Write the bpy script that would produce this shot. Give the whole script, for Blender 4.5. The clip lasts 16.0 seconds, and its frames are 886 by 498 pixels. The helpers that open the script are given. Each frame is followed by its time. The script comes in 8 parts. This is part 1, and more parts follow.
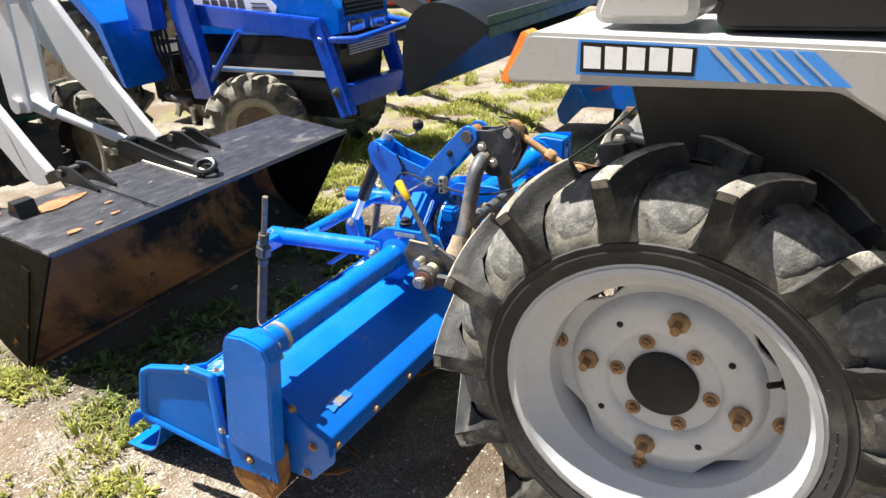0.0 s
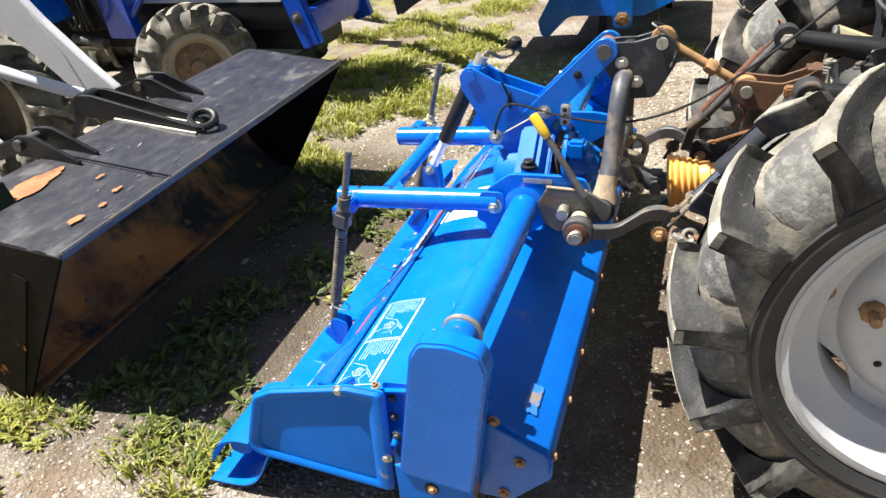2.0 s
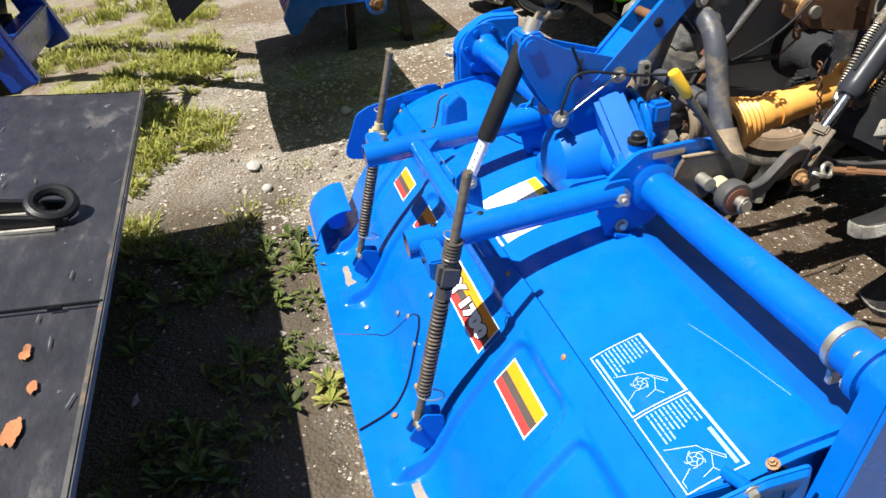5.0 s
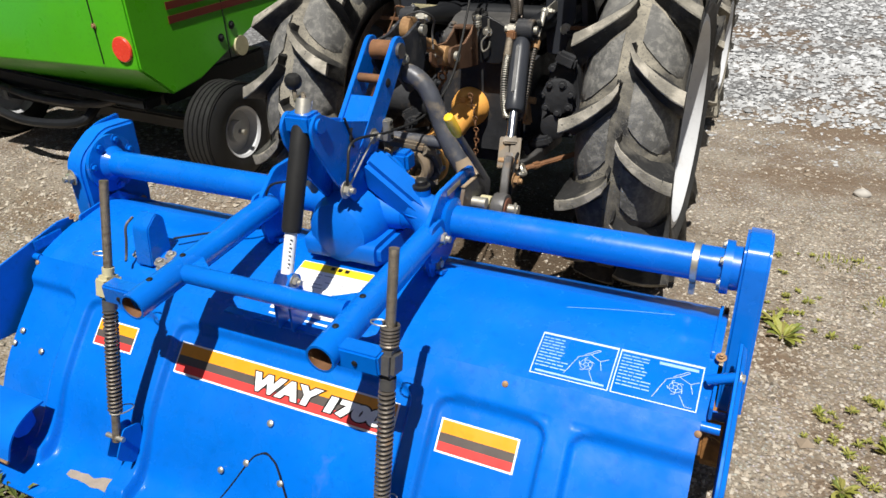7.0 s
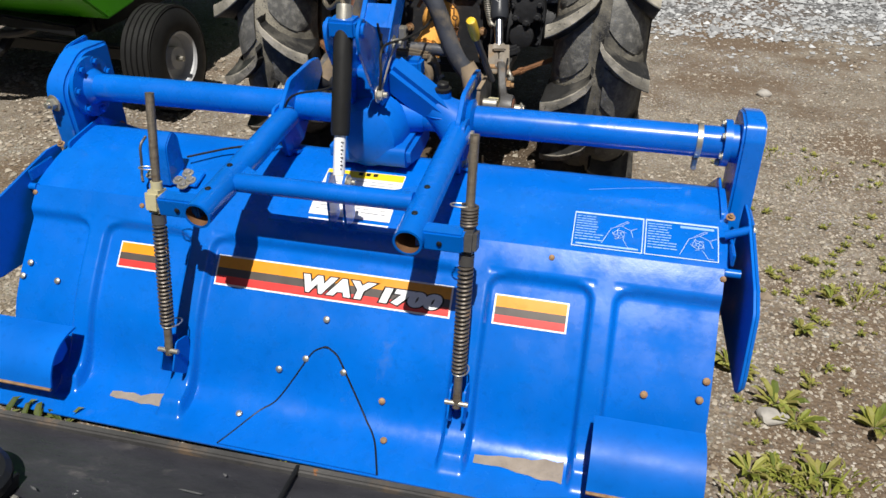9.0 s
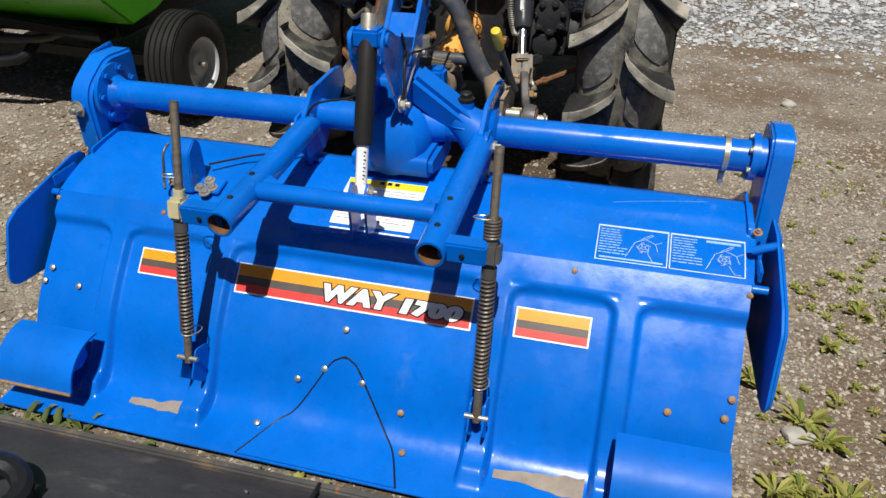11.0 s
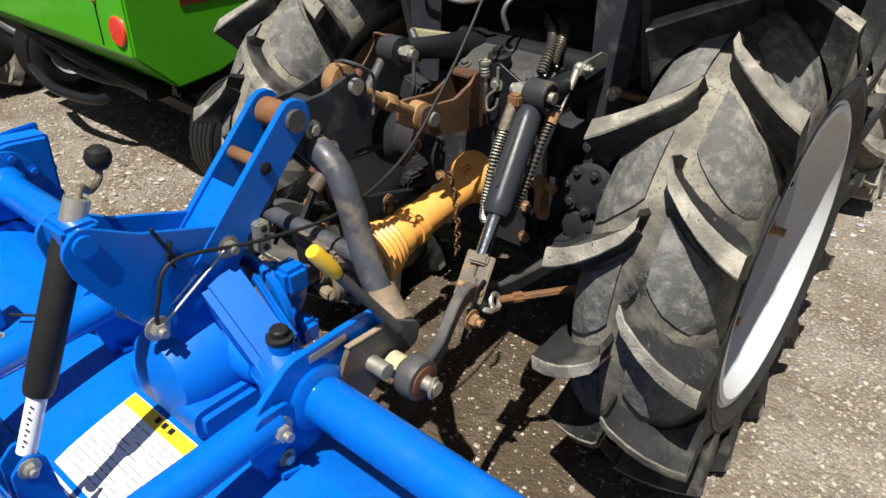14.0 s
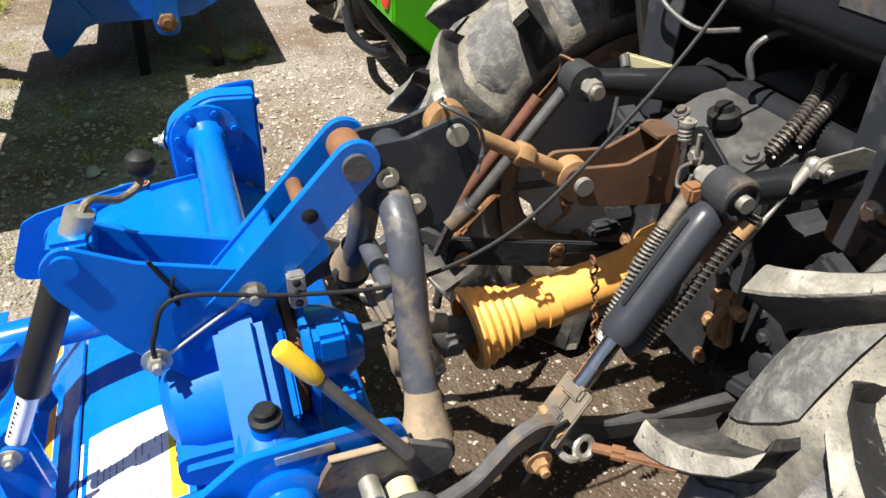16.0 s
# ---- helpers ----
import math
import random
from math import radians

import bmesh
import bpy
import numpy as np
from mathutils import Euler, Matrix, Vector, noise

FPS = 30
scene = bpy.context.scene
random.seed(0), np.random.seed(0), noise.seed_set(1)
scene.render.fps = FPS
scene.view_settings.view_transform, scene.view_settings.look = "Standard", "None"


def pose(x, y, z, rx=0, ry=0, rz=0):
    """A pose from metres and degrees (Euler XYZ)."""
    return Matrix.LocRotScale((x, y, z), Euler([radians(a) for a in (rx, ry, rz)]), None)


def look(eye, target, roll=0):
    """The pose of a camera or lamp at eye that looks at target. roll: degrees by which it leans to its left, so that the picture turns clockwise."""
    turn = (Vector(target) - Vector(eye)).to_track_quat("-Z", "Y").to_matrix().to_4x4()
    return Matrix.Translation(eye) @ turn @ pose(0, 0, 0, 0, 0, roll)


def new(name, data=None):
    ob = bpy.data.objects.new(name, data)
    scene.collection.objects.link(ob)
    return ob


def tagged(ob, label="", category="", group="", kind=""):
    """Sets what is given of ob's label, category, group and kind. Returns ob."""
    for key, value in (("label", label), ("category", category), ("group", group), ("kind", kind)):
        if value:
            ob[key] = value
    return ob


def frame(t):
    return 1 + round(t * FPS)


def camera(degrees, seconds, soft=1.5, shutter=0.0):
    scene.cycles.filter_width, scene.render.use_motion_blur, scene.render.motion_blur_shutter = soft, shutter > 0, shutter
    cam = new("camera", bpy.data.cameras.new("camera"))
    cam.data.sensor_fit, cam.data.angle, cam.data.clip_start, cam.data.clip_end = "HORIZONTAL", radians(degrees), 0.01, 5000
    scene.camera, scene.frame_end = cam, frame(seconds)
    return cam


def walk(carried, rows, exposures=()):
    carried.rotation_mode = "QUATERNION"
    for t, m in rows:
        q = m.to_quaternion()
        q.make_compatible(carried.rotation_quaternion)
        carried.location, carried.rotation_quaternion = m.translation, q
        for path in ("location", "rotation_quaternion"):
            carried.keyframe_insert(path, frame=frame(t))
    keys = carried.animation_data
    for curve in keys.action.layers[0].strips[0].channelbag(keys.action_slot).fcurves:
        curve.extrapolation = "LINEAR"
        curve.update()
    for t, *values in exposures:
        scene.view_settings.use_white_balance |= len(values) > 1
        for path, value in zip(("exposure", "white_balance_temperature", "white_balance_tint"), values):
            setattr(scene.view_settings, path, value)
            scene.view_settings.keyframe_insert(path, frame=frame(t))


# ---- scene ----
cam = camera(64.1, 16.0)
PATH = [
    (0, (1.938, 1.268, 1.498), (0.379, 0.317, 0.684), -3.6),
    (0.5, (1.998, 1.108, 1.49), (0.513, 0.137, 0.568), -4.7),
    (1, (1.912, 0.884, 1.435), (0.433, -0.037, 0.454), -7.7),
    (1.5, (1.859, 0.691, 1.433), (0.374, -0.152, 0.39), -8.2),
    (2, (1.862, 0.453, 1.43), (0.259, -0.177, 0.413), -5.5),
    (2.5, (1.903, 0.205, 1.449), (0.23, -0.213, 0.435), -5.7),
    (3, (1.845, 0.039, 1.416), (0.162, -0.24, 0.372), -4.7),
    (3.2, (1.785, -0.04, 1.383), (0.095, -0.257, 0.335), -6.2),
    (5.5, (1.304, -0.855, 1.299), (-0.255, -0.218, 0.22), -4.0),
    (6, (1.129, -1.01, 1.308), (-0.251, -0.048, 0.226), -4.3),
    (6.5, (0.979, -1.174, 1.304), (-0.061, 0.198, 0.286), -3.3),
    (7, (0.89, -1.302, 1.323), (0.116, 0.267, 0.353), -2.8),
    (7.5, (0.899, -1.447, 1.325), (0.172, 0.129, 0.331), -4.6),
    (8, (0.905, -1.56, 1.323), (0.244, 0.021, 0.29), -3.0),
    (8.5, (0.749, -1.585, 1.308), (0.248, 0.022, 0.227), -1.3),
    (9, (0.582, -1.593, 1.318), (0.178, 0.008, 0.189), -0.8),
    (9.2, (0.549, -1.589, 1.322), (0.148, -0.007, 0.166), -0.2),
    (11.3, (0.571, -1.572, 1.322), (0.098, 0.029, 0.22), -1.3),
    (11.5, (0.614, -1.524, 1.315), (0.018, 0.049, 0.233), -2.0),
    (12, (0.786, -1.329, 1.321), (0.071, 0.209, 0.261), -0.9),
    (12.5, (0.889, -1.146, 1.335), (0.172, 0.422, 0.322), -1.9),
    (13, (0.872, -0.889, 1.325), (0.019, 0.617, 0.323), 0.3),
    (13.5, (0.858, -0.695, 1.334), (-0.074, 0.759, 0.325), -0.3),
    (14, (0.911, -0.448, 1.324), (-0.18, 0.872, 0.29), 0.6),
    (14.5, (0.974, -0.286, 1.348), (-0.299, 0.863, 0.319), -1.7),
    (15, (0.903, -0.156, 1.316), (-0.459, 0.835, 0.238), 0.3),
    (15.5, (0.809, -0.018, 1.314), (-0.635, 0.721, 0.144), -0.2),
    (16, (0.837, 0.049, 1.343), (-0.704, 0.625, 0.205), 0.4),
]
walk(cam, [(t, look(eye, target, roll)) for t, eye, target, roll in PATH],
     [(0, 1.50), (1.5, 1.42), (3.0, 1.22), (5.5, 0.72), (6.5, 0.45), (7.5, 0.25), (9, 0.02), (11.3, -0.05), (12, -0.09), (13, 0.06), (14.5, 0.70), (15.5, 1.0), (16, 1.0)])

# ---- light ----
SUN_FROM = Vector((0.10, -0.46, 1.0)).normalized()
world = bpy.data.worlds.new("sky")
world.use_nodes = True
scene.world = world
wn = world.node_tree.nodes
sky = wn.new("ShaderNodeTexSky")
sky.sky_type = "NISHITA"
sky.sun_disc = False
sky.sun_elevation = math.asin(SUN_FROM.z)
sky.sun_rotation = math.atan2(SUN_FROM.x, SUN_FROM.y)
sky.dust_density = 2.0
world.node_tree.links.new(sky.outputs[0], wn["Background"].inputs[0])
wn["Background"].inputs[1].default_value = 0.034
sun_data = bpy.data.lights.new("sun", "SUN")
sun_data.energy = 5.5
sun_data.angle = radians(0.55)
sun_data.color = (1.0, 0.96, 0.89)
sun = new("sun", sun_data)
sun.matrix_world = look((SUN_FROM * 30)[:], (0, 0, 0))
scene.view_settings.exposure = 0.0


# ---- mesh kit ----
BASE = {}


class B:
    """A bmesh with the few shapes that the machines are made of."""

    def __init__(self):
        self.bm = bmesh.new()

    def _axis(self, d):
        d = Vector(d).normalized()
        return d.to_track_quat("Z", "Y").to_matrix()

    def box(self, c, s, rot=None, bevel=0.0, seg=2):
        m = Matrix.Translation(c) @ (rot.to_4x4() if rot else Matrix()) @ Matrix.Diagonal((*s, 1))
        r = bmesh.ops.create_cube(self.bm, size=1.0, matrix=m)
        if bevel:
            es = list({e for v in r["verts"] for e in v.link_edges})
            bmesh.ops.bevel(self.bm, geom=es, offset=bevel, segments=seg, affect="EDGES", clamp_overlap=True)
        return self

    def bar(self, p0, p1, w, h, bevel=0.0, up=(0, 0, 1)):
        """A rectangular bar from p0 to p1."""
        p0, p1 = Vector(p0), Vector(p1)
        z = (p1 - p0).normalized()
        x = Vector(up).cross(z).normalized()
        rot = Matrix((x, z.cross(x), z)).transposed()
        return self.box((p0 + p1) / 2, (w, h, (p1 - p0).length), rot, bevel)

    def prism(self, poly, axis, a, b, bevel=0.0, seg=2):
        put = {"x": lambda u, v, w: (w, u, v), "y": lambda u, v, w: (u, w, v), "z": lambda u, v, w: (u, v, w)}[axis]
        lo = [self.bm.verts.new(put(u, v, a)) for u, v in poly]
        hi = [self.bm.verts.new(put(u, v, b)) for u, v in poly]
        fs = [self.bm.faces.new(lo[::-1]), self.bm.faces.new(hi)]
        n = len(poly)
        fs += [self.bm.faces.new((lo[i], lo[(i + 1) % n], hi[(i + 1) % n], hi[i])) for i in range(n)]
        if bevel:
            bmesh.ops.recalc_face_normals(self.bm, faces=fs)
            es = list(fs[0].edges) + list(fs[1].edges)
            bmesh.ops.bevel(self.bm, geom=es, offset=bevel, segments=seg, affect="EDGES", clamp_overlap=True)
        return self

    def cyl(self, p0, p1, r, r1=None, n=20, caps=True):
        return self.lathe([(r, 0.0), (r if r1 is None else r1, (Vector(p1) - Vector(p0)).length)], p0, Vector(p1) - Vector(p0), n, caps)

    def lathe(self, prof, origin, axis, n=24, caps=True, closed=False):
        """prof: (radius, distance along the axis) pairs."""
        rot, o = self._axis(axis), Vector(origin)
        rings = []
        for r, d in prof:
            rings.append([self.bm.verts.new(o + rot @ Vector((r * math.cos(2 * math.pi * i / n), r * math.sin(2 * math.pi * i / n), d))) for i in range(n)])
        pairs = list(zip(rings, rings[1:])) + ([(rings[-1], rings[0])] if closed else [])
        for p, q in pairs:
            for i in range(n):
                self.bm.faces.new((p[i], p[(i + 1) % n], q[(i + 1) % n], q[i]))
        if caps and not closed:
            self.bm.faces.new(rings[0][::-1])
            self.bm.faces.new(rings[-1])
        return self

    def pipe(self, pts, r, n=10, caps=True):
        """A round bar through the points."""
        pts = [Vector(p) for p in pts]
        rings, up = [], None
        for i, p in enumerate(pts):
            d = (pts[min(i + 1, len(pts) - 1)] - pts[max(i - 1, 0)]).normalized()
            if up is None:
                up = d.orthogonal().normalized()
            up = (up - d * up.dot(d)).normalized()
            side = d.cross(up)
            rr = r[i] if isinstance(r, (list, tuple)) else r
            rings.append([self.bm.verts.new(p + rr * (math.cos(2 * math.pi * k / n) * up + math.sin(2 * math.pi * k / n) * side)) for k in range(n)])
        for p, q in zip(rings, rings[1:]):
            for i in range(n):
                self.bm.faces.new((p[i], p[(i + 1) % n], q[(i + 1) % n], q[i]))
        if caps:
            self.bm.faces.new(rings[0][::-1])
            self.bm.faces.new(rings[-1])
        return self

    def spring(self, p0, p1, r, wire, turns, n=6, per=12):
        p0, d = Vector(p0), Vector(p1) - Vector(p0)
        rot = self._axis(d)
        k = int(turns * per)
        return self.pipe([p0 + d * (i / k) + rot @ Vector((r * math.cos(2 * math.pi * i / per), r * math.sin(2 * math.pi * i / per), 0)) for i in range(k + 1)], wire, n)

    def ball(self, c, r, sub=2, scale=(1, 1, 1)):
        bmesh.ops.create_icosphere(self.bm, subdivisions=sub, radius=r, matrix=Matrix.Translation(c) @ Matrix.Diagonal((*scale, 1)))
        return self

    def skin(self, rows, th=0.0, closed=False):
        """Quads over rows of points; th: thickness, to the back."""
        vs = [[self.bm.verts.new(p) for p in row] for row in rows]
        fs = []
        for a, b in zip(vs, vs[1:]):
            for i in range(len(a) - 1 + closed):
                j = (i + 1) % len(a)
                fs.append(self.bm.faces.new((a[i], a[j], b[j], b[i])))
        if th:
            bmesh.ops.recalc_face_normals(self.bm, faces=fs)
            bmesh.ops.solidify(self.bm, geom=fs, thickness=th)
        return self

    def torus(self, c, axis, R, r, n=28, m=8):
        return self.lathe([(R + r * math.cos(2 * math.pi * k / m), r * math.sin(2 * math.pi * k / m)) for k in range(m)], c, axis, n, False, True)

    def soften(self, w, seg=2, angle=30):
        self.bm.normal_update()
        es = [e for e in self.bm.edges if len(e.link_faces) == 2 and e.calc_face_angle(0) > radians(angle)]
        bmesh.ops.bevel(self.bm, geom=es, offset=w, segments=seg, affect="EDGES", clamp_overlap=True)
        return self


def fillet(pts, r, n=4):
    """Rounds the corners of a polygon; r: one radius, or one for each corner."""
    out, k = [], len(pts)
    for i in range(k):
        p, a, b = Vector(pts[i]), Vector(pts[i - 1]), Vector(pts[(i + 1) % k])
        rr = r[i] if isinstance(r, (list, tuple)) else r
        u, v = (a - p), (b - p)
        ang = u.angle(v)
        d = min(rr / max(math.tan(ang / 2), 1e-3), u.length * 0.49, v.length * 0.49)
        if rr < 1e-5:
            out.append(tuple(p))
            continue
        s, e = p + u.normalized() * d, p + v.normalized() * d
        for j in range(n + 1):
            t = j / n
            q = s * (1 - t) ** 2 + p * 2 * t * (1 - t) + e * t * t
            out.append(tuple(q))
    return out


def smooth_path(pts, n=6):
    """A Catmull-Rom line through the points."""
    P = [Vector(p) for p in pts]
    P = [2 * P[0] - P[1]] + P + [2 * P[-1] - P[-2]]
    out = []
    for i in range(1, len(P) - 2):
        a, b, c, d = P[i - 1 : i + 3]
        for j in range(n):
            t = j / n
            out.append(0.5 * (2 * b + (c - a) * t + (2 * a - 5 * b + 4 * c - d) * t * t + (3 * b - a - 3 * c + d) * t ** 3))
    return out + [P[-2]]


def thing(name, base, label, category, group="", m=None):
    ob = new(name)
    ob.empty_display_size = 0.1
    ob.matrix_world = m if m else Matrix.Translation(base)
    BASE[ob.name] = Vector((0, 0, 0)) if m else Vector(base)
    return tagged(ob, label, category, group)


def finish(b, name, angle=35):
    bm = b.bm
    bmesh.ops.recalc_face_normals(bm, faces=bm.faces)
    me = bpy.data.meshes.new(name)
    bm.to_mesh(me)
    bm.free()
    for p in me.polygons:
        p.use_smooth = True
    me.set_sharp_from_angle(angle=radians(angle))
    return me


def holder(ob):
    """What a new part hangs on: a thing, or a part of a thing, never deeper."""
    while ob.parent and ob.parent.parent:
        ob = ob.parent
    return ob


def part(name, b, material, parent, label="", angle=35):
    """Links a bmesh as ONE mesh under a thing or a part. It is built in the thing's own space, or in the world's for a thing with a base."""
    parent = holder(parent)
    o = BASE[parent.name]
    if o.length:
        bmesh.ops.translate(b.bm, vec=-o, verts=b.bm.verts)
    me = finish(b, name, angle)
    me.materials.append(material)
    ob = new(name, me)
    ob.parent = parent
    BASE[ob.name] = o
    if label:
        ob["label"] = label
    return ob


def lone(name, b, material, label, category, base=(0, 0, 0), kind="", angle=35, group=""):
    """A thing of one mesh."""
    bmesh.ops.translate(b.bm, vec=-Vector(base), verts=b.bm.verts)
    me = finish(b, name, angle)
    me.materials.append(material)
    ob = new(name, me)
    ob.location = base
    BASE[ob.name] = Vector(base)
    return tagged(ob, label, category, group, kind)


SHARED = {}


def hexbolt(r, kind="bolt"):
    if (r, kind) not in SHARED:
        b = B()
        if kind == "bolt":
            b.lathe([(r * 1.55, 0), (r * 1.55, r * 0.25)], (0, 0, 0), (0, 0, 1), 14)
            b.lathe([(r, r * 0.25), (r, r * 0.95), (r * 0.85, r * 1.1)], (0, 0, 0), (0, 0, 1), 6)
        elif kind == "nut":
            b.lathe([(r * 1.6, 0), (r * 1.6, r * 0.2)], (0, 0, 0), (0, 0, 1), 14)
            b.lathe([(r, r * 0.2), (r, r * 1.1), (r * 0.8, r * 1.2)], (0, 0, 0), (0, 0, 1), 6)
            b.cyl((0, 0, r), (0, 0, r * 1.9), r * 0.55, n=10)
        else:
            b.lathe([(r, 0), (r * 0.95, r * 0.3), (r * 0.6, r * 0.55), (r * 0.2, r * 0.62)], (0, 0, 0), (0, 0, 1), 10)
        SHARED[(r, kind)] = finish(b, kind)
    return SHARED[(r, kind)]


def bolt(parent, p, axis, r=0.009, material=None, kind="bolt", name="bolt"):
    parent = holder(parent)
    me = hexbolt(r, kind)
    key = (r, kind, material.name)
    if key not in SHARED:
        me = me.copy()
        me.materials.append(material)
        SHARED[key] = me
    ob = new(name, SHARED[key])
    ob.parent = parent
    q = Vector(axis).normalized().to_track_quat("Z", "Y")
    ob.matrix_basis = Matrix.Translation(Vector(p) - BASE[parent.name]) @ q.to_matrix().to_4x4()
    return ob


# ---- materials ----
def material(name, base, rough=0.5, metal=0.0, var=0.15, scale=5.0, fine=90.0, bump=0.1, dust=None, dust_at=0.6, dust_soft=0.12, dust_scale=4.0,
             chip=None, chip_at=0.66, chip_scale=14.0, coat=0.0, rough_var=0.1, chip_rough=0.8, stretch=(1, 1, 1)):
    """Paint, metal or rubber: two scales of tone, soft dirt, hard-edged chips, fine relief."""
    m = bpy.data.materials.new(name)
    m.use_nodes = True
    nt = m.node_tree
    N, L = nt.nodes, nt.links
    bs = N["Principled BSDF"]
    co = N.new("ShaderNodeTexCoord")
    mp = N.new("ShaderNodeMapping")
    mp.inputs["Scale"].default_value = stretch
    shift = N.new("ShaderNodeVectorMath")
    shift.operation = "ADD"
    info = N.new("ShaderNodeObjectInfo")
    L.new(co.outputs["Object"], shift.inputs[0])
    L.new(info.outputs["Random"], shift.inputs[1])
    L.new(shift.outputs[0], mp.inputs[0])

    def noise_tex(s, detail=6.0, r=0.6, dist=0.0):
        n = N.new("ShaderNodeTexNoise")
        n.inputs["Scale"].default_value, n.inputs["Detail"].default_value, n.inputs["Roughness"].default_value, n.inputs["Distortion"].default_value = s, detail, r, dist
        L.new(mp.outputs[0], n.inputs["Vector"])
        return n.outputs["Fac"]

    def ramp(fac, a, b):
        r = N.new("ShaderNodeMapRange")
        r.inputs["From Min"].default_value, r.inputs["From Max"].default_value = a, b
        L.new(fac, r.inputs["Value"])
        return r.outputs[0]

    def mix(fac, a, b):
        x = N.new("ShaderNodeMix")
        x.data_type = "RGBA"
        L.new(fac, x.inputs[0])
        for s, v in ((x.inputs[6], a), (x.inputs[7], b)):
            if isinstance(v, tuple):
                s.default_value = (*v, 1)
            else:
                L.new(v, s)
        return x.outputs[2]

    lo, hi = tuple(c * (1 - var) for c in base), tuple(min(1, c * (1 + var)) for c in base)
    n1, n2 = noise_tex(scale, 8), noise_tex(fine, 4)
    col = mix(ramp(n1, 0.32, 0.68), lo, hi)
    col = mix(ramp(n2, 0.55, 0.95), col, tuple(c * 0.7 for c in base))
    rf = N.new("ShaderNodeMapRange")
    rf.inputs["To Min"].default_value, rf.inputs["To Max"].default_value = max(0.02, rough - rough_var), min(1, rough + rough_var)
    rf.inputs["From Min"].default_value, rf.inputs["From Max"].default_value = 0.3, 0.7
    L.new(noise_tex(scale * 3.1, 5), rf.inputs["Value"])
    rough_out = rf.outputs[0]

    def mix1(fac, a, v):
        x = N.new("ShaderNodeMix")
        L.new(fac, x.inputs[0])
        L.new(a, x.inputs[2])
        x.inputs[3].default_value = v
        return x.outputs[0]

    metal_out = None
    if dust:
        f = ramp(noise_tex(dust_scale, 10, 0.68, 0.3), dust_at, dust_at + dust_soft)
        col = mix(f, col, dust)
        rough_out = mix1(f, rough_out, 0.9)
    if chip:
        f = ramp(noise_tex(chip_scale, 10, 0.7, 0.6), chip_at, chip_at + 0.015)
        col = mix(f, col, chip)
        rough_out = mix1(f, rough_out, chip_rough)
        if metal:
            inv = N.new("ShaderNodeMath")
            inv.operation = "MULTIPLY_ADD"
            L.new(f, inv.inputs[0])
            inv.inputs[1].default_value, inv.inputs[2].default_value = -metal, metal
            metal_out = inv.outputs[0]
    L.new(col, bs.inputs["Base Color"])
    L.new(rough_out, bs.inputs["Roughness"])
    if metal_out:
        L.new(metal_out, bs.inputs["Metallic"])
    else:
        bs.inputs["Metallic"].default_value = metal
    if max(base) < 0.06:
        bs.inputs["Specular IOR Level"].default_value = 0.22
    if coat:
        bs.inputs["Coat Weight"].default_value, bs.inputs["Coat Roughness"].default_value = coat, 0.12
    if bump:
        bp = N.new("ShaderNodeBump")
        bp.inputs["Strength"].default_value, bp.inputs["Distance"].default_value = bump, 0.004
        L.new(n2, bp.inputs["Height"])
        L.new(bp.outputs[0], bs.inputs["Normal"])
    return m


TAN, RUST, MUD = (0.36, 0.29, 0.20), (0.30, 0.11, 0.03), (0.22, 0.16, 0.10)
BLUE = material("blue_paint", (0.001, 0.126, 0.56), 0.25, 0, 0.11, 4, 60, 0.05, (0.07, 0.15, 0.36), 0.655, 0.25, 4.2, (0.24, 0.27, 0.32), 0.712, 14, 0.12, 0.12)
BLUE_SCUFF = material("scuffed_blue_paint", (0.001, 0.126, 0.56), 0.46, 0, 0.18, 3, 60, 0.05, TAN, 0.66, 0.12, 4.5, (0.33, 0.28, 0.22), 0.70, 8, 0.0)
for m_ in (BLUE, BLUE_SCUFF):
    m_.node_tree.nodes["Principled BSDF"].inputs["Specular IOR Level"].default_value = 0.42 if m_ == BLUE else 0.2
NAVY = material("dark_blue_paint", (0.003, 0.065, 0.48), 0.3, 0, 0.15, 3, 60, 0.03, (0.05, 0.07, 0.14), 0.68, 0.2, 3, None, coat=0.5)
BLACK_WORN = material("worn_black_paint", (0.030, 0.030, 0.036), 0.38, 0, 0.35, 5, 70, 0.3, (0.085, 0.08, 0.08), 0.57, 0.16, 5, (0.34, 0.34, 0.35), 0.675, 13, 0.22, 0.16, 0.5, (1, 2.2, 1))
BLACK_PAINT = material("black_paint", (0.012, 0.013, 0.015), 0.4, 0, 0.25, 4, 80, 0.1, (0.10, 0.085, 0.07), 0.66, 0.15, 5, None, coat=0.15)
BLACK_WORN.node_tree.nodes["Principled BSDF"].inputs["Specular IOR Level"].default_value = 0.5
BROWN_WORN = material("rust_worn_steel", (0.29, 0.105, 0.025), 0.6, 0, 0.5, 3, 60, 0.3, (0.013, 0.011, 0.010), 0.45, 0.12, 1.9, (0.012, 0.010, 0.010), 0.60, 4, 0)
SILVER = material("silver_grey_paint", (0.60, 0.60, 0.62), 0.42, 0, 0.06, 4, 60, 0.04, (0.30, 0.28, 0.25), 0.68, 0.15, 4, None)
GREY = material("grey_tractor_paint", (0.40, 0.39, 0.375), 0.42, 0, 0.06, 3, 80, 0.05, (0.28, 0.25, 0.2), 0.70, 0.2, 4, None, coat=0.15)
RIM = material("rim_paint", (0.50, 0.51, 0.525), 0.42, 0, 0.07, 4, 60, 0.06, (0.38, 0.34, 0.29), 0.62, 0.2, 5, (0.34, 0.15, 0.05), 0.695, 20, 0.1)
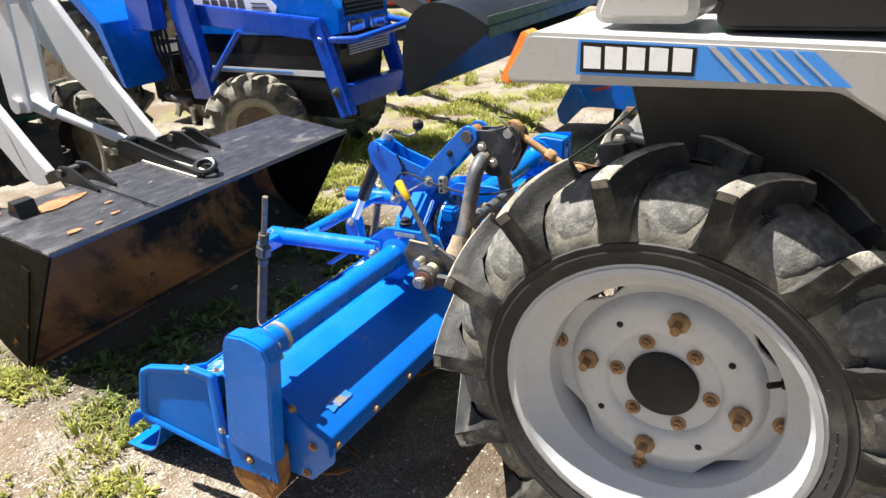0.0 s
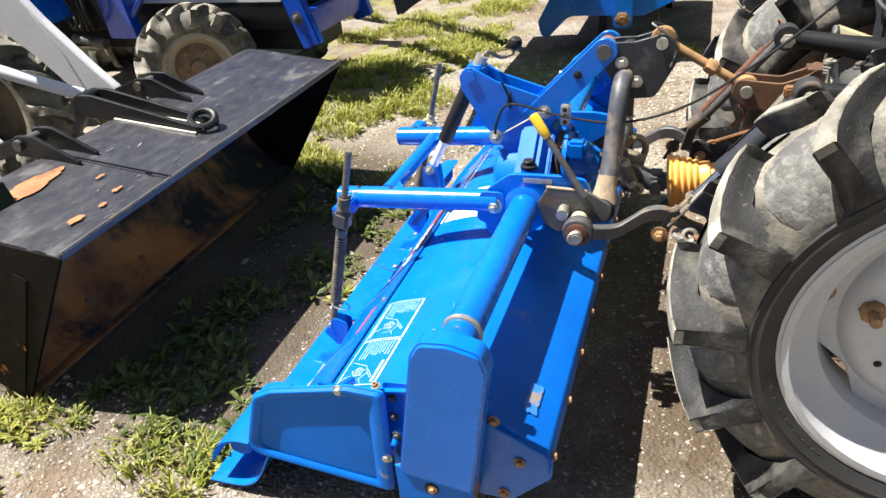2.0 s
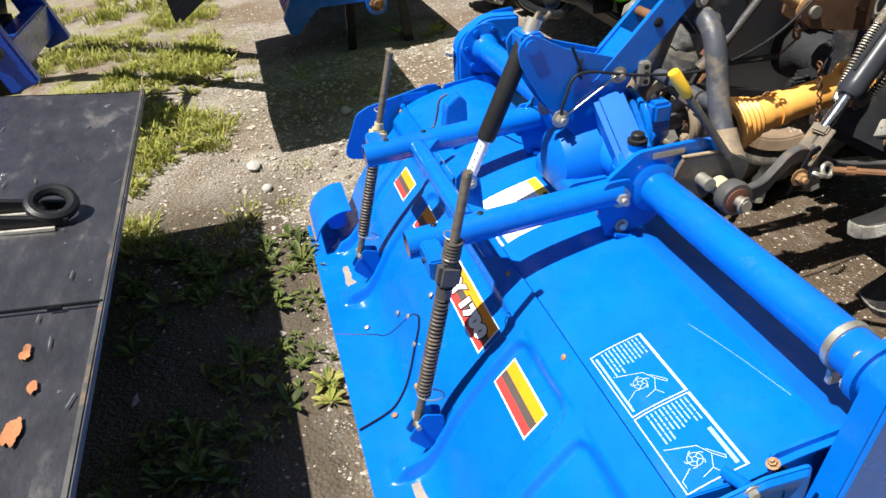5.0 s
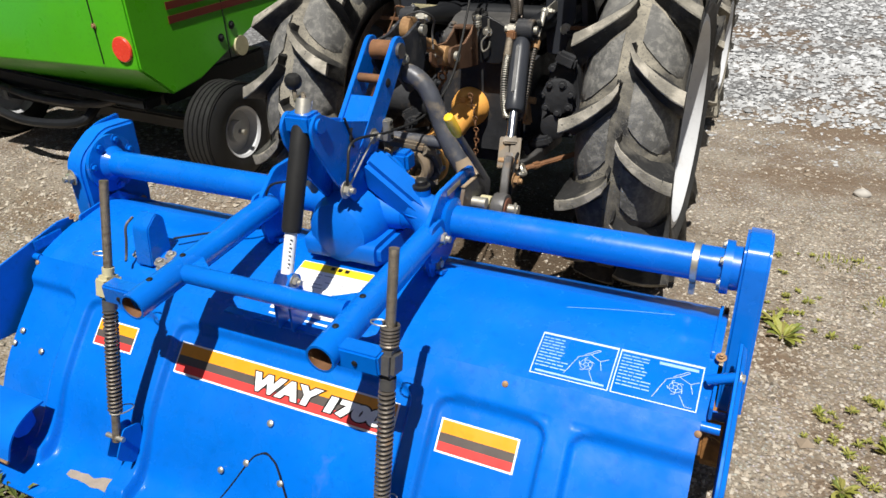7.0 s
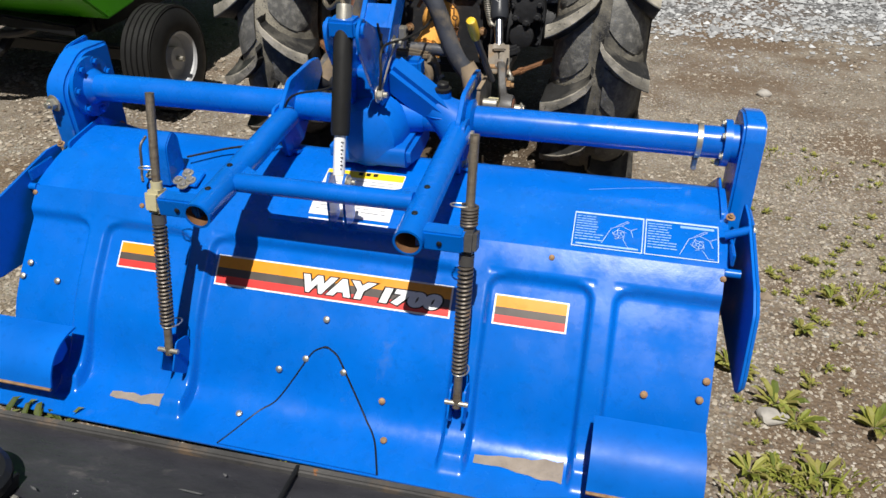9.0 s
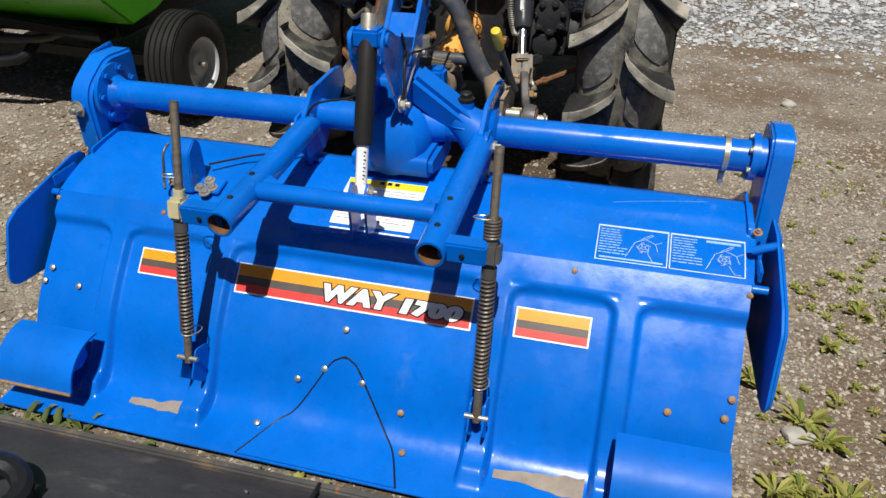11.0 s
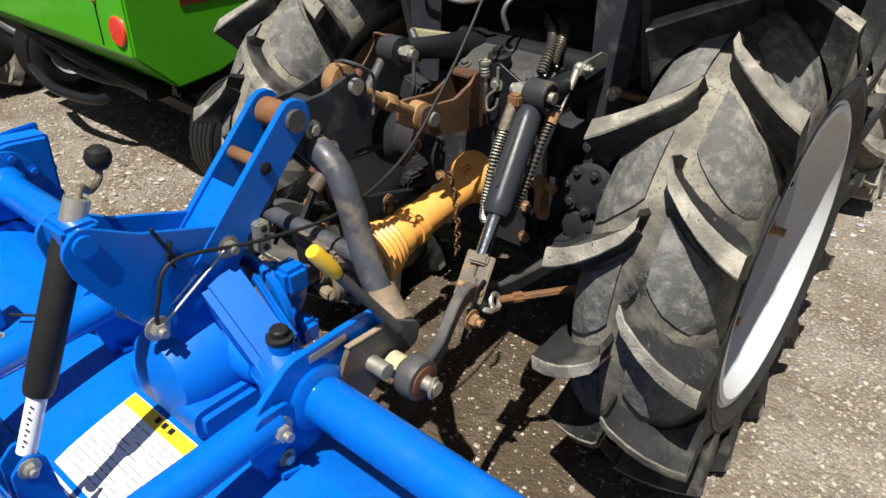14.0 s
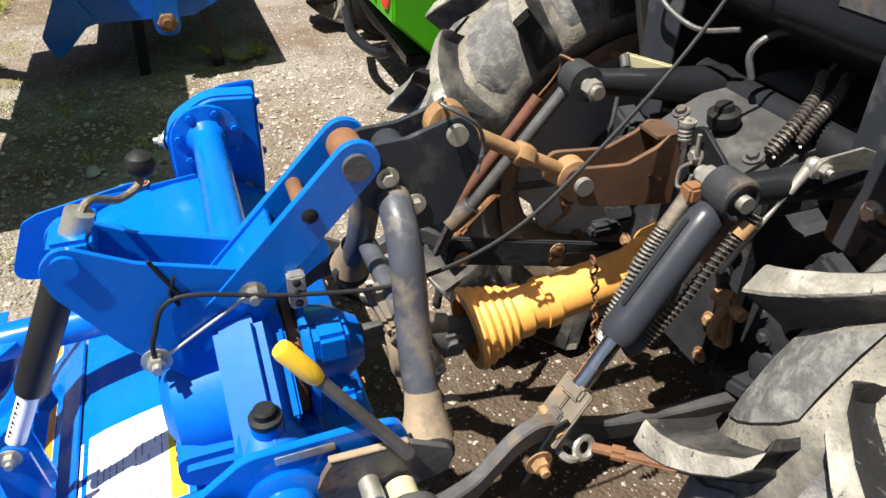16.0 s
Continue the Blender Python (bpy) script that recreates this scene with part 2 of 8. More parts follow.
OLD_RIM = material("old_cream_rim_paint", (0.42, 0.38, 0.30), 0.6, 0, 0.15, 6, 60, 0.1, MUD, 0.52, 0.15, 8, RUST, 0.68, 16)
RUBBER = material("tyre_rubber", (0.026, 0.026, 0.027), 0.6, 0, 0.35, 7, 160, 0.4, (0.285, 0.262, 0.210), 0.37, 0.24, 5.0, (0.11, 0.105, 0.095), 0.56, 170, 0, 0.1, 0.9)
PAD = material("speckled_tread_rubber", (0.095, 0.094, 0.089), 0.7, 0, 0.35, 5, 160, 0.5, (0.23, 0.222, 0.20), 0.46, 0.22, 40.0, (0.30, 0.29, 0.26), 0.66, 150, 0, 0.1, 0.9)
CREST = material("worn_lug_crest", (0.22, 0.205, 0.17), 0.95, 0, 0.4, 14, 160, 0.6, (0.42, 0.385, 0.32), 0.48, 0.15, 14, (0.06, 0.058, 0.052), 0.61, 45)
LUG = material("dusty_tyre_lug", (0.022, 0.022, 0.022), 0.6, 0, 0.35, 9, 160, 0.4, (0.13, 0.122, 0.105), 0.50, 0.22, 7.0, (0.08, 0.076, 0.07), 0.62, 60, 0, 0.1, 0.9)
SIDEWALL = material("dusty_sidewall_rubber", (0.030, 0.030, 0.030), 0.6, 0, 0.25, 6, 120, 0.15, (0.11, 0.10, 0.085), 0.60, 0.2, 6, None)
SOFT_RUBBER = material("clean_black_rubber", (0.016, 0.016, 0.016), 0.5, 0, 0.2, 8, 120, 0.08, (0.09, 0.085, 0.075), 0.66, 0.15, 6, None)
CAST = material("dirty_dark_cast_iron", (0.030, 0.031, 0.034), 0.55, 0.0, 0.35, 8, 90, 0.35, (0.13, 0.10, 0.07), 0.58, 0.16, 9, (0.20, 0.085, 0.03), 0.68, 16)
LINK = material("worn_grey_link_steel", (0.085, 0.083, 0.082), 0.5, 0.3, 0.3, 9, 90, 0.3, (0.19, 0.13, 0.08), 0.55, 0.15, 10, (0.25, 0.10, 0.03), 0.66, 18)
PIPE = material("worn_slate_pipe", (0.065, 0.07, 0.085), 0.45, 0.1, 0.35, 9, 90, 0.2, (0.20, 0.16, 0.11), 0.50, 0.16, 8, (0.30, 0.31, 0.33), 0.68, 14)
FLAKED = material("flaked_rust", (0.40, 0.155, 0.065), 0.85, 0, 0.3, 12, 90, 0.4, (0.20, 0.085, 0.04), 0.53, 0.12, 16, (0.03, 0.025, 0.022), 0.60, 22)
SCUFFED_TAN = material("scuffed_tan_primer", (0.025, 0.16, 0.56), 0.45, 0, 0.2, 8, 90, 0.1, (0.20, 0.17, 0.13), 0.50, 0.05, 16, (0.10, 0.085, 0.07), 0.62, 20)
SCUFF = material("bare_scuffed_steel", (0.13, 0.13, 0.135), 0.5, 0.2, 0.4, 30, 120, 0.2)
BRACKET = material("dark_rusty_bracket", (0.105, 0.052, 0.026), 0.72, 0, 0.45, 9, 120, 0.10, (0.045, 0.028, 0.020), 0.52, 0.2, 7, (0.24, 0.10, 0.035), 0.66, 16)
DUSTY_STEEL = material("tan_dusty_steel", (0.27, 0.205, 0.135), 0.8, 0, 0.3, 12, 120, 0.2, (0.10, 0.085, 0.07), 0.55, 0.15, 14, (0.35, 0.17, 0.07), 0.68, 22)
RUST_BROWN = material("dark_brown_rust", (0.115, 0.042, 0.022), 0.75, 0, 0.4, 14, 120, 0.2, (0.05, 0.025, 0.018), 0.52, 0.2, 12, (0.24, 0.10, 0.045), 0.68, 22)
CLEVIS = material("rust_stained_steel", (0.15, 0.125, 0.095), 0.6, 0.1, 0.35, 12, 120, 0.2, (0.30, 0.19, 0.09), 0.54, 0.12, 14, (0.06, 0.05, 0.045), 0.62, 20)
BARE_RUST = material("orange_brown_rust", (0.26, 0.115, 0.032), 0.8, 0, 0.45, 18, 140, 0.4, (0.07, 0.035, 0.018), 0.52, 0.18, 14, (0.42, 0.24, 0.08), 0.62, 26)
DUSTY_CAST = material("dusty_cast_iron", (0.055, 0.054, 0.053), 0.6, 0, 0.3, 7, 90, 0.3, (0.17, 0.16, 0.145), 0.52, 0.2, 6, (0.03, 0.028, 0.026), 0.64, 18)
MUDDY = material("muddy_wheel_disc", (0.24, 0.17, 0.11), 0.8, 0, 0.3, 9, 90, 0.2, (0.10, 0.06, 0.035), 0.52, 0.15, 9, (0.42, 0.38, 0.30), 0.62, 12)
IRON_RUST = material("rusty_iron", (0.155, 0.070, 0.028), 0.78, 0, 0.4, 14, 120, 0.25, (0.09, 0.045, 0.022), 0.52, 0.2, 9, (0.38, 0.25, 0.12), 0.66, 22)
TOPLINK = material("yellowed_rusty_steel", (0.29, 0.165, 0.070), 0.7, 0, 0.35, 14, 120, 0.35, (0.16, 0.08, 0.03), 0.54, 0.15, 12, (0.42, 0.31, 0.18), 0.66, 22)
ZINC = material("zinc_plated_steel", (0.46, 0.44, 0.38), 0.45, 0.75, 0.2, 20, 120, 0.15, (0.22, 0.15, 0.08), 0.62, 0.1, 30, None)
BOLT_RUST = material("rusted_bolt", (0.33, 0.20, 0.10), 0.65, 0.2, 0.35, 30, 160, 0.4, (0.20, 0.08, 0.03), 0.50, 0.2, 40, None)
ROD = material("threaded_rod_steel", (0.20, 0.17, 0.13), 0.5, 0.6, 0.3, 30, 300, 0.5, (0.14, 0.09, 0.05), 0.55, 0.15, 20, None, stretch=(1, 1, 4))
SPRING = material("spring_steel", (0.15, 0.13, 0.11), 0.45, 0.6, 0.3, 30, 160, 0.2, (0.22, 0.15, 0.09), 0.55, 0.15, 30, None)
CHROME = material("polished_steel", (0.72, 0.72, 0.72), 0.16, 1.0, 0.08, 20, 120, 0.02)
YELLOW = material("yellow_plastic_guard", (0.80, 0.385, 0.085), 0.48, 0, 0.1, 8, 80, 0.06, (0.46, 0.25, 0.08), 0.66, 0.15, 9, (0.22, 0.10, 0.03), 0.70, 16)
KNOB = material("yellow_knob_plastic", (0.80, 0.50, 0.03), 0.35, 0, 0.08, 10, 80, 0.03)
GREEN = material("bright_green_paint", (0.085, 0.46, 0.010), 0.35, 0, 0.07, 2.5, 60, 0.02, (0.15, 0.42, 0.06), 0.70, 0.2, 3, None, coat=0.4)
TEAL = material("dark_green_paint", (0.015, 0.075, 0.055), 0.4, 0, 0.15, 4, 60, 0.05)
RED = material("red_paint", (0.55, 0.045, 0.025), 0.4, 0, 0.15, 3, 60, 0.05, TAN, 0.66, 0.15, 4, None)
REFLECT = material("red_reflector", (0.80, 0.06, 0.03), 0.25, 0, 0.05, 20, 200, 0.15, coat=0.6)
AMBER = material("amber_lens", (0.95, 0.26, 0.03), 0.2, 0, 0.06, 12, 120, 0.1, coat=0.5)
WHITE = material("white_print", (0.80, 0.80, 0.80), 0.4, 0, 0.04, 8, 80, 0.0, (0.45, 0.47, 0.55), 0.68, 0.12, 9, None)
PALE_PRINT = material("pale_worn_print", (0.50, 0.62, 0.80), 0.4, 0, 0.1, 30, 120, 0.0, (0.16, 0.36, 0.72), 0.58, 0.12, 30, None)
PALE_BLUE = material("pale_blue_print", (0.26, 0.45, 0.78), 0.4, 0, 0.1, 8, 80, 0.0)
INK = material("black_print", (0.012, 0.012, 0.012), 0.4, 0, 0.1, 8, 80, 0.0)
ORANGE_INK = material("orange_print", (0.80, 0.30, 0.012), 0.38, 0, 0.05, 8, 80, 0.0, (0.72, 0.36, 0.10), 0.66, 0.15, 8, None)
BLACK_INK = material("charcoal_print", (0.085, 0.07, 0.062), 0.4, 0, 0.1, 8, 80, 0.0)
RED_INK = material("red_print", (0.68, 0.05, 0.045), 0.38, 0, 0.06, 8, 80, 0.0)
YELLOW_INK = material("yellow_print", (0.85, 0.60, 0.02), 0.4, 0, 0.05, 8, 80, 0.0)
SKY_INK = material("mid_blue_print", (0.05, 0.26, 0.72), 0.4, 0, 0.06, 8, 80, 0.0)
MAROON = material("maroon_stripe", (0.13, 0.022, 0.012), 0.4, 0, 0.1, 8, 80, 0.0)
CREAM = material("cream_paint", (0.46, 0.42, 0.26), 0.5, 0, 0.12, 12, 80, 0.1, (0.25, 0.18, 0.1), 0.6, 0.12, 12, None)
ARCH = material("dusty_arch_plastic", (0.060, 0.055, 0.048), 0.7, 0, 0.2, 4, 80, 0.08, (0.11, 0.10, 0.085), 0.55, 0.2, 3, None)
SLATE = material("dusty_slate_paint", (0.030, 0.033, 0.040), 0.35, 0, 0.2, 6, 80, 0.06, (0.13, 0.125, 0.12), 0.56, 0.2, 7, None)
FAINT_INK = material("faint_grey_print", (0.22, 0.23, 0.26), 0.5, 0, 0.1, 8, 80, 0.0)
TRIM = material("dark_cab_trim", (0.035, 0.034, 0.033), 0.5, 0, 0.15, 6, 80, 0.05)


def glass_material():
    m = bpy.data.materials.new("clear_glass")
    m.use_nodes = True
    bs = m.node_tree.nodes["Principled BSDF"]
    bs.inputs["Base Color"].default_value = (0.9, 0.93, 0.92, 1)
    bs.inputs["Roughness"].default_value = 0.03
    bs.inputs["Transmission Weight"].default_value = 1.0
    bs.inputs["IOR"].default_value = 1.45
    return m


GLASS = glass_material()


# ---- ground ----
def ground_material():
    m = bpy.data.materials.new("gravelly_earth")
    m.use_nodes = True
    nt = m.node_tree
    N, L = nt.nodes, nt.links
    bs = N["Principled BSDF"]
    co = N.new("ShaderNodeTexCoord").outputs["Object"]

    def tex(s, d=8, r=0.6):
        n = N.new("ShaderNodeTexNoise")
        n.inputs["Scale"].default_value, n.inputs["Detail"].default_value, n.inputs["Roughness"].default_value = s, d, r
        L.new(co, n.inputs["Vector"])
        return n.outputs["Fac"]

    def vor(s):
        v = N.new("ShaderNodeTexVoronoi")
        v.inputs["Scale"].default_value = s
        L.new(co, v.inputs["Vector"])
        return v

    def rng(f, a, b, c=0.0, d=1.0):
        r = N.new("ShaderNodeMapRange")
        for k, x in zip(("From Min", "From Max", "To Min", "To Max"), (a, b, c, d)):
            r.inputs[k].default_value = x
        L.new(f, r.inputs["Value"])
        return r.outputs[0]

    def op(kind, a, b):
        x = N.new("ShaderNodeMath")
        x.operation = kind
        for s, v in zip(x.inputs, (a, b)):
            if isinstance(v, (int, float)):
                s.default_value = v
            else:
                L.new(v, s)
        return x.outputs[0]

    def mix(f, a, b):
        x = N.new("ShaderNodeMix")
        x.data_type = "RGBA"
        if isinstance(f, float):
            x.inputs[0].default_value = f
        else:
            L.new(f, x.inputs[0])
        for s, v in ((x.inputs[6], a), (x.inputs[7], b)):
            if isinstance(v, tuple):
                s.default_value = (*v, 1)
            else:
                L.new(v, s)
        return x.outputs[2]

    sep = N.new("ShaderNodeSeparateXYZ")
    L.new(co, sep.inputs[0])
    X, Y = sep.outputs[0], sep.outputs[1]
    big, mid, fin = tex(0.9, 6), tex(5, 8), tex(45, 6)
    wob = op("ADD", op("MULTIPLY", big, 1.0), op("MULTIPLY", mid, 0.5))
    # sandy earth, patchy
    earth = mix(rng(mid, 0.36, 0.64), (0.155, 0.128, 0.097), (0.300, 0.266, 0.214))
    earth = mix(rng(fin, 0.4, 0.75), earth, (0.18, 0.14, 0.10))
    v1, v2 = vor(95), vor(38)
    pebble = mix(0.5, v1.outputs["Color"], (0.33, 0.31, 0.28))
    hsv = N.new("ShaderNodeHueSaturation")
    hsv.inputs["Saturation"].default_value, hsv.inputs["Value"].default_value = 0.16, 0.72
    L.new(pebble, hsv.inputs["Color"])
    earth = mix(op("MULTIPLY", rng(v1.outputs["Distance"], 0.5, 0.15), rng(tex(1.3, 7), 0.32, 0.55, 0.1, 0.95)), earth, hsv.outputs[0])
    # crushed grey stone beyond the yard's edge
    edge = op("ADD", Y, op("MULTIPLY", wob, -1.2))
    stone = mix(rng(v2.outputs["Distance"], 0.1, 0.6), (0.36, 0.365, 0.37), (0.12, 0.12, 0.12))
    col = mix(rng(edge, 1.85, 2.25), earth, stone)
    # brown patches of finer soil
    col = mix(op("MULTIPLY", rng(tex(1.15, 9, 0.68), 0.48, 0.58), 0.85), col, (0.145, 0.102, 0.068))
    # darker brown, patchy soil where the tractor stands
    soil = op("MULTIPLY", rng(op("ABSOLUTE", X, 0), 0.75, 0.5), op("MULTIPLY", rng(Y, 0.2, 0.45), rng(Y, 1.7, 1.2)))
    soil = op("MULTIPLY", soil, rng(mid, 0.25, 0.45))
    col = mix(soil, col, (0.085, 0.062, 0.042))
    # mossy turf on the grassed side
    # the loader bucket's shade, painted into the soil colour
    bucket_shade = op("MULTIPLY", op("MULTIPLY", rng(op("ADD", X, op("MULTIPLY", mid, 0.3)), -1.25, -0.95), rng(op("ADD", X, op("MULTIPLY", mid, 0.4)), 1.15, 0.90)), op("MULTIPLY", rng(op("ADD", Y, op("MULTIPLY", mid, 0.25)), -1.9, -1.5), rng(op("ADD", Y, op("MULTIPLY", mid, 0.25)), -0.46, -0.60)))
    col = mix(op("MULTIPLY", bucket_shade, 0.85), col, (0.062, 0.048, 0.032))
    turf = op("MULTIPLY", rng(op("ADD", X, op("MULTIPLY", wob, 1.6)), -0.6, -1.6), rng(op("ADD", Y, op("MULTIPLY", big, 1.2)), 0.0, -0.5))
    col = mix(op("MULTIPLY", turf, rng(tex(3.4, 8), 0.50, 0.64)), col, (0.20, 0.20, 0.07))
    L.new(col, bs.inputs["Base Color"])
    bs.inputs["Roughness"].default_value = 0.92
    bs.inputs["Specular IOR Level"].default_value = 0.2
    b1 = N.new("ShaderNodeBump")
    b1.inputs["Strength"].default_value, b1.inputs["Distance"].default_value = 0.8, 0.012
    L.new(op("ADD", op("MULTIPLY", v1.outputs["Distance"], -0.7), op("ADD", op("MULTIPLY", v2.outputs["Distance"], -0.5), op("MULTIPLY", fin, 1.3))), b1.inputs["Height"])
    L.new(b1.outputs[0], bs.inputs["Normal"])
    return m


def island_material(name, cols, rough=0.85):
    """A material whose tone changes from piece to piece of one mesh."""
    m = bpy.data.materials.new(name)
    m.use_nodes = True
    N, L = m.node_tree.nodes, m.node_tree.links
    bs = N["Principled BSDF"]
    g = N.new("ShaderNodeNewGeometry")
    r = N.new("ShaderNodeValToRGB")
    el = r.color_ramp.elements
    el[0].color, el[1].color = (*cols[0], 1), (*cols[-1], 1)
    for i, c in enumerate(cols[1:-1]):
        el.new((i + 1) / (len(cols) - 1)).color = (*c, 1)
    L.new(g.outputs["Random Per Island"], r.inputs[0])
    co = N.new("ShaderNodeTexCoord")
    n = N.new("ShaderNodeTexNoise")
    n.inputs["Scale"].default_value, n.inputs["Detail"].default_value = 60, 5
    L.new(co.outputs["Object"], n.inputs["Vector"])
    x = N.new("ShaderNodeMix")
    x.data_type, x.blend_type = "RGBA", "MULTIPLY"
    x.inputs[0].default_value = 0.45
    L.new(r.outputs[0], x.inputs[6])
    L.new(n.outputs["Fac"], x.inputs[7])
    k = N.new("ShaderNodeMix")
    k.data_type, k.blend_type = "RGBA", "ADD"
    k.inputs[0].default_value = 0.25
    L.new(x.outputs[2], k.inputs[6])
    L.new(r.outputs[0], k.inputs[7])
    L.new(k.outputs[2], bs.inputs["Base Color"])
    bs.inputs["Roughness"].default_value = rough
    return m


def leaf_material(name, cols):
    m = island_material(name, cols, 0.55)
    bs = m.node_tree.nodes["Principled BSDF"]
    bs.inputs["Specular IOR Level"].default_value = 0.3
    out = m.node_tree.nodes["Material Output"]
    t = m.node_tree.nodes.new("ShaderNodeBsdfTranslucent")
    s = m.node_tree.nodes.new("ShaderNodeMixShader")
    s.inputs[0].default_value = 0.35
    m.node_tree.links.new(bs.inputs["Base Color"].links[0].from_socket, t.inputs[0])
    m.node_tree.links.new(bs.outputs[0], s.inputs[1])
    m.node_tree.links.new(t.outputs[0], s.inputs[2])
    m.node_tree.links.new(s.outputs[0], out.inputs[0])
    return m


def lie(x, y):
    """The ground's height."""
    k = max(0.0, 1 - (max(abs(x), abs(y)) / 30) ** 2)
    a = noise.noise((x * 0.8, y * 0.8, 0.3)) * 0.012 + noise.noise((x * 3.1, y * 3.1, 1.7)) * 0.005 + noise.noise((x * 11, y * 11, 4.1)) * 0.0025
    u = min(1.0, max(0.0, (-0.95 - x) / 0.95))
    v = min(1.0, max(0.0, (y + 2.3) / 0.9))
    rise = 0.095 * u * u * (3 - 2 * u) * v * v * (3 - 2 * v)
    return k * (a + rise) - 0.008


def steps(lo, hi, d, far):
    v = list(np.arange(lo, hi + d / 2, d))
    a, b, s = lo, hi, d
    left, right = [], []
    while b < far:
        s *= 1.35
        a, b = a - s, b + s
        left.insert(0, a)
        right.append(b)
    return left + v + right


def build_ground():
    xs, ys = steps(-4.5, 2.8, 0.055, 400), steps(-3.4, 4.6, 0.055, 400)
    verts = [(x, y, lie(x, y)) for y in ys for x in xs]
    n = len(xs)
    faces = [(j * n + i, j * n + i + 1, (j + 1) * n + i + 1, (j + 1) * n + i) for j in range(len(ys) - 1) for i in range(n - 1)]
    me = bpy.data.meshes.new("ground")
    me.from_pydata(verts, [], faces)
    for p in me.polygons:
        p.use_smooth = True
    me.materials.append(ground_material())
    tagged(new("ground", me), "sandy gravel yard with dark soil, painted-in shade and sparse turf", "ground", kind="structure")


build_ground()
rs = np.random.RandomState(7)


def pieces(name, V, F, mat, label, category):
    me = bpy.data.meshes.new(name)
    me.from_pydata(V.tolist(), [], F.tolist())
    me.materials.append(mat)
    return tagged(new(name, me), label, category, kind="stuff")


def heights(x, y):
    return np.array([lie(a, b) for a, b in zip(x, y)])


def stones(zones):
    """Angular pebbles, each an uneven octahedron."""
    P, S = [], []
    for x0, x1, y0, y1, n, s0, s1 in zones:
        p = np.stack([rs.uniform(x0, x1, n), rs.uniform(y0, y1, n)], 1)
        P.append(p)
        S.append(s0 * (s1 / s0) ** (rs.rand(n) ** 1.8))
    P, S = np.concatenate(P), np.concatenate(S)
    n = len(P)
    o = np.array([(1, 0, 0), (0, 1, 0), (-1, 0, 0), (0, -1, 0), (0, 0, 1), (0, 0, -1)], float)
    f = np.array([(0, 1, 4), (1, 2, 4), (2, 3, 4), (3, 0, 4), (1, 0, 5), (2, 1, 5), (3, 2, 5), (0, 3, 5)])
    v = o[None] * rs.uniform(0.55, 1.25, (n, 6, 1)) + rs.uniform(-0.25, 0.25, (n, 6, 3))
    v[:, :, 2] *= 0.55
    a = rs.uniform(0, 6.28, n)
    c, s = np.cos(a)[:, None], np.sin(a)[:, None]
    x, y = v[:, :, 0] * c - v[:, :, 1] * s, v[:, :, 0] * s + v[:, :, 1] * c
    V = np.stack([x, y, v[:, :, 2]], 2) * S[:, None, None]
    V[:, :, 0] += P[:, :1]
    V[:, :, 1] += P[:, 1:]
    V[:, :, 2] += heights(P[:, 0], P[:, 1])[:, None] + S[:, None] * 0.18
    return V.reshape(-1, 3), (f[None] + 6 * np.arange(n)[:, None, None]).reshape(-1, 3)


PEBBLE = island_material("pebble", [(0.09, 0.075, 0.06), (0.29, 0.255, 0.205), (0.42, 0.375, 0.31), (0.22, 0.17, 0.12), (0.46, 0.425, 0.37)])
CRUSHED = island_material("crushed_stone", [(0.20, 0.205, 0.21), (0.34, 0.345, 0.35), (0.44, 0.45, 0.46), (0.27, 0.275, 0.28), (0.56, 0.57, 0.58)])
pieces("gravel", *stones([(0.6, 2.6, -1.6, 3.1, 15000, 0.0025, 0.011), (0.85, 1.7, -0.95, 1.6, 15000, 0.0022, 0.009), (-4.2, -0.7, -1.3, 2.2, 15000, 0.0025, 0.011), (-0.8, 0.9, 0.1, 1.8, 5500, 0.002, 0.0085), (-2.6, -0.8, -0.9, 1.7, 4200, 0.006, 0.019),
                          (-1.2, 1.2, -0.72, -0.4, 2200, 0.0025, 0.009), (-1.0, 0.9, -1.2, -0.72, 500, 0.002, 0.007), (0.6, 2.4, -2.2, 1.0, 5000, 0.003, 0.009), (-2.5, 2.3, -1.4, 2.8, 130, 0.012, 0.026)]), PEBBLE,
       "small angular tan and grey pebbles scattered on earth", "gravel")
pieces("crushed_stone", *stones([(-0.9, 3.6, 2.75, 4.2, 7500, 0.008, 0.032), (-1.2, 4.5, 3.6, 9.0, 14000, 0.012, 0.04), (0.4, 2.4, 2.2, 2.9, 350, 0.006, 0.022)]), CRUSHED,
       "loose bed of grey crushed stone along the yard", "gravel")


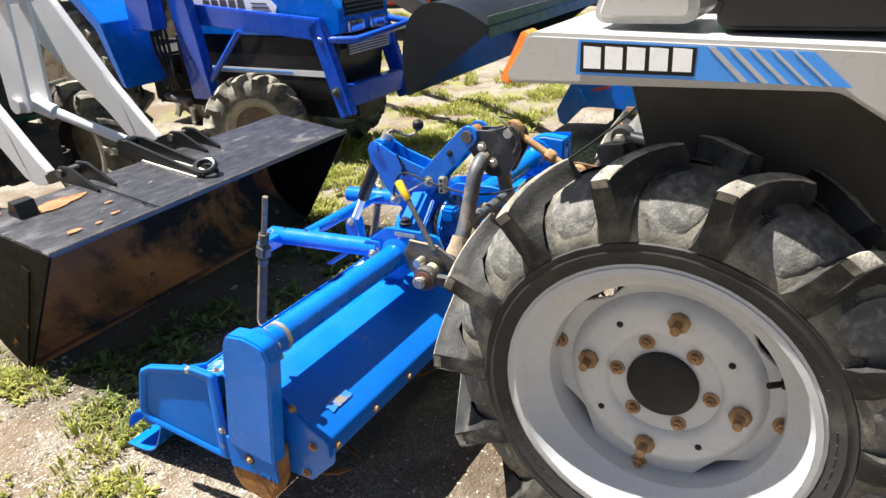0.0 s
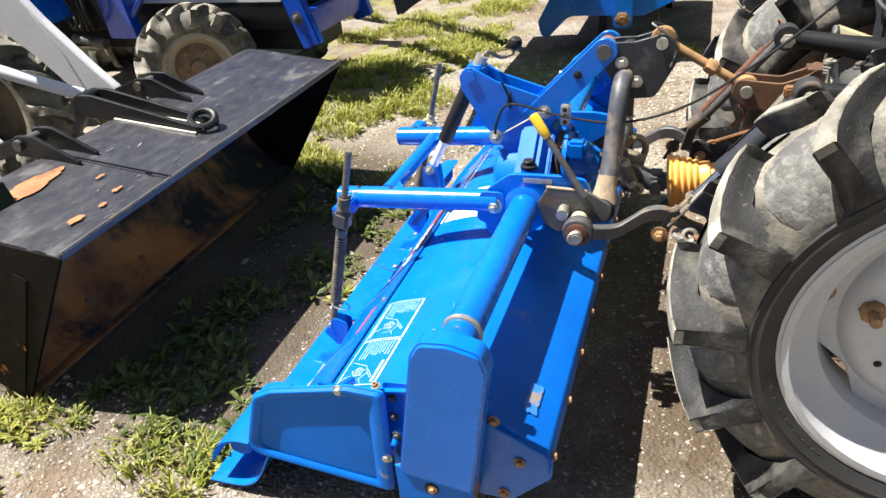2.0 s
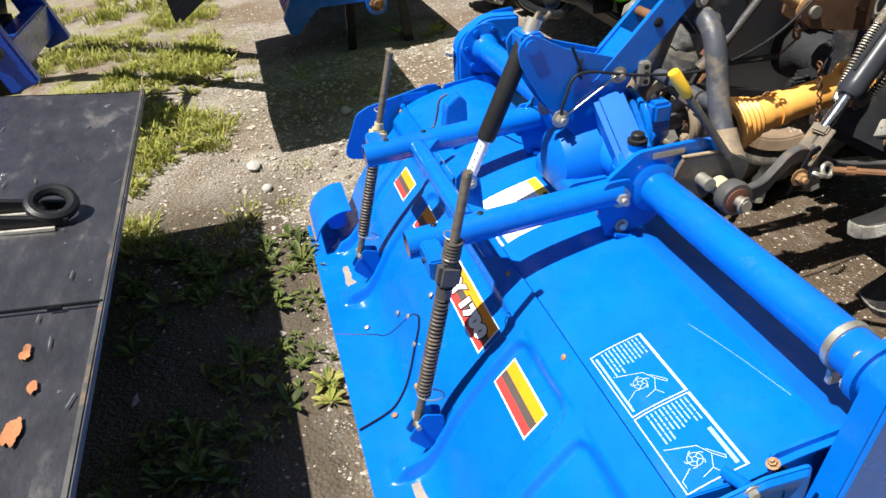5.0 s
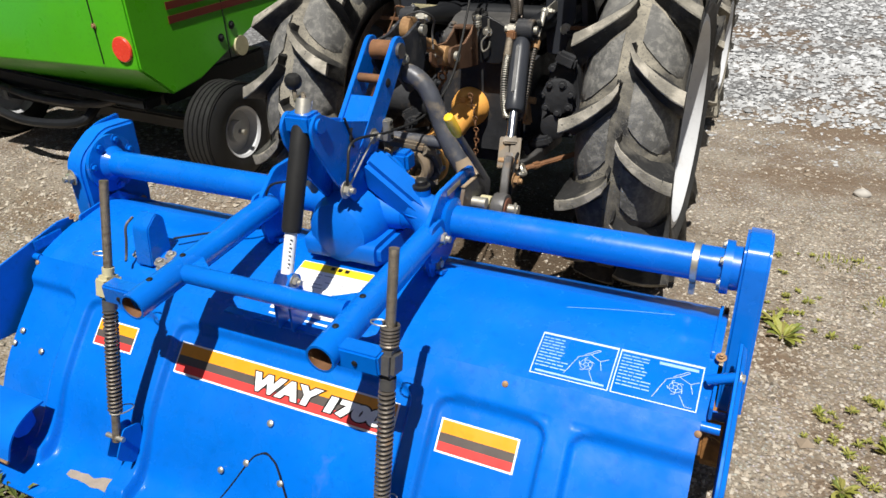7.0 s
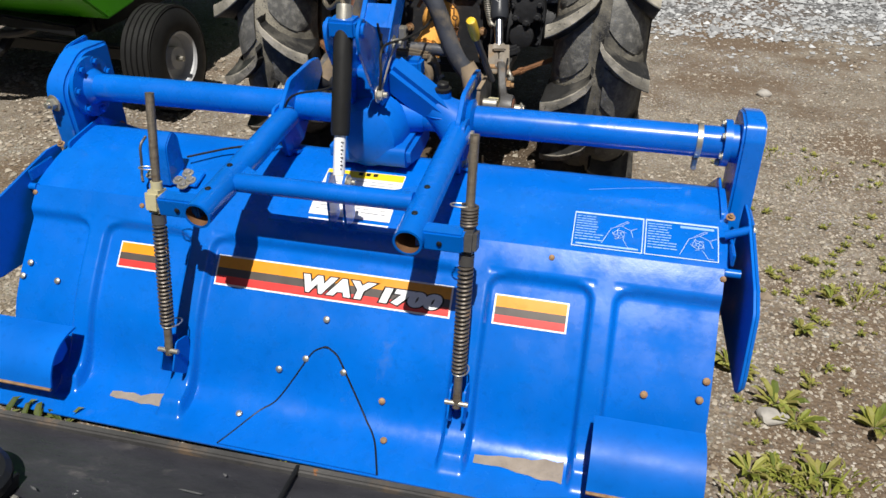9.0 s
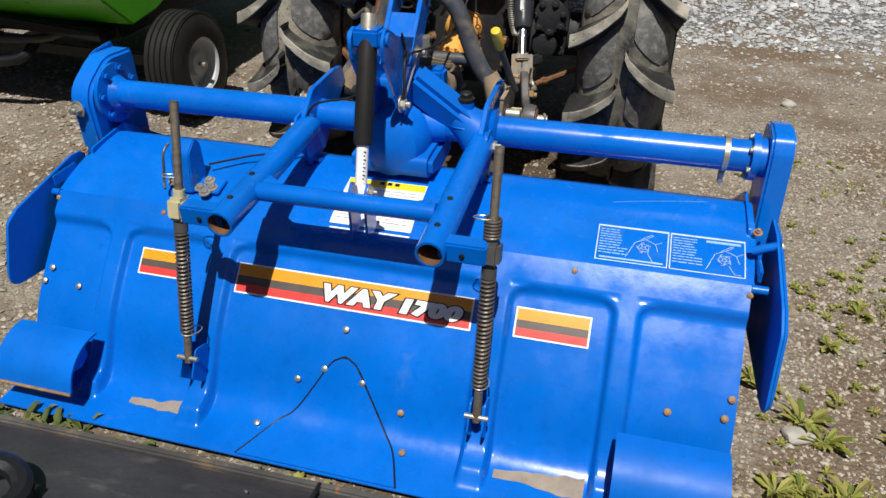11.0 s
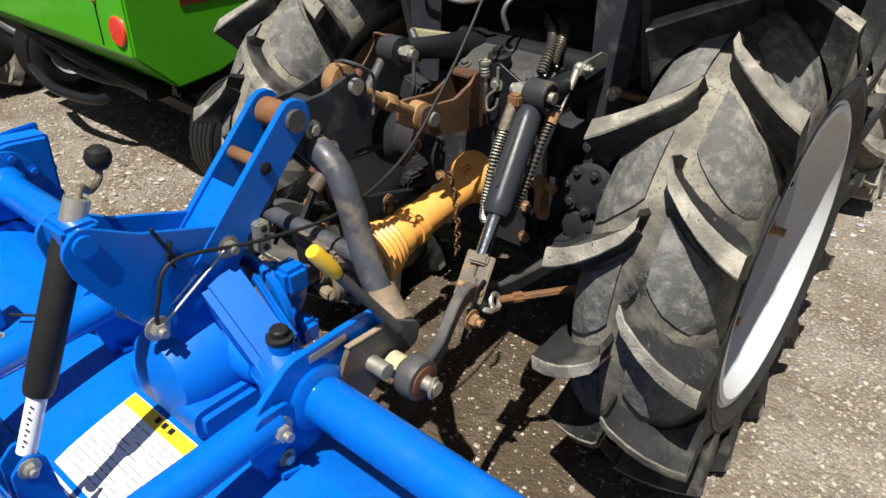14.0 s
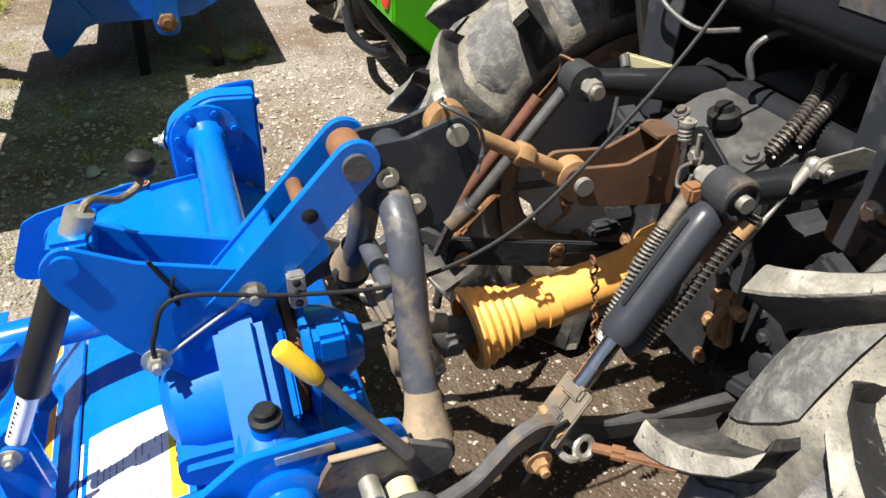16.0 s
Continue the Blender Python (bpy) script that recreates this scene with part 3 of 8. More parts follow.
def blades(centres, per, h, spread, lean):
    """Grass: curved blades of two pieces each."""
    c = np.repeat(np.array(centres), per, 0)
    n = len(c)
    rad = spread * np.sqrt(rs.rand(n))
    a = rs.uniform(0, 6.28, n)
    px, py = c[:, 0] + rad * np.cos(a), c[:, 1] + rad * np.sin(a)
    hh = c[:, 2] * h * rs.uniform(0.45, 1.15, n)
    d = a + rs.uniform(-0.9, 0.9, n)
    ln = hh * lean * rs.uniform(0.2, 1.2, n)
    w = 0.0016 + 0.042 * hh * rs.uniform(0.5, 1.2, n)
    z = np.array([lie(x, y) for x, y in zip(px, py)])
    ux, uy = np.cos(d), np.sin(d)
    sx, sy = -uy, ux
    V = np.zeros((n, 5, 3))
    for k, (t, hz, ws) in enumerate(((0, 0, 1), (0, 0, -1), (0.38, 0.62, 0.8), (0.38, 0.62, -0.8), (1, 1, 0))):
        V[:, k, 0] = px + ux * ln * t + sx * w * ws
        V[:, k, 1] = py + uy * ln * t + sy * w * ws
        V[:, k, 2] = z + hh * hz * (1 - 0.25 * t * lean)
    f = np.array([(0, 1, 3), (0, 3, 2), (2, 3, 4)])
    return V.reshape(-1, 3), (f[None] + 5 * np.arange(n)[:, None, None]).reshape(-1, 3)


def weeds(centres, per, size):
    """Rosettes of folded, pointed leaves."""
    c = np.repeat(np.array(centres), per, 0)
    n = len(c)
    a = rs.uniform(0, 6.28, n)
    L = size * c[:, 2] * rs.uniform(0.5, 1.2, n)
    w = L * rs.uniform(0.10, 0.21, n)
    up = rs.uniform(0.15, 1.25, n)
    r0 = 0.25 * L * rs.rand(n)
    px, py = c[:, 0] + r0 * np.cos(a), c[:, 1] + r0 * np.sin(a)
    z = np.array([lie(x, y) for x, y in zip(px, py)]) + 0.004
    ux, uy = np.cos(a), np.sin(a)
    sx, sy = -uy, ux
    V = np.zeros((n, 8, 3))
    rows = ((0.0, 0.0, 0.0, 0), (0.4, 1.0, 0.42, 0.10), (0.4, -1.0, 0.42, 0.10), (0.42, 0, 0.36, 0), (0.75, 0.8, 0.62, 0.06), (0.75, -0.8, 0.62, 0.06), (0.76, 0, 0.56, 0), (1.0, 0, 0.55, 0))
    for k, (t, ws, hz, fold) in enumerate(rows):
        V[:, k, 0] = px + ux * L * t + sx * w * ws
        V[:, k, 1] = py + uy * L * t + sy * w * ws
        V[:, k, 2] = z + L * up * hz + fold * w
    f = np.array([(0, 3, 1), (0, 2, 3), (1, 3, 6), (1, 6, 4), (3, 2, 5), (3, 5, 6), (4, 6, 7), (6, 5, 7)])
    return V.reshape(-1, 3), (f[None] + 8 * np.arange(n)[:, None, None]).reshape(-1, 3)


def patch(x0, x1, y0, y1, n, s0, s1, freq=1.6, cut=0.0, keep=None):
    """Clump centres with a size, gathered where a noise field is high."""
    out = []
    while len(out) < n:
        x, y = rs.uniform(x0, x1), rs.uniform(y0, y1)
        if noise.noise((x * freq, y * freq, 9.2)) + rs.uniform(-0.25, 0.25) > cut and (keep is None or keep(x, y)):
            out.append((x, y, rs.uniform(s0, s1)))
    return out


def off_things(x, y):
    on_tiller = abs(x) < 0.96 and -0.66 < y < 0.3
    on_tyre = 0.35 < abs(x) < 0.72 and 0.7 < y < 1.3
    return not (on_tiller or on_tyre)


GRASS = leaf_material("grass_blade", [(0.16, 0.19, 0.028), (0.29, 0.31, 0.05), (0.39, 0.38, 0.10), (0.22, 0.25, 0.035), (0.44, 0.38, 0.18)])
LEAF = leaf_material("weed_leaf", [(0.12, 0.16, 0.03), (0.26, 0.29, 0.05), (0.40, 0.40, 0.10), (0.28, 0.25, 0.08), (0.33, 0.33, 0.07)])
# weed leaf again, with the bucket's shade put into its tones
SHADE_LEAF = leaf_material("shade_darkened_leaf", [(0.05, 0.075, 0.018), (0.10, 0.135, 0.030), (0.19, 0.205, 0.055)])
g = patch(0.75, 2.4, -2.0, -0.45, 280, 0.25, 0.85, 2.2, 0.08, off_things) + patch(-4.8, -2.0, -3.2, -0.95, 620, 0.35, 1.1, 1.8, 0.16) + patch(-2.2, -0.95, -1.9, -0.86, 220, 0.35, 1.0, 2.0, 0.04) + patch(-3.2, -1.0, -0.8, 0.1, 14, 0.2, 0.5, 2.0, 0.12)
g += patch(0.95, 1.9, -1.4, 1.4, 30, 0.2, 0.45, 2.2, 0.1, off_things) + patch(-11, -4.6, -8, 2.5, 1500, 0.8, 1.8, 0.7, 0.05) + patch(-3.6, -1.5, -3.6, -1.3, 140, 0.5, 1.1, 1.3, 0.12)
pieces("grass", *blades(g, 30, 0.075, 0.058, 0.9), GRASS, "tufts of sunlit yellow-green grass on bare earth", "grass")
g = patch(0.78, 2.4, -2.0, -0.36, 600, 0.3, 1.0, 2.6, 0.04, off_things) + patch(0.78, 2.4, -2.0, -0.36, 60, 0.9, 1.4, 2.4, 0.10, off_things) + patch(0.98, 1.8, -1.3, 1.3, 330, 0.16, 0.5, 2.8, 0.05, off_things) + patch(-3.2, -0.98, -1.6, -0.85, 90, 0.5, 1.5, 2.0, 0.14)
g += [(1.04, 0.71, 1.5), (1.01, 0.78, 1.0), (1.08, -0.20, 1.3), (0.975, -0.06, 1.5), (1.0, -0.11, 1.2), (1.19, 0.12, 1.0), (1.30, -0.22, 1.3), (1.30, 0.29, 1.1), (1.12, -0.25, 1.4), (-0.04, -0.70, 1.1), (0.03, -0.70, 1.2), (-2.84, 0.19, 2.2), (-2.82, 0.40, 2.0), (-2.75, 0.30, 1.5)]
pieces("weeds", *weeds(g, 24, 0.038), LEAF, "low broad-leaved green weeds growing in gravel", "weeds")
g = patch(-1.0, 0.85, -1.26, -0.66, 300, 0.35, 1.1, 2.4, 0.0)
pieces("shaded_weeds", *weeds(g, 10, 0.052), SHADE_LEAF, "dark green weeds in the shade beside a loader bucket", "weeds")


# ---- the rotary tiller ----
class Run:
    """A sheet's line in the y-z plane, walked by its length."""

    def __init__(self, pts, n=8):
        self.p = [Vector((0, y, z)) for y, z in pts]
        self.p = smooth_path(self.p, n)
        self.s = [0.0]
        for a, b in zip(self.p, self.p[1:]):
            self.s.append(self.s[-1] + (b - a).length)
        self.length = self.s[-1]

    def at(self, s, x=0.0, off=0.0):
        s = min(max(s, 0.0), self.length - 1e-6)
        i = max(k for k in range(len(self.s) - 1) if self.s[k] <= s)
        t = (s - self.s[i]) / (self.s[i + 1] - self.s[i])
        p = self.p[i].lerp(self.p[i + 1], t)
        q0, q1 = self.p[max(i - 1, 0)], self.p[min(i + 2, len(self.p) - 1)]
        d = (q1 - q0).normalized()
        nrm = Vector((0, d.z, -d.y))
        if nrm.z < 0 and nrm.y > 0:
            nrm = -nrm
        p = p + nrm * off
        return Vector((x, p.y, p.z))

    def normal(self, s):
        return (self.at(s, 0, 0.01) - self.at(s)).normalized()

    def s_of_y(self, y):
        i = min(range(len(self.p)), key=lambda k: abs(self.p[k].y - y))
        return self.s[i]


COVER = Run([(0.012, 0.462), (-0.05, 0.456), (-0.10, 0.446), (-0.15, 0.434), (-0.20, 0.419), (-0.238, 0.402)])
FLAP = Run([(-0.232, 0.396), (-0.262, 0.366), (-0.295, 0.331), (-0.33, 0.295), (-0.37, 0.252), (-0.408, 0.208), (-0.440, 0.165), (-0.464, 0.122), (-0.486, 0.080), (-0.512, 0.045), (-0.550, 0.024), (-0.600, 0.018), (-0.652, 0.017)])


def on_sheet(run, x0, x1, s0, s1, off, nx=8, ns=6, th=0.0):
    rows = [[run.at(s0 + (s1 - s0) * j / ns, x0 + (x1 - x0) * i / nx, off) for i in range(nx + 1)] for j in range(ns + 1)]
    return B().skin(rows, th)


def lettering(body, size, italic=0.22, offset=0.0):
    """The outline of words as flat triangles: points (u, v) and faces."""
    cu = bpy.data.curves.new("words", "FONT")
    cu.body, cu.size, cu.shear, cu.offset = body, size, italic, offset
    cu.space_character = 1.08
    tmp = new("words", cu)
    dg = bpy.context.evaluated_depsgraph_get()
    me = tmp.evaluated_get(dg).to_mesh()
    V, F = [tuple(v.co[:2]) for v in me.vertices], [tuple(p.vertices) for p in me.polygons]
    tmp.evaluated_get(dg).to_mesh_clear()
    bpy.data.objects.remove(tmp)
    bpy.data.curves.remove(cu)
    return V, F


def tiller_sticker(parent, x0, x1, s0, h, name="stripe_sticker"):
    """A white-edged sticker with an orange, a charcoal and a red band."""
    n = 12 if x1 - x0 > 0.3 else 5
    st = part(name, on_sheet(FLAP, x0, x1, s0, s0 + h, 0.0012, n, 8), WHITE, parent, "orange, charcoal and red striped sticker edged in white")
    e = 0.004
    for nm, a, b, mt in (("orange_band", 0.05, 0.42, ORANGE_INK), ("charcoal_band", 0.42, 0.68, BLACK_INK), ("red_band", 0.68, 0.94, RED_INK)):
        part(nm, on_sheet(FLAP, x0 + e, x1 - e, s0 + a * h, s0 + b * h, 0.0022, n, 3), mt, st)
    return st


tiller = thing("rotary_tiller", (0, -0.1, 0), "bright blue three-point rotary tiller resting on gravel behind a tractor", "rotary tiller")
T = tiller
# sheet metal
cover = part("top_cover", on_sheet(COVER, -0.882, 0.882, 0, COVER.length, 0, 20, 14, 0.004), BLUE, T)
b = B()
b.skin([[(x, y, z) for x in (-0.882, -0.3, 0.3, 0.882)] for y, z in ((0.012, 0.462), (0.03, 0.459), (0.242, 0.349), (0.249, 0.338), (0.250, 0.298))], 0.004)
front = part("front_hood", b, BLUE_SCUFF, T, "scuffed sloping blue front hood")
for i in range(11):
    bolt(front, (-0.85 + 0.17 * i, 0.252, 0.318), (0, 1, 0.15), 0.0075, BOLT_RUST)
rows = []
for j in range(5):
    row = []
    for i in range(13):
        u, v = i / 12, j / 4
        wob = 0.010 * noise.noise((u * 6, v * 2, 3.1))
        y = 0.180 + 0.026 * v + 0.5 * wob
        row.append((0.800 - 0.085 * u + wob, y, 0.459 - (y - 0.03) * 0.519 + 0.0048))
    rows.append(row)
part("bare_scrape", B().skin(rows), SCUFFED_TAN, front, "bare scrape in the blue paint")
RIBS = ((-0.690, -0.636, 0.535), (-0.396, -0.334, 0.555), (0.308, 0.368, 0.560), (0.598, 0.652, 0.545))


def ramp01(v, a, b):
    t = min(1.0, max(0.0, (v - a) / (b - a)))
    return t * t * (3 - 2 * t)


def pressing(x, s):
    """How far the flap's pressed band and ribs stand proud of its panels."""
    hgt = 0.0165 * (1 - ramp01(s, 0.060, 0.089))
    for x0, x1, end in RIBS:
        side = ramp01(x, x0 - 0.007, x0 + 0.007) * (1 - ramp01(x, x1 - 0.007, x1 + 0.007))
        tall = 0.0165 + 0.014 * ramp01(s, 0.33, 0.50)
        hgt = max(hgt, tall * side * (1 - ramp01(s, end - 0.045, end)))
    for x0, x1 in ((-0.87, -0.69), (-0.636, -0.396), (-0.334, 0.308), (0.368, 0.598), (0.652, 0.87)):
        # rounded upper corners of each panel
        for xc, d in ((x0, 1), (x1, -1)):
            if abs(xc) < 0.86:
                r = 0.034
                u, v = r - (x - xc) * d, r - (s - 0.078)
                if 0 < u < r + 0.01 and 0 < v < r + 0.01:
                    hgt = max(hgt, 0.0165 * ramp01(math.hypot(u, v), r - 0.006, r + 0.008))
    return hgt


def flap_sheet():
    xs = set(np.linspace(-0.872, 0.872, 31).round(4).tolist())
    for x0, x1, end in RIBS:
        for e in (x0, x1):
            xs |= {round(e + d, 4) for d in (-0.036, -0.026, -0.018, -0.012, -0.007, -0.0035, 0.0, 0.0035, 0.007, 0.012, 0.018, 0.026, 0.036)}
    ss = [0.0, 0.02, 0.04, 0.055, 0.060, 0.066, 0.072, 0.078, 0.084, 0.090, 0.096, 0.103, 0.111, 0.12] + np.arange(0.135, 0.48, 0.015).tolist() + np.arange(0.48, 0.57, 0.0075).tolist() + np.linspace(0.575, FLAP.length, 9).tolist()
    rows = []
    for s_ in ss:
        p0, nrm = FLAP.at(s_), FLAP.normal(s_)
        rows.append([Vector((x, p0.y, p0.z)) + nrm * pressing(x, s_) for x in sorted(xs)])
    return B().skin(rows, 0.004)


flap = part("rear_flap", flap_sheet(), BLUE, T, "curved blue rear flap with pressed ribs and dusty lower lip", 50)
for x in (-0.87, -0.55, 0.20, 0.50, 0.87):
    bolt(flap, FLAP.at(0.022, x, 0.017), (0, -1, 0.6), 0.007, BOLT_RUST, "rivet", "rivet")
# the dust line where mud has dried on the lip
for x0, x1, s0, s1 in ((-0.545, -0.385, 0.485, 0.525), (0.385, 0.585, 0.470, 0.53)):
    n = 14
    rows = []
    for j in range(5):
        row = []
        for i in range(n + 1):
            t = i / n
            wob = 0.010 * noise.noise((t * 5, x0 * 7, j * 0.3))
            row.append(FLAP.at(s0 + (s1 - s0) * (j / 4) * (0.35 + 0.65 * t) + wob + 0.02 * (1 - t), x0 + (x1 - x0) * t, 0.0009))
        rows.append(row)
    part("dried_mud", B().skin(rows), material("dried_mud", (0.27, 0.23, 0.19), 0.95, 0, 0.2, 20, 120, 0.3) if "dried_mud" not in bpy.data.materials else bpy.data.materials["dried_mud"], flap, "film of dried tan mud")
# tongue in the middle of the flap
sa = FLAP.s_of_y(-0.435)
edge_l = [(-0.012, sa), (-0.035, sa + 0.018), (-0.075, sa + 0.085), (-0.115, sa + 0.150), (-0.155, sa + 0.19), (-0.205, FLAP.length - 0.004)]
edge_r = [(0.012, sa), (0.035, sa + 0.018), (0.075, sa + 0.085), (0.115, sa + 0.150), (0.150, sa + 0.20), (0.185, FLAP.length - 0.004)]
rows = []
for (xl, sl), (xr, sr) in zip([tuple(p)[:2] for p in smooth_path([(x, s, 0) for x, s in edge_l], 4)], [tuple(p)[:2] for p in smooth_path([(x, s, 0) for x, s in edge_r], 4)]):
    rows.append([FLAP.at(sl + (sr - sl) * i / 8, xl + (xr - xl) * i / 8, 0.0055) for i in range(9)])
tongue = part("skid_tongue", B().skin(rows, 0.005), BLUE, flap)
for e_ in (edge_l, edge_r, [edge_l[0], (0.0, sa - 0.004), edge_r[0]]):
    part("slit", B().pipe([FLAP.at(p[1], p[0], 0.0045) for p in smooth_path([(x, s, 0) for x, s in e_], 5)], 0.0024, 6), INK, tongue)
for x, y in ((-0.009, -0.394), (-0.048, -0.452), (0.049, -0.461), (-0.115, -0.470), (0.150, -0.486), (-0.195, -0.556), (0.172, -0.556), (0.86, -0.40), (0.85, -0.425), (0.735, -0.43), (-0.845, -0.375), (-0.86, -0.40), (-0.755, -0.40)):
    s = FLAP.s_of_y(y)
    bolt(flap, FLAP.at(s, x, 0.004), FLAP.normal(s), 0.0085, ZINC if x < 0.15 else BOLT_RUST, "rivet", "rivet")

# corner deflectors
def deflector(x0, x1):
    prof = Run([(-0.505, 0.172), (-0.545, 0.171), (-0.588, 0.153), (-0.618, 0.122), (-0.636, 0.082)])
    b = on_sheet(prof, x0, x1, 0, prof.length, 0, 6, 14, 0.005)
    d = part("corner_deflector", b, BLUE_SCUFF, T, "scuffed curved blue corner deflector")
    for x in (x0 + 0.03, x1 - 0.03):
        part("hinge_ear", B().prism(fillet([(-0.525, 0.165), (-0.585, 0.150), (-0.585, 0.105), (-0.555, 0.095), (-0.525, 0.11)], 0.012, 3), "x", x - 0.003, x + 0.003), BLUE_SCUFF, d)
    part("rolled_edge", B().pipe([prof.at(prof.length, x0), prof.at(prof.length, x1)], 0.0045, 6), BOLT_RUST, d, "rust-edged lower lip")
    b = B().cyl((x0 + 0.05, -0.56, 0.12), (x1 - 0.05, -0.56, 0.12), 0.012, n=12)
    part("hinge_pin", b, IRON_RUST, d)


deflector(-0.862, -0.642)
deflector(0.635, 0.862)

# stickers and print
tiller_sticker(flap, -0.318, 0.285, 0.116, 0.076)
tiller_sticker(flap, 0.383, 0.553, 0.118, 0.070)
tiller_sticker(flap, -0.595, -0.462, 0.116, 0.068)


def flap_words(body, x, s, size, wide, off, grow=0.0):
    V, F = lettering(body, size, 0.20, grow)
    b = B()
    vs = [b.bm.verts.new(FLAP.at(s - v, x + u * wide, off)) for u, v in V]
    for f in F:
        try:
            b.bm.faces.new([vs[i] for i in f])
        except ValueError:
            pass
    return b


for body, x, size, wide in (("WAY", -0.090, 0.052, 1.36), ("1700", 0.104, 0.043, 1.64)):
    part("lettering_outline", flap_words(body, x, 0.174, size, wide, 0.0030, 0.0062), INK, flap)
    part("lettering", flap_words(body, x, 0.174, size, wide, 0.0036, 0.0036), WHITE, flap, "white slanted model lettering with black outline")


def plate_label(x0, x1, s0, s1, seed):
    """A pale line drawing with rows of small print, framed in white."""
    r = random.Random(seed)
    lb = part("instruction_plate", on_sheet(COVER, x0, x1, s0, s1, 0.0010, 6, 5), BLUE, cover, "framed blue instruction plate with white line drawing")
    w = 0.0022
    for a, c, d, e in ((x0, x1, s0, s0 + 0.005), (x0, x1, s1 - w, s1), (x0, x0 + w, s0, s1), (x1 - w, x1, s0, s1)):
        part("border", on_sheet(COVER, a, c, d, e, 0.0016, 6, 5), PALE_PRINT, lb)
    L = x1 - x0
    for k in range(10):
        s, x = s0 + 0.012 + 0.0078 * k, x0 + 0.006
        stop = x0 + L * (0.36 if k < 7 else 0.44)
        while x < stop - 0.008:
            w_ = min(r.uniform(0.006, 0.020), stop - x)
            part("print_line", on_sheet(COVER, x, x + w_, s, s + 0.0026, 0.0017, 2, 1), PALE_BLUE, lb)
            x += w_ + 0.0022
    b = B()

    def stroke(*pts):
        q = [COVER.at(s0 + (s1 - s0) * v, x0 + L * u, 0.0018) for u, v in pts]
        for m, n in zip(q, q[1:]):
            b.bar(m, n, 0.0010, 0.0005)

    # linkage drawing: rotor with its blades, hood, levers and leader lines
    hx, hv = (0.72, 0.60) if seed % 2 else (0.66, 0.56)
    c = COVER.at(s0 + (s1 - s0) * hv, x0 + L * hx, 0.0018)
    for rad in (0.012, 0.0045):
        b.torus(c, COVER.normal(s0), rad, 0.0006, 18, 4)
    for k in range(5):
        a = k * 1.2566 + seed
        stroke((hx + 0.03 * math.cos(a), hv + 0.05 * math.sin(a)), (hx + 0.085 * math.cos(a + 0.3), hv + 0.14 * math.sin(a + 0.3)), (hx + 0.10 * math.cos(a + 0.7), hv + 0.165 * math.sin(a + 0.7)))
    stroke((hx - 0.20, hv + 0.16), (hx - 0.12, hv - 0.14), (hx + 0.02, hv - 0.25), (hx + 0.16, hv - 0.14), (hx + 0.20, hv + 0.06))
    stroke((hx - 0.05, hv - 0.22), (hx + 0.10, hv - 0.40), (hx + 0.13, hv - 0.38), (hx + 0.02, hv - 0.25))
    stroke((hx + 0.16, hv - 0.14), (hx + 0.25, hv - 0.22))
    stroke((hx - 0.18, hv + 0.10), (hx - 0.24, hv + 0.30))
    stroke((hx + 0.06, hv + 0.14), (hx + 0.14, hv + 0.34), (hx + 0.22, hv + 0.34))
    part("line_drawing", b, PALE_PRINT, lb)
    part("print_line", on_sheet(COVER, x0 + L * (0.48 if seed % 2 else 0.06), x1 - L * 0.06, s0 + (0.010 if seed % 2 else 0.094), s0 + (0.017 if seed % 2 else 0.098), 0.0017, 4, 1), PALE_BLUE, lb)


s_l0, s_l1 = COVER.s_of_y(-0.128), COVER.s_of_y(-0.226)
plate_label(0.538, 0.696, s_l0, s_l1, 4)
plate_label(0.700, 0.860, s_l0, s_l1, 5)


def paper_label(name, x0, x1, s0, s1, band, seed, label):
    r = random.Random(seed)
    lb = part(name, on_sheet(COVER, x0, x1, s0, s1, 0.0012, 5, 5), WHITE, cover, label)
    if band:
        part("yellow_band", on_sheet(COVER, x0 + 0.002, x1 - 0.002, s0 + 0.002, s0 + band, 0.0018, 5, 2), YELLOW_INK, lb)
        for x in (x0 + 0.085, x0 + 0.105, x0 + 0.125):
            part("print_line", on_sheet(COVER, x, x + 0.012, s0 + 0.005, s0 + 0.016, 0.0022, 1, 1), INK, lb)
    s = s0 + band + 0.010
    while s < s1 - 0.010:
        x = x0 + 0.012
        while x < x1 - 0.02:
            w = r.uniform(0.012, 0.045)
            part("print_line", on_sheet(COVER, x, min(x + w, x1 - 0.01), s, s + 0.0020, 0.0018, 1, 1), FAINT_INK, lb) if r.random() < 0.8 else None
            x += w + 0.006
        s += 0.0105


paper_label("warning_label", -0.105, 0.104, COVER.s_of_y(-0.072), COVER.s_of_y(-0.226), 0.026, 2, "white paper warning label with yellow band")
paper_label("paper_label", -0.10, 0.104, COVER.s_of_y(-0.232), COVER.s_of_y(-0.256), 0.0, 3, "narrow white paper label")

# a long thin scratch
q = [COVER.at(COVER.s_of_y(y), x, 0.0005) for x, y in ((0.562, -0.044), (0.620, -0.031), (0.691, -0.014), (0.780, 0.006))]
b = B()
for m, n in zip(q, q[1:]):
    b.bar(m, n, 0.0008, 0.0004)
part("scratch", b, PALE_BLUE, cover, "pale scratch in the paint")

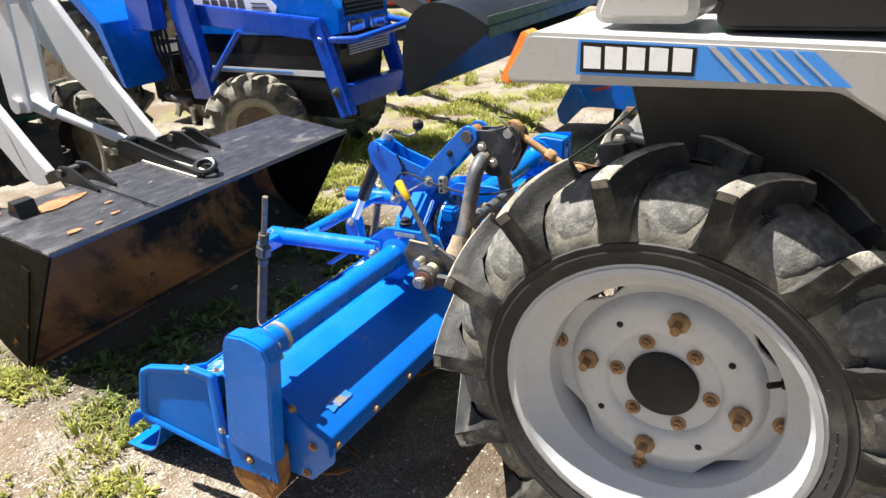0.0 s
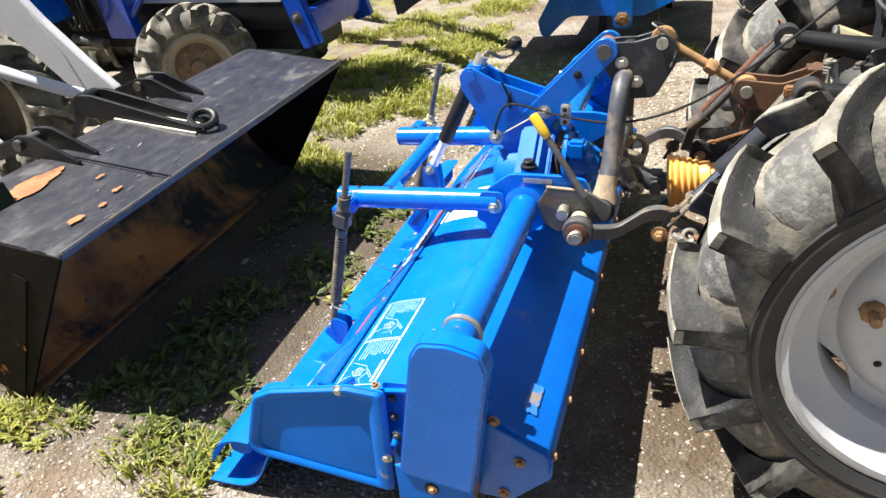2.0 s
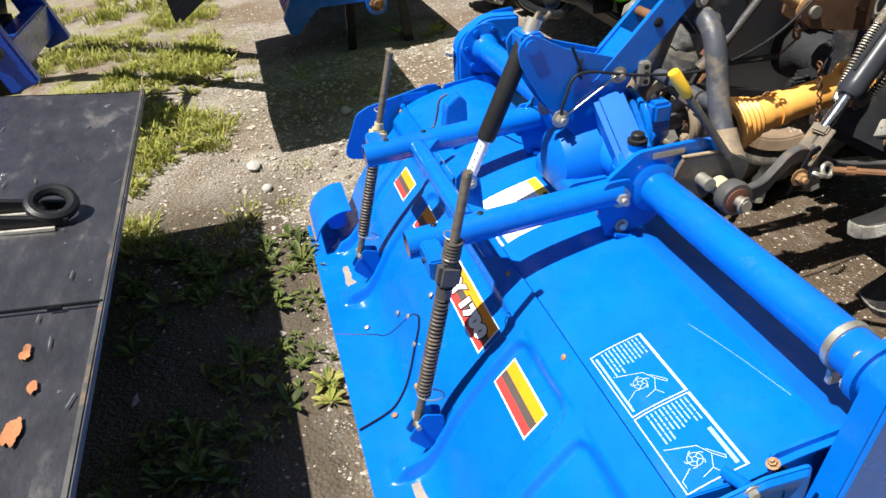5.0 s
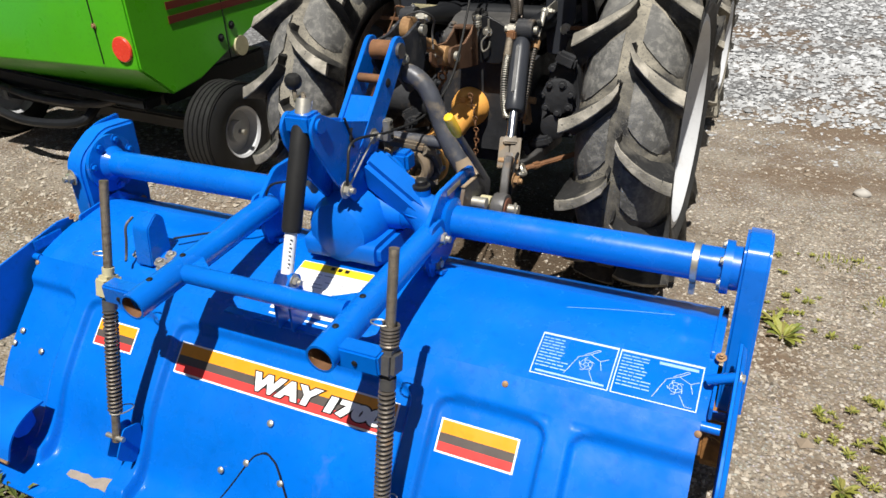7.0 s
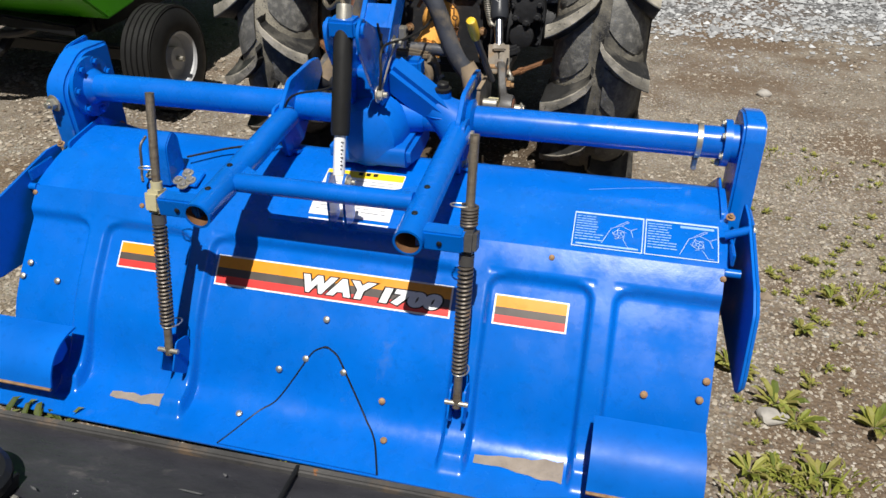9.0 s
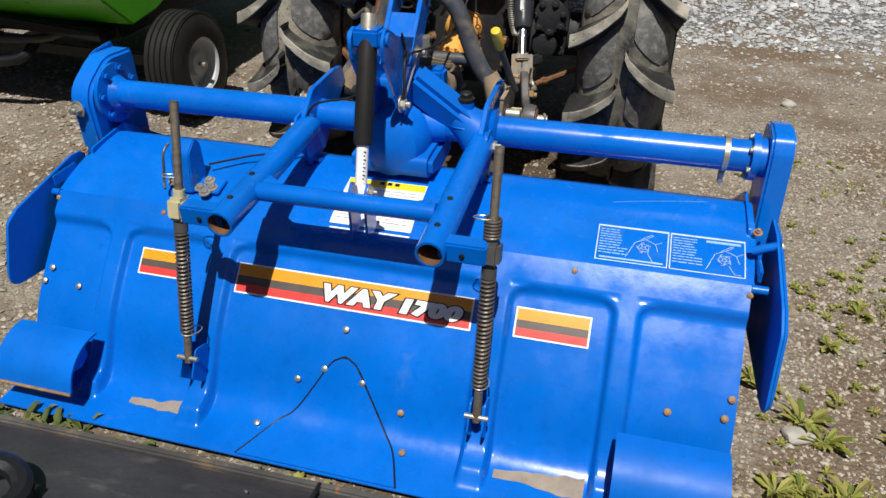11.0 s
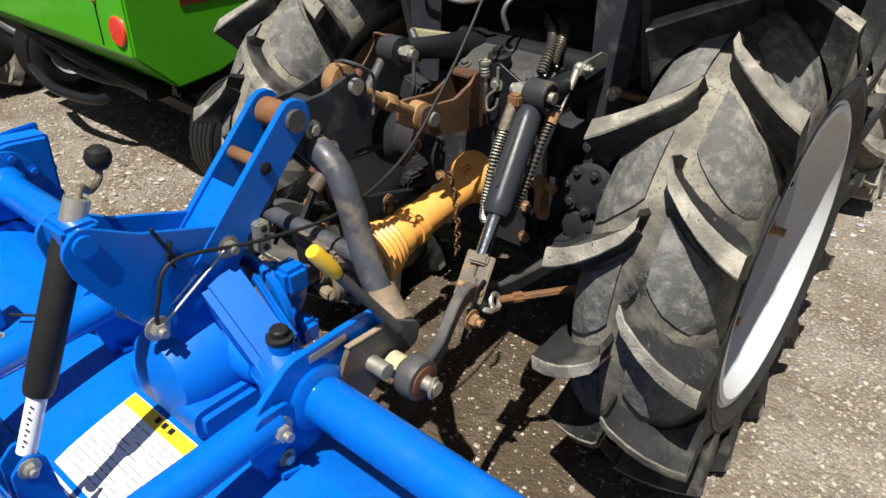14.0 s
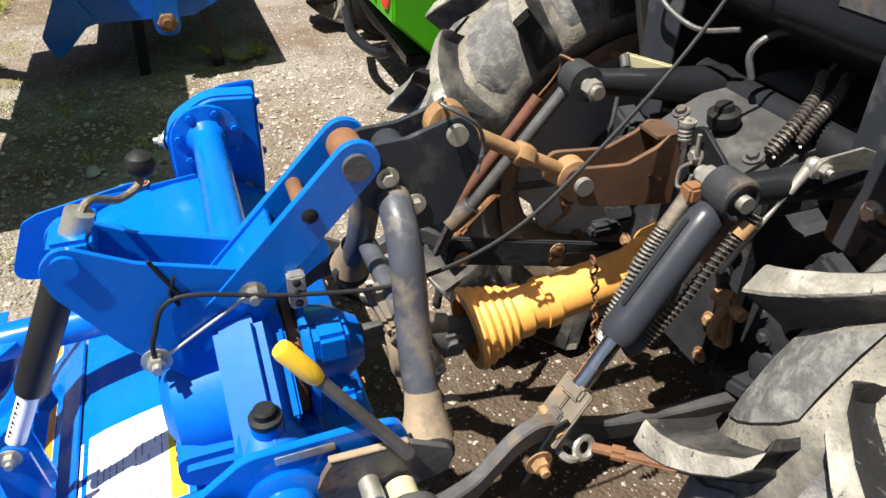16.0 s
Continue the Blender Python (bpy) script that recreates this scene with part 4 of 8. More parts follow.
# main tube, its flanges and clamp
Y0, Z0 = 0.06, 0.565
b = B().cyl((-0.875, Y0, Z0), (0.868, Y0, Z0), 0.0385, n=36)
tube = part("main_tube", b, BLUE, T)
part("hose_clamp", B().lathe([(0.0395, 0), (0.0425, 0.001), (0.0425, 0.013), (0.0395, 0.014)], (0.795, Y0, Z0), (1, 0, 0), 36).box((0.802, Y0 - 0.01, Z0 - 0.055), (0.012, 0.02, 0.03), None, 0.002), ZINC, tube, "shiny steel band clamp")
b = B().cyl((0.856, Y0, Z0), (0.872, Y0, Z0), 0.056, n=30).cyl((0.872, Y0, Z0), (0.892, Y0, Z0), 0.046, n=30)
part("flange", b, BLUE, tube)
for k in range(6):
    a = k * math.pi / 3 + 0.3
    bolt(tube, (0.856, Y0 + 0.047 * math.cos(a), Z0 + 0.047 * math.sin(a)), (-1, 0, 0), 0.007, ZINC)
b = B().lathe([(0.0385, -0.02), (0.05, 0.0), (0.085, 0.004), (0.085, 0.016), (0.05, 0.02)], (-0.862, Y0, Z0), (-1, 0, 0), 36)
part("flange", b, BLUE, tube)
for k in range(7):
    a = k * 2 * math.pi / 7 + 0.3
    bolt(tube, (-0.864, Y0 + 0.070 * math.cos(a), Z0 + 0.070 * math.sin(a)), (1, 0, 0), 0.009, BLUE)

# drive case at one end, bearing cover at the other
poly = fillet([(-0.045, 0.06), (0.14, 0.06), (0.185, 0.42), (0.192, 0.655), (0.075, 0.664), (-0.035, 0.60)], [0.05, 0.05, 0.03, 0.012, 0.10, 0.09], 7)
case = part("drive_case", B().prism(poly, "x", -0.955, -0.885, 0.012, 3), BLUE_SCUFF, T)
part("cover_plate", B().prism(fillet([(-0.02, 0.46), (0.19, 0.46), (0.198, 0.668), (0.08, 0.662)], [0.03, 0.01, 0.01, 0.09], 6), "x", -0.965, -0.955, 0.003), BLUE, case)
b = B().cyl((-0.92, -0.01, 0.552), (-0.92, -0.04, 0.550), 0.014, n=14)
part("drain_boss", b, BLUE, case)
bolt(case, (-0.925, -0.040, 0.550), (-0.25, -1, 0), 0.015, ZINC, "nut", "nut")
for y, z in ((0.19, 0.62), (0.19, 0.55), (0.19, 0.48)):
    bolt(case, (-0.93, y + 0.004, z), (0, 1, 0), 0.008, BLUE)
poly = fillet([(-0.057, 0.280), (0.103, 0.258), (0.152, 0.585), (0.138, 0.628), (0.080, 0.642), (0.020, 0.636), (0.0, 0.600)], [0.008, 0.008, 0.04, 0.03, 0.06, 0.03, 0.03], 6)
endcover = part("end_cover", B().prism(poly, "x", 0.890, 0.940, 0.010, 3), BLUE, T, "tall leaning blue end cover with rounded top")
part("bearing_housing", B().prism(fillet([(-0.066, 0.290), (-0.074, 0.160), (-0.050, 0.122), (0.018, 0.106), (0.062, 0.118), (0.092, 0.18), (0.104, 0.290)], [0.01, 0.02, 0.02, 0.03, 0.02, 0.03, 0.01], 4), "x", 0.872, 0.931, 0.006), BARE_RUST, endcover, "orange-brown bare bearing housing")
zig = [(-0.0665, 0.295), (0.1035, 0.275)] + [(0.1020 - 0.0042 * k, 0.205 - 0.006 * k / 40 + (0.022 if k < 16 else 0.007) * noise.noise((k * 1.1, 0.4, 0.2)) + 0.005 * noise.noise((k * 2.3, 2.4, 0.7))) for k in range(41)]
part("paint_edge", B().prism(zig, "x", 0.928, 0.9345), BLUE_SCUFF, endcover, "ragged lower edge of blue paint")
part("recess", B().cyl((0.9335, 0.012, 0.247), (0.9365, 0.012, 0.247), 0.016, n=18), INK, endcover)
bolt(endcover, (0.9365, 0.014, 0.246), (1, 0, 0), 0.007, BOLT_RUST)
# end plates and side panels
for sgn in (-1, 1):
    poly = fillet([(-0.10, 0.185), (0.165, 0.185), (0.252, 0.275), (0.256, 0.325), (0.20, 0.372), (0.05, 0.478), (-0.10, 0.462)], [0.01, 0.02, 0.02, 0.015, 0.02, 0.02, 0.01], 3)
    plate = part("end_plate", B().prism(poly, "x", sgn * 0.868 - 0.003, sgn * 0.868 + 0.003), BLUE, T)
    for y, z in ((0.137, 0.410), (0.187, 0.306), (0.150, 0.205), (-0.080, 0.425), (-0.082, 0.372), (-0.084, 0.315)):
        bolt(plate, (sgn * 0.872, y, z), (sgn, 0, 0), 0.0085 if y > 0 else 0.007, BOLT_RUST if y > 0 else LINK)
    if sgn > 0:
        px_ = 0.916
        outer = fillet([(-0.456, 0.226), (-0.085, 0.194), (-0.073, 0.482), (-0.150, 0.484), (-0.345, 0.436), (-0.396, 0.408)], [0.04, 0.010, 0.012, 0.02, 0.02, 0.035], 5)
        spots = ((-0.173, 0.470), (-0.089, 0.300))
    else:
        px_ = 0.897
        outer = fillet([(-0.482, 0.238), (-0.092, 0.192), (-0.102, 0.458), (-0.150, 0.462), (-0.372, 0.418), (-0.412, 0.398)], [0.04, 0.012, 0.012, 0.02, 0.02, 0.035], 5)
        spots = ((-0.165, 0.445), (-0.105, 0.225))
    panel = part("side_panel", B().prism(outer, "x", sgn * px_ - 0.003, sgn * px_ + 0.003, 0.0008, 1), BLUE_SCUFF, T, "pressed blue side panel with raised border")
    cy, cz = -0.275, 0.33
    b = B()
    ring = [[(sgn * (px_ + 0.004 + h), cy + (y - cy) * k, cz + (z - cz) * k) for k, h in ((0.99, 0.0), (0.955, 0.007), (0.90, 0.008), (0.84, 0.0045), (0.80, 0.001))] for y, z in outer]
    b.skin(ring + [ring[0]])
    part("raised_border", b, BLUE_SCUFF, panel)
    if sgn > 0:
        part("spacer", B().cyl((0.868, -0.089, 0.300), (0.916, -0.089, 0.300), 0.010, n=12), BLUE, panel)
        part("spacer", B().cyl((0.868, -0.173, 0.450), (0.916, -0.173, 0.470), 0.010, n=12), BLUE, panel)
    for y, z in spots:
        bolt(panel, (sgn * (px_ + 0.006), y, z), (sgn, 0, 0), 0.0085, ZINC)
    # hinge hardware where cover and flap meet
    b = B().cyl((sgn * 0.872, -0.245, 0.40), (sgn * 0.905, -0.245, 0.40), 0.010, n=12).box((sgn * 0.884, -0.20, 0.432), (0.006, 0.09, 0.03), None, 0.002)
    part("hinge", b, BLUE, T)
    bolt(T, (sgn * 0.884, -0.108, 0.460), (0, -0.4, 1), 0.0065, BOLT_RUST, "nut", "nut")

# hangers that carry the rear frame
for sgn in (-1, 1):
    x = sgn * 0.232
    poly = fillet([(-0.060, 0.520), (-0.045, 0.455), (0.055, 0.468), (0.155, 0.545), (0.232, 0.600), (0.215, 0.645), (0.165, 0.652), (0.02, 0.650), (-0.045, 0.600)], [0.02, 0.02, 0.02, 0.03, 0.02, 0.02, 0.02, 0.05, 0.02], 4)
    hanger = part("hanger_plate", B().prism(poly, "x", x - 0.006, x + 0.006, 0.0015, 1), BLUE, T)
    poly = fillet([(-0.075, 0.515), (-0.03, 0.50), (0.01, 0.54), (0.005, 0.60), (-0.06, 0.60)], 0.02, 4)
    part("clevis_cheek", B().prism(poly, "x", x + sgn * 0.012, x + sgn * 0.020, 0.001, 1), BLUE, hanger)
    bolt(hanger, (x + sgn * 0.020, -0.022, 0.560), (sgn, 0, 0), 0.014, ZINC, "nut", "nut")
    bolt(hanger, (x + sgn * 0.006, -0.008, 0.482), (sgn, 0, 0), 0.010, ZINC)
    part("stay_strip", B().bar((x, -0.03, 0.470), (x, 0.02, 0.452), 0.05, 0.008), BLUE, hanger)
    if sgn > 0:
        part("number_plate", B().prism(fillet([(0.055, 0.628), (0.130, 0.628), (0.130, 0.641), (0.055, 0.641)], 0.002, 2), "x", x + 0.0062, x + 0.0075), ZINC, hanger, "small engraved metal plate")
    b = B().lathe([(0.0385, -0.02), (0.05, -0.006), (0.055, 0.006), (0.0385, 0.014)], (x + sgn * 0.012, Y0, Z0), (sgn, 0, 0), 30)
    part("weld_collar", b, BLUE, hanger)
    # frame arm: an open pipe
    p0, p1 = Vector((sgn * 0.230, -0.015, 0.566)), Vector((sgn * 0.230, -0.487, 0.541))
    d = (p1 - p0).normalized()
    L_arm = (p1 - p0).length
    arm = part("frame_arm", B().lathe([(0.0305, 0), (0.0305, L_arm), (0.0255, L_arm), (0.0255, L_arm - 0.09), (0.0, L_arm - 0.09)], p0, d, 28), BLUE, T)
    part("rusty_bore", B().lathe([(0.0250, 0.0), (0.0250, 0.085), (0.001, 0.085)], p1 - d * 0.0005, -d, 24, False), IRON_RUST, arm, "rusty inside of the open pipe end")
    for s in (0.06, 0.16):
        bolt(arm, p1 - d * s + Vector((0, 0, 0.030)), (0, 0, 1), 0.007, INK, "rivet", "hole")
    part("gusset", B().prism([(sgn * 0.140, -0.342), (sgn * 0.205, -0.342), (sgn * 0.205, -0.295)], "z", 0.560, 0.565), BLUE, arm)
    # stub, pivot block, rod and springs
    stub = part("rod_stub", B().box((sgn * 0.289, -0.446, 0.537), (0.098, 0.040, 0.044), None, 0.004), BLUE, T)
    bolt(stub, (sgn * 0.29, -0.467, 0.535), (0, -1, 0), 0.006, INK, "rivet", "hole")
    top, low = (Vector((0.342, -0.380, 0.737)), Vector((0.339, -0.530, 0.150))) if sgn > 0 else (Vector((-0.359, -0.368, 0.757)), Vector((-0.366, -0.529, 0.160)))
    ax = (top - low).normalized()
    at_z = lambda z: low + ax * ((z - low.z) / ax.z)
    rod = part("hanger_rod", B().cyl(low, top, 0.0095, n=14), ROD, T, "worn threaded steel rod")
    rot = ax.to_track_quat("Z", "Y").to_matrix()
    part("pivot_block", B().box(at_z(0.530), (0.042, 0.046, 0.052), rot, 0.008, 2).cyl(at_z(0.545), at_z(0.572), 0.013, n=16), CREAM if sgn < 0 else LINK, rod, "worn steel pivot block")
    part("long_spring", B().spring(at_z(0.475), at_z(0.235), 0.0140, 0.0031, 26), SPRING, rod)
    if sgn > 0:
        part("short_spring", B().spring(at_z(0.560), at_z(0.600), 0.0158, 0.0032, 6), SPRING, rod)
    part("washer", B().cyl(at_z(0.500), at_z(0.478), 0.016, n=16), LINK, rod)
    r_pts = [at_z(0.232) + rot @ Vector((0.018 * math.cos(a), 0.03 * math.sin(a) - 0.018, 0)) for a in np.linspace(0, 6.0, 14)]
    part("ring_clip", B().pipe(r_pts, 0.0018, 6), ZINC, rod)
    r_pts = [at_z(0.598) + rot @ Vector((0.02 + 0.02 * math.cos(a), 0.014 * math.sin(a), 0)) for a in np.linspace(-2.6, 2.6, 12)]
    part("ring_clip", B().pipe(r_pts, 0.0016, 6), ZINC, rod)
    s = FLAP.s_of_y(-0.50)
    foot = part("rod_foot", B().prism(fillet([(-0.555, 0.13), (-0.515, 0.19), (-0.470, 0.175), (-0.480, 0.110), (-0.515, 0.085)], 0.012, 3), "x", low.x - 0.018, low.x - 0.014).prism(fillet([(-0.555, 0.13), (-0.515, 0.19), (-0.470, 0.175), (-0.480, 0.110), (-0.515, 0.085)], 0.012, 3), "x", low.x + 0.014, low.x + 0.018), BLUE, T)
    part("pin", B().cyl(low + Vector((-0.026, 0, 0.012)), low + Vector((0.026, 0, 0.012)), 0.006, n=12), ZINC, foot)
part("cross_tube", B().cyl((-0.205, -0.350, 0.551), (0.205, -0.350, 0.553), 0.0215, n=24), BLUE, T)

# mast
for sgn in (-1, 1):
    x = 0.037 * sgn
    poly = fillet([(-0.168, 0.842), (-0.140, 0.872), (-0.06, 0.828), (0.105, 0.775), (0.112, 0.745), (0.045, 0.640), (-0.005, 0.588), (-0.050, 0.640), (-0.100, 0.700), (-0.160, 0.800)], [0.03, 0.03, 0.04, 0.02, 0.015, 0.02, 0.015, 0.03, 0.05, 0.03], 5)
    mp_ = part("mast_plate", B().prism(poly, "x", x - 0.004, x + 0.004, 0.001, 1), BLUE, T)
    bolt(mp_, (x + sgn * 0.004, 0.072, 0.748), (sgn, 0, 0), 0.012, ZINC, "nut", "nut")
    bolt(mp_, (x + sgn * 0.004, -0.068, 0.668), (sgn, 0, 0), 0.013, ZINC, "nut", "nut")
    part("pin_end", B().cyl((x, -0.136, 0.842), (x + sgn * 0.010, -0.136, 0.842), 0.016, n=18), BLUE, mp_)
    d0, d1 = Vector((0, 0.028, 0.712)), Vector((0, 0.228, 0.915))
    dd = (d1 - d0).normalized()
    nn = Vector((0, -dd.z, dd.y))
    poly = [tuple((d0 + nn * 0.034)[1:]), tuple((d0 - nn * 0.034)[1:])] + [tuple((d1 + nn * 0.032 * math.sin(a) + dd * 0.032 * math.cos(a))[1:]) for a in np.linspace(-math.pi / 2, math.pi / 2, 10)]
    barp = part("mast_bar", B().prism(poly, "x", x - 0.006, x + 0.006, 0.0015, 1), BLUE, T)
    part("pin_head", B().cyl((x, 0.226, 0.913), (x + sgn * 0.014, 0.226, 0.913), 0.019, n=20), LINK, barp)
    bolt(barp, (x + sgn * 0.0035, 0.160, 0.852), (sgn, 0, 0), 0.012, INK, "rivet", "hole")
rm = Matrix.Rotation(math.atan2(0.203, 0.2), 3, "X")
part("mast_web", B().box((0, 0.070, 0.788), (0.07, 0.118, 0.006), rm), BLUE, T)
part("mast_web", B().box((0, 0.098, 0.745), (0.07, 0.10, 0.006), rm), BLUE, T)
part("spacer", B().cyl((-0.034, 0.153, 0.862), (0.034, 0.153, 0.862), 0.011, n=16), IRON_RUST, T)
part("top_bush", B().cyl((-0.028, 0.226, 0.913), (0.028, 0.226, 0.913), 0.024, n=20), IRON_RUST, T)

# gearbox
gear = part("gearbox", B().prism(fillet([(-0.015, 0.50), (0.105, 0.46), (0.118, 0.60), (0.100, 0.700), (0.0, 0.705), (-0.018, 0.60)], [0.02, 0.03, 0.02, 0.02, 0.02, 0.02], 4), "x", -0.052, 0.040, 0.008, 2), BLUE_SCUFF, T, "scuffed blue cast gearbox")
part("side_brace", B().bar((0.028, 0.050, 0.690), (0.195, 0.052, 0.567), 0.080, 0.070, 0.013, (0, 0.94, 0.34)), BLUE_SCUFF, gear, "slanted flat-faced blue brace with rounded edges")
part("brace_foot", B().lathe([(0.040, 0), (0.046, 0.03), (0.060, 0.065)], (0.150, 0.052, 0.600), (0.80, 0.01, -0.60), 26, False), BLUE_SCUFF, gear)
part("cast_rib", B().bar((0.06, 0.098, 0.690), (0.15, 0.098, 0.605), 0.016, 0.012, 0.004, (0, 1, 0)), BLUE, gear)
part("bevel_housing", B().lathe([(0.0, 0), (0.045, 0.004), (0.075, 0.02), (0.088, 0.05), (0.092, 0.11)], (0.0, -0.085, 0.545), (0, 1, 0), 28), BLUE_SCUFF, gear)
part("belly", B().prism(fillet([(-0.075, 0.478), (0.02, 0.452), (0.135, 0.462), (0.135, 0.53), (-0.075, 0.53)], 0.02, 4), "x", -0.10, 0.115, 0.012, 2), BLUE_SCUFF, gear)
part("joint_ring", B().lathe([(0.085, 0), (0.090, 0.004), (0.090, 0.016), (0.085, 0.02)], (0.0, 0.105, 0.585), (0, 1, 0), 30), IRON_RUST, gear, "rusty bare joint ring")
part("front_flange", B().lathe([(0.098, 0), (0.102, 0.003), (0.102, 0.013), (0.070, 0.017), (0.062, 0.055), (0.050, 0.075), (0.036, 0.095)], (0.0, 0.125, 0.588), (0, 1, 0), 32), BLUE, gear)
for k in range(8):
    a = k * math.pi / 4 + 0.2
    bolt(gear, (0.092 * math.cos(a), 0.136, 0.588 + 0.092 * math.sin(a)), (0, 1, 0), 0.009, BLUE)
part("front_boss", B().box((0.065, 0.165, 0.655), (0.05, 0.05, 0.05), None, 0.008), BLUE, gear)
part("front_boss", B().box((0.07, 0.175, 0.54), (0.05, 0.05, 0.05), None, 0.010), BLUE, gear)
part("valve_block", B().box((0.045, 0.130, 0.745), (0.03, 0.024, 0.055), None, 0.003), ZINC, gear, "small galvanised block with three holes")
for z in (0.728, 0.745, 0.762):
    bolt(gear, (0.060, 0.130, z), (1, 0, 0), 0.006, INK, "rivet", "hole")
part("input_shaft", B().cyl((0, 0.20, 0.588), (0, 0.285, 0.588), 0.020, n=18), LINK, gear)
part("filler_neck", B().cyl((0.172, 0.055, 0.565), (0.172, 0.055, 0.640), 0.0215, n=22).lathe([(0.05, 0), (0.028, 0.018)], (0.172, 0.055, 0.585), (0, 0, 1), 22), BLUE, gear)
part("filler_cap", B().lathe([(0.021, 0), (0.022, 0.002), (0.022, 0.010), (0.015, 0.012), (0.015, 0.022), (0.012, 0.025)], (0.172, 0.055, 0.638), (0, 0, 1), 20), SOFT_RUBBER, gear, "black rubber breather cap")
for sgn in (-1, 1):
    part("side_neck", B().cyl((sgn * 0.05, Y0, 0.565), (sgn * 0.125, Y0, Z0), 0.055, 0.040, 28), BLUE_SCUFF, gear)

# depth crank
c0, c1 = Vector((-0.006, -0.122, 0.862)), Vector((0.010, -0.278, 0.556))
cd = (c1 - c0).normalized()
part("clamp_lug", B().box((-0.004, -0.128, 0.845), (0.066, 0.052, 0.040), None, 0.006), BLUE, T)
crank = part("depth_cylinder", B().lathe([(0.021, 0), (0.0215, 0.01), (0.0215, 0.225), (0.019, 0.235)], c0 + cd * 0.02, cd, 26), SOFT_RUBBER, T, "black depth-adjusting cylinder")
part("cap", B().cyl(c0 + cd * 0.03, c0 - cd * 0.028, 0.0175, n=22), ZINC, crank)
part("ruler", B().cyl(c0 + cd * 0.23, c1, 0.0135, n=18), WHITE, crank, "white graduated inner tube")
b = B()
for k in range(8):
    p = c0 + cd * (0.262 + 0.0085 * k)
    b.box(p + Vector((0.004, -0.0130, -0.002)), (0.013 if k % 2 else 0.017, 0.002, 0.0024), None)
part("scale_marks", b, INK, crank)
cpts = smooth_path([c0 - cd * 0.02, c0 - cd * 0.035 + Vector((-0.012, 0.010, 0)), c0 + Vector((-0.050, 0.050, 0.006)), c0 + Vector((-0.072, 0.075, 0.008)), c0 + Vector((-0.080, 0.084, 0.024))], 5)
part("crank_arm", B().pipe(cpts, 0.0055, 10), ROD, crank)
part("crank_knob", B().lathe([(0.004, 0), (0.012, 0.003), (0.018, 0.011), (0.020, 0.021), (0.017, 0.031), (0.009, 0.037), (0.002, 0.038)], c0 + Vector((-0.080, 0.084, 0.018)), (0, 0.1, 1), 22), SOFT_RUBBER, crank, "black ball knob")
bk = part("crank_bracket", B().prism(fillet([(-0.255, 0.44), (-0.315, 0.425), (-0.310, 0.545), (-0.285, 0.568), (-0.262, 0.55)], 0.012, 3), "x", -0.012, -0.006).prism(fillet([(-0.255, 0.44), (-0.315, 0.425), (-0.310, 0.545), (-0.285, 0.568), (-0.262, 0.55)], 0.012, 3), "x", 0.026, 0.032), BLUE, T)
bolt(bk, (0.032, -0.286, 0.546), (1, 0, 0), 0.010, ZINC, "nut", "nut")
part("cross_strip", B().box((0.0, -0.295, 0.432), (0.34, 0.022, 0.006), None, 0.001), BLUE, T)

# bracket with bolts and a hook on the cover
sb = COVER.s_of_y(-0.165)
p = COVER.at(sb, -0.50)
br = part("latch_bracket", B().prism(fillet([(-0.205, 0.425), (-0.130, 0.445), (-0.130, 0.535), (-0.150, 0.560), (-0.190, 0.530)], [0.004, 0.004, 0.02, 0.02, 0.03], 4), "x", -0.545, -0.490, 0.004, 2), BLUE, T)
part("foot", B().box((-0.487, -0.172, 0.436), (0.13, 0.055, 0.008), Matrix.Rotation(radians(12), 3, "X"), 0.002), BLUE, br)
for x, y in ((-0.465, -0.16), (-0.445, -0.185), (-0.475, -0.19), (-0.56, -0.18), (-0.455, -0.205)):
    bolt(br, (x, y, 0.441 + 0.22 * (y + 0.17)), (0, -0.2, 1), 0.010, ZINC)
part("hook", B().pipe(smooth_path([(-0.555, -0.170, 0.545), (-0.558, -0.195, 0.53), (-0.560, -0.205, 0.49), (-0.562, -0.215, 0.455), (-0.553, -0.228, 0.445)], 4), 0.0035, 8), LINK, br)
wire = smooth_path([(-0.485, -0.12, 0.47), (-0.40, -0.07, 0.478), (-0.30, -0.05, 0.50), (-0.245, -0.03, 0.56), (-0.20, -0.035, 0.63), (-0.10, -0.04, 0.66), (-0.045, -0.05, 0.70)], 6)
part("cable", B().pipe(wire, 0.003, 7), SOFT_RUBBER, T, "thin black cable")
part("cable_tie", B().pipe([(0.044, -0.02, 0.80), (0.044, -0.030, 0.775), (0.046, -0.022, 0.755)], 0.0028, 6).cyl((0.044, -0.045, 0.83), (0.044, -0.02, 0.772), 0.003, n=6), SOFT_RUBBER, T)
part("stay_wire", B().cyl((0.047, -0.062, 0.672), (0.047, 0.070, 0.752), 0.0025, n=7), ZINC, T)

# rotor with curved blades
rotor = part("rotor_shaft", B().cyl((-0.87, 0.02, 0.17), (0.87, 0.02, 0.17), 0.040, n=18), IRON_RUST, T)
for k in range(26):
    x = -0.82 + 0.066 * k
    a = k * 2.3
    pts = [Vector((x + 0.045 * (1 if k % 2 else -1) * max(0, t - 0.55) * 2, 0.02 + (0.03 + 0.125 * t) * math.cos(a + 0.9 * t * t), 0.17 + (0.03 + 0.125 * t) * math.sin(a + 0.9 * t * t))) for t in np.linspace(0, 1, 7)]
    rows = [[p + Vector((0, -0.016 * math.sin(a), 0.016 * math.cos(a))), p - Vector((0, -0.016 * math.sin(a), 0.016 * math.cos(a)))] for p in pts]
    part("blade", B().skin(rows, 0.007), IRON_RUST, rotor)


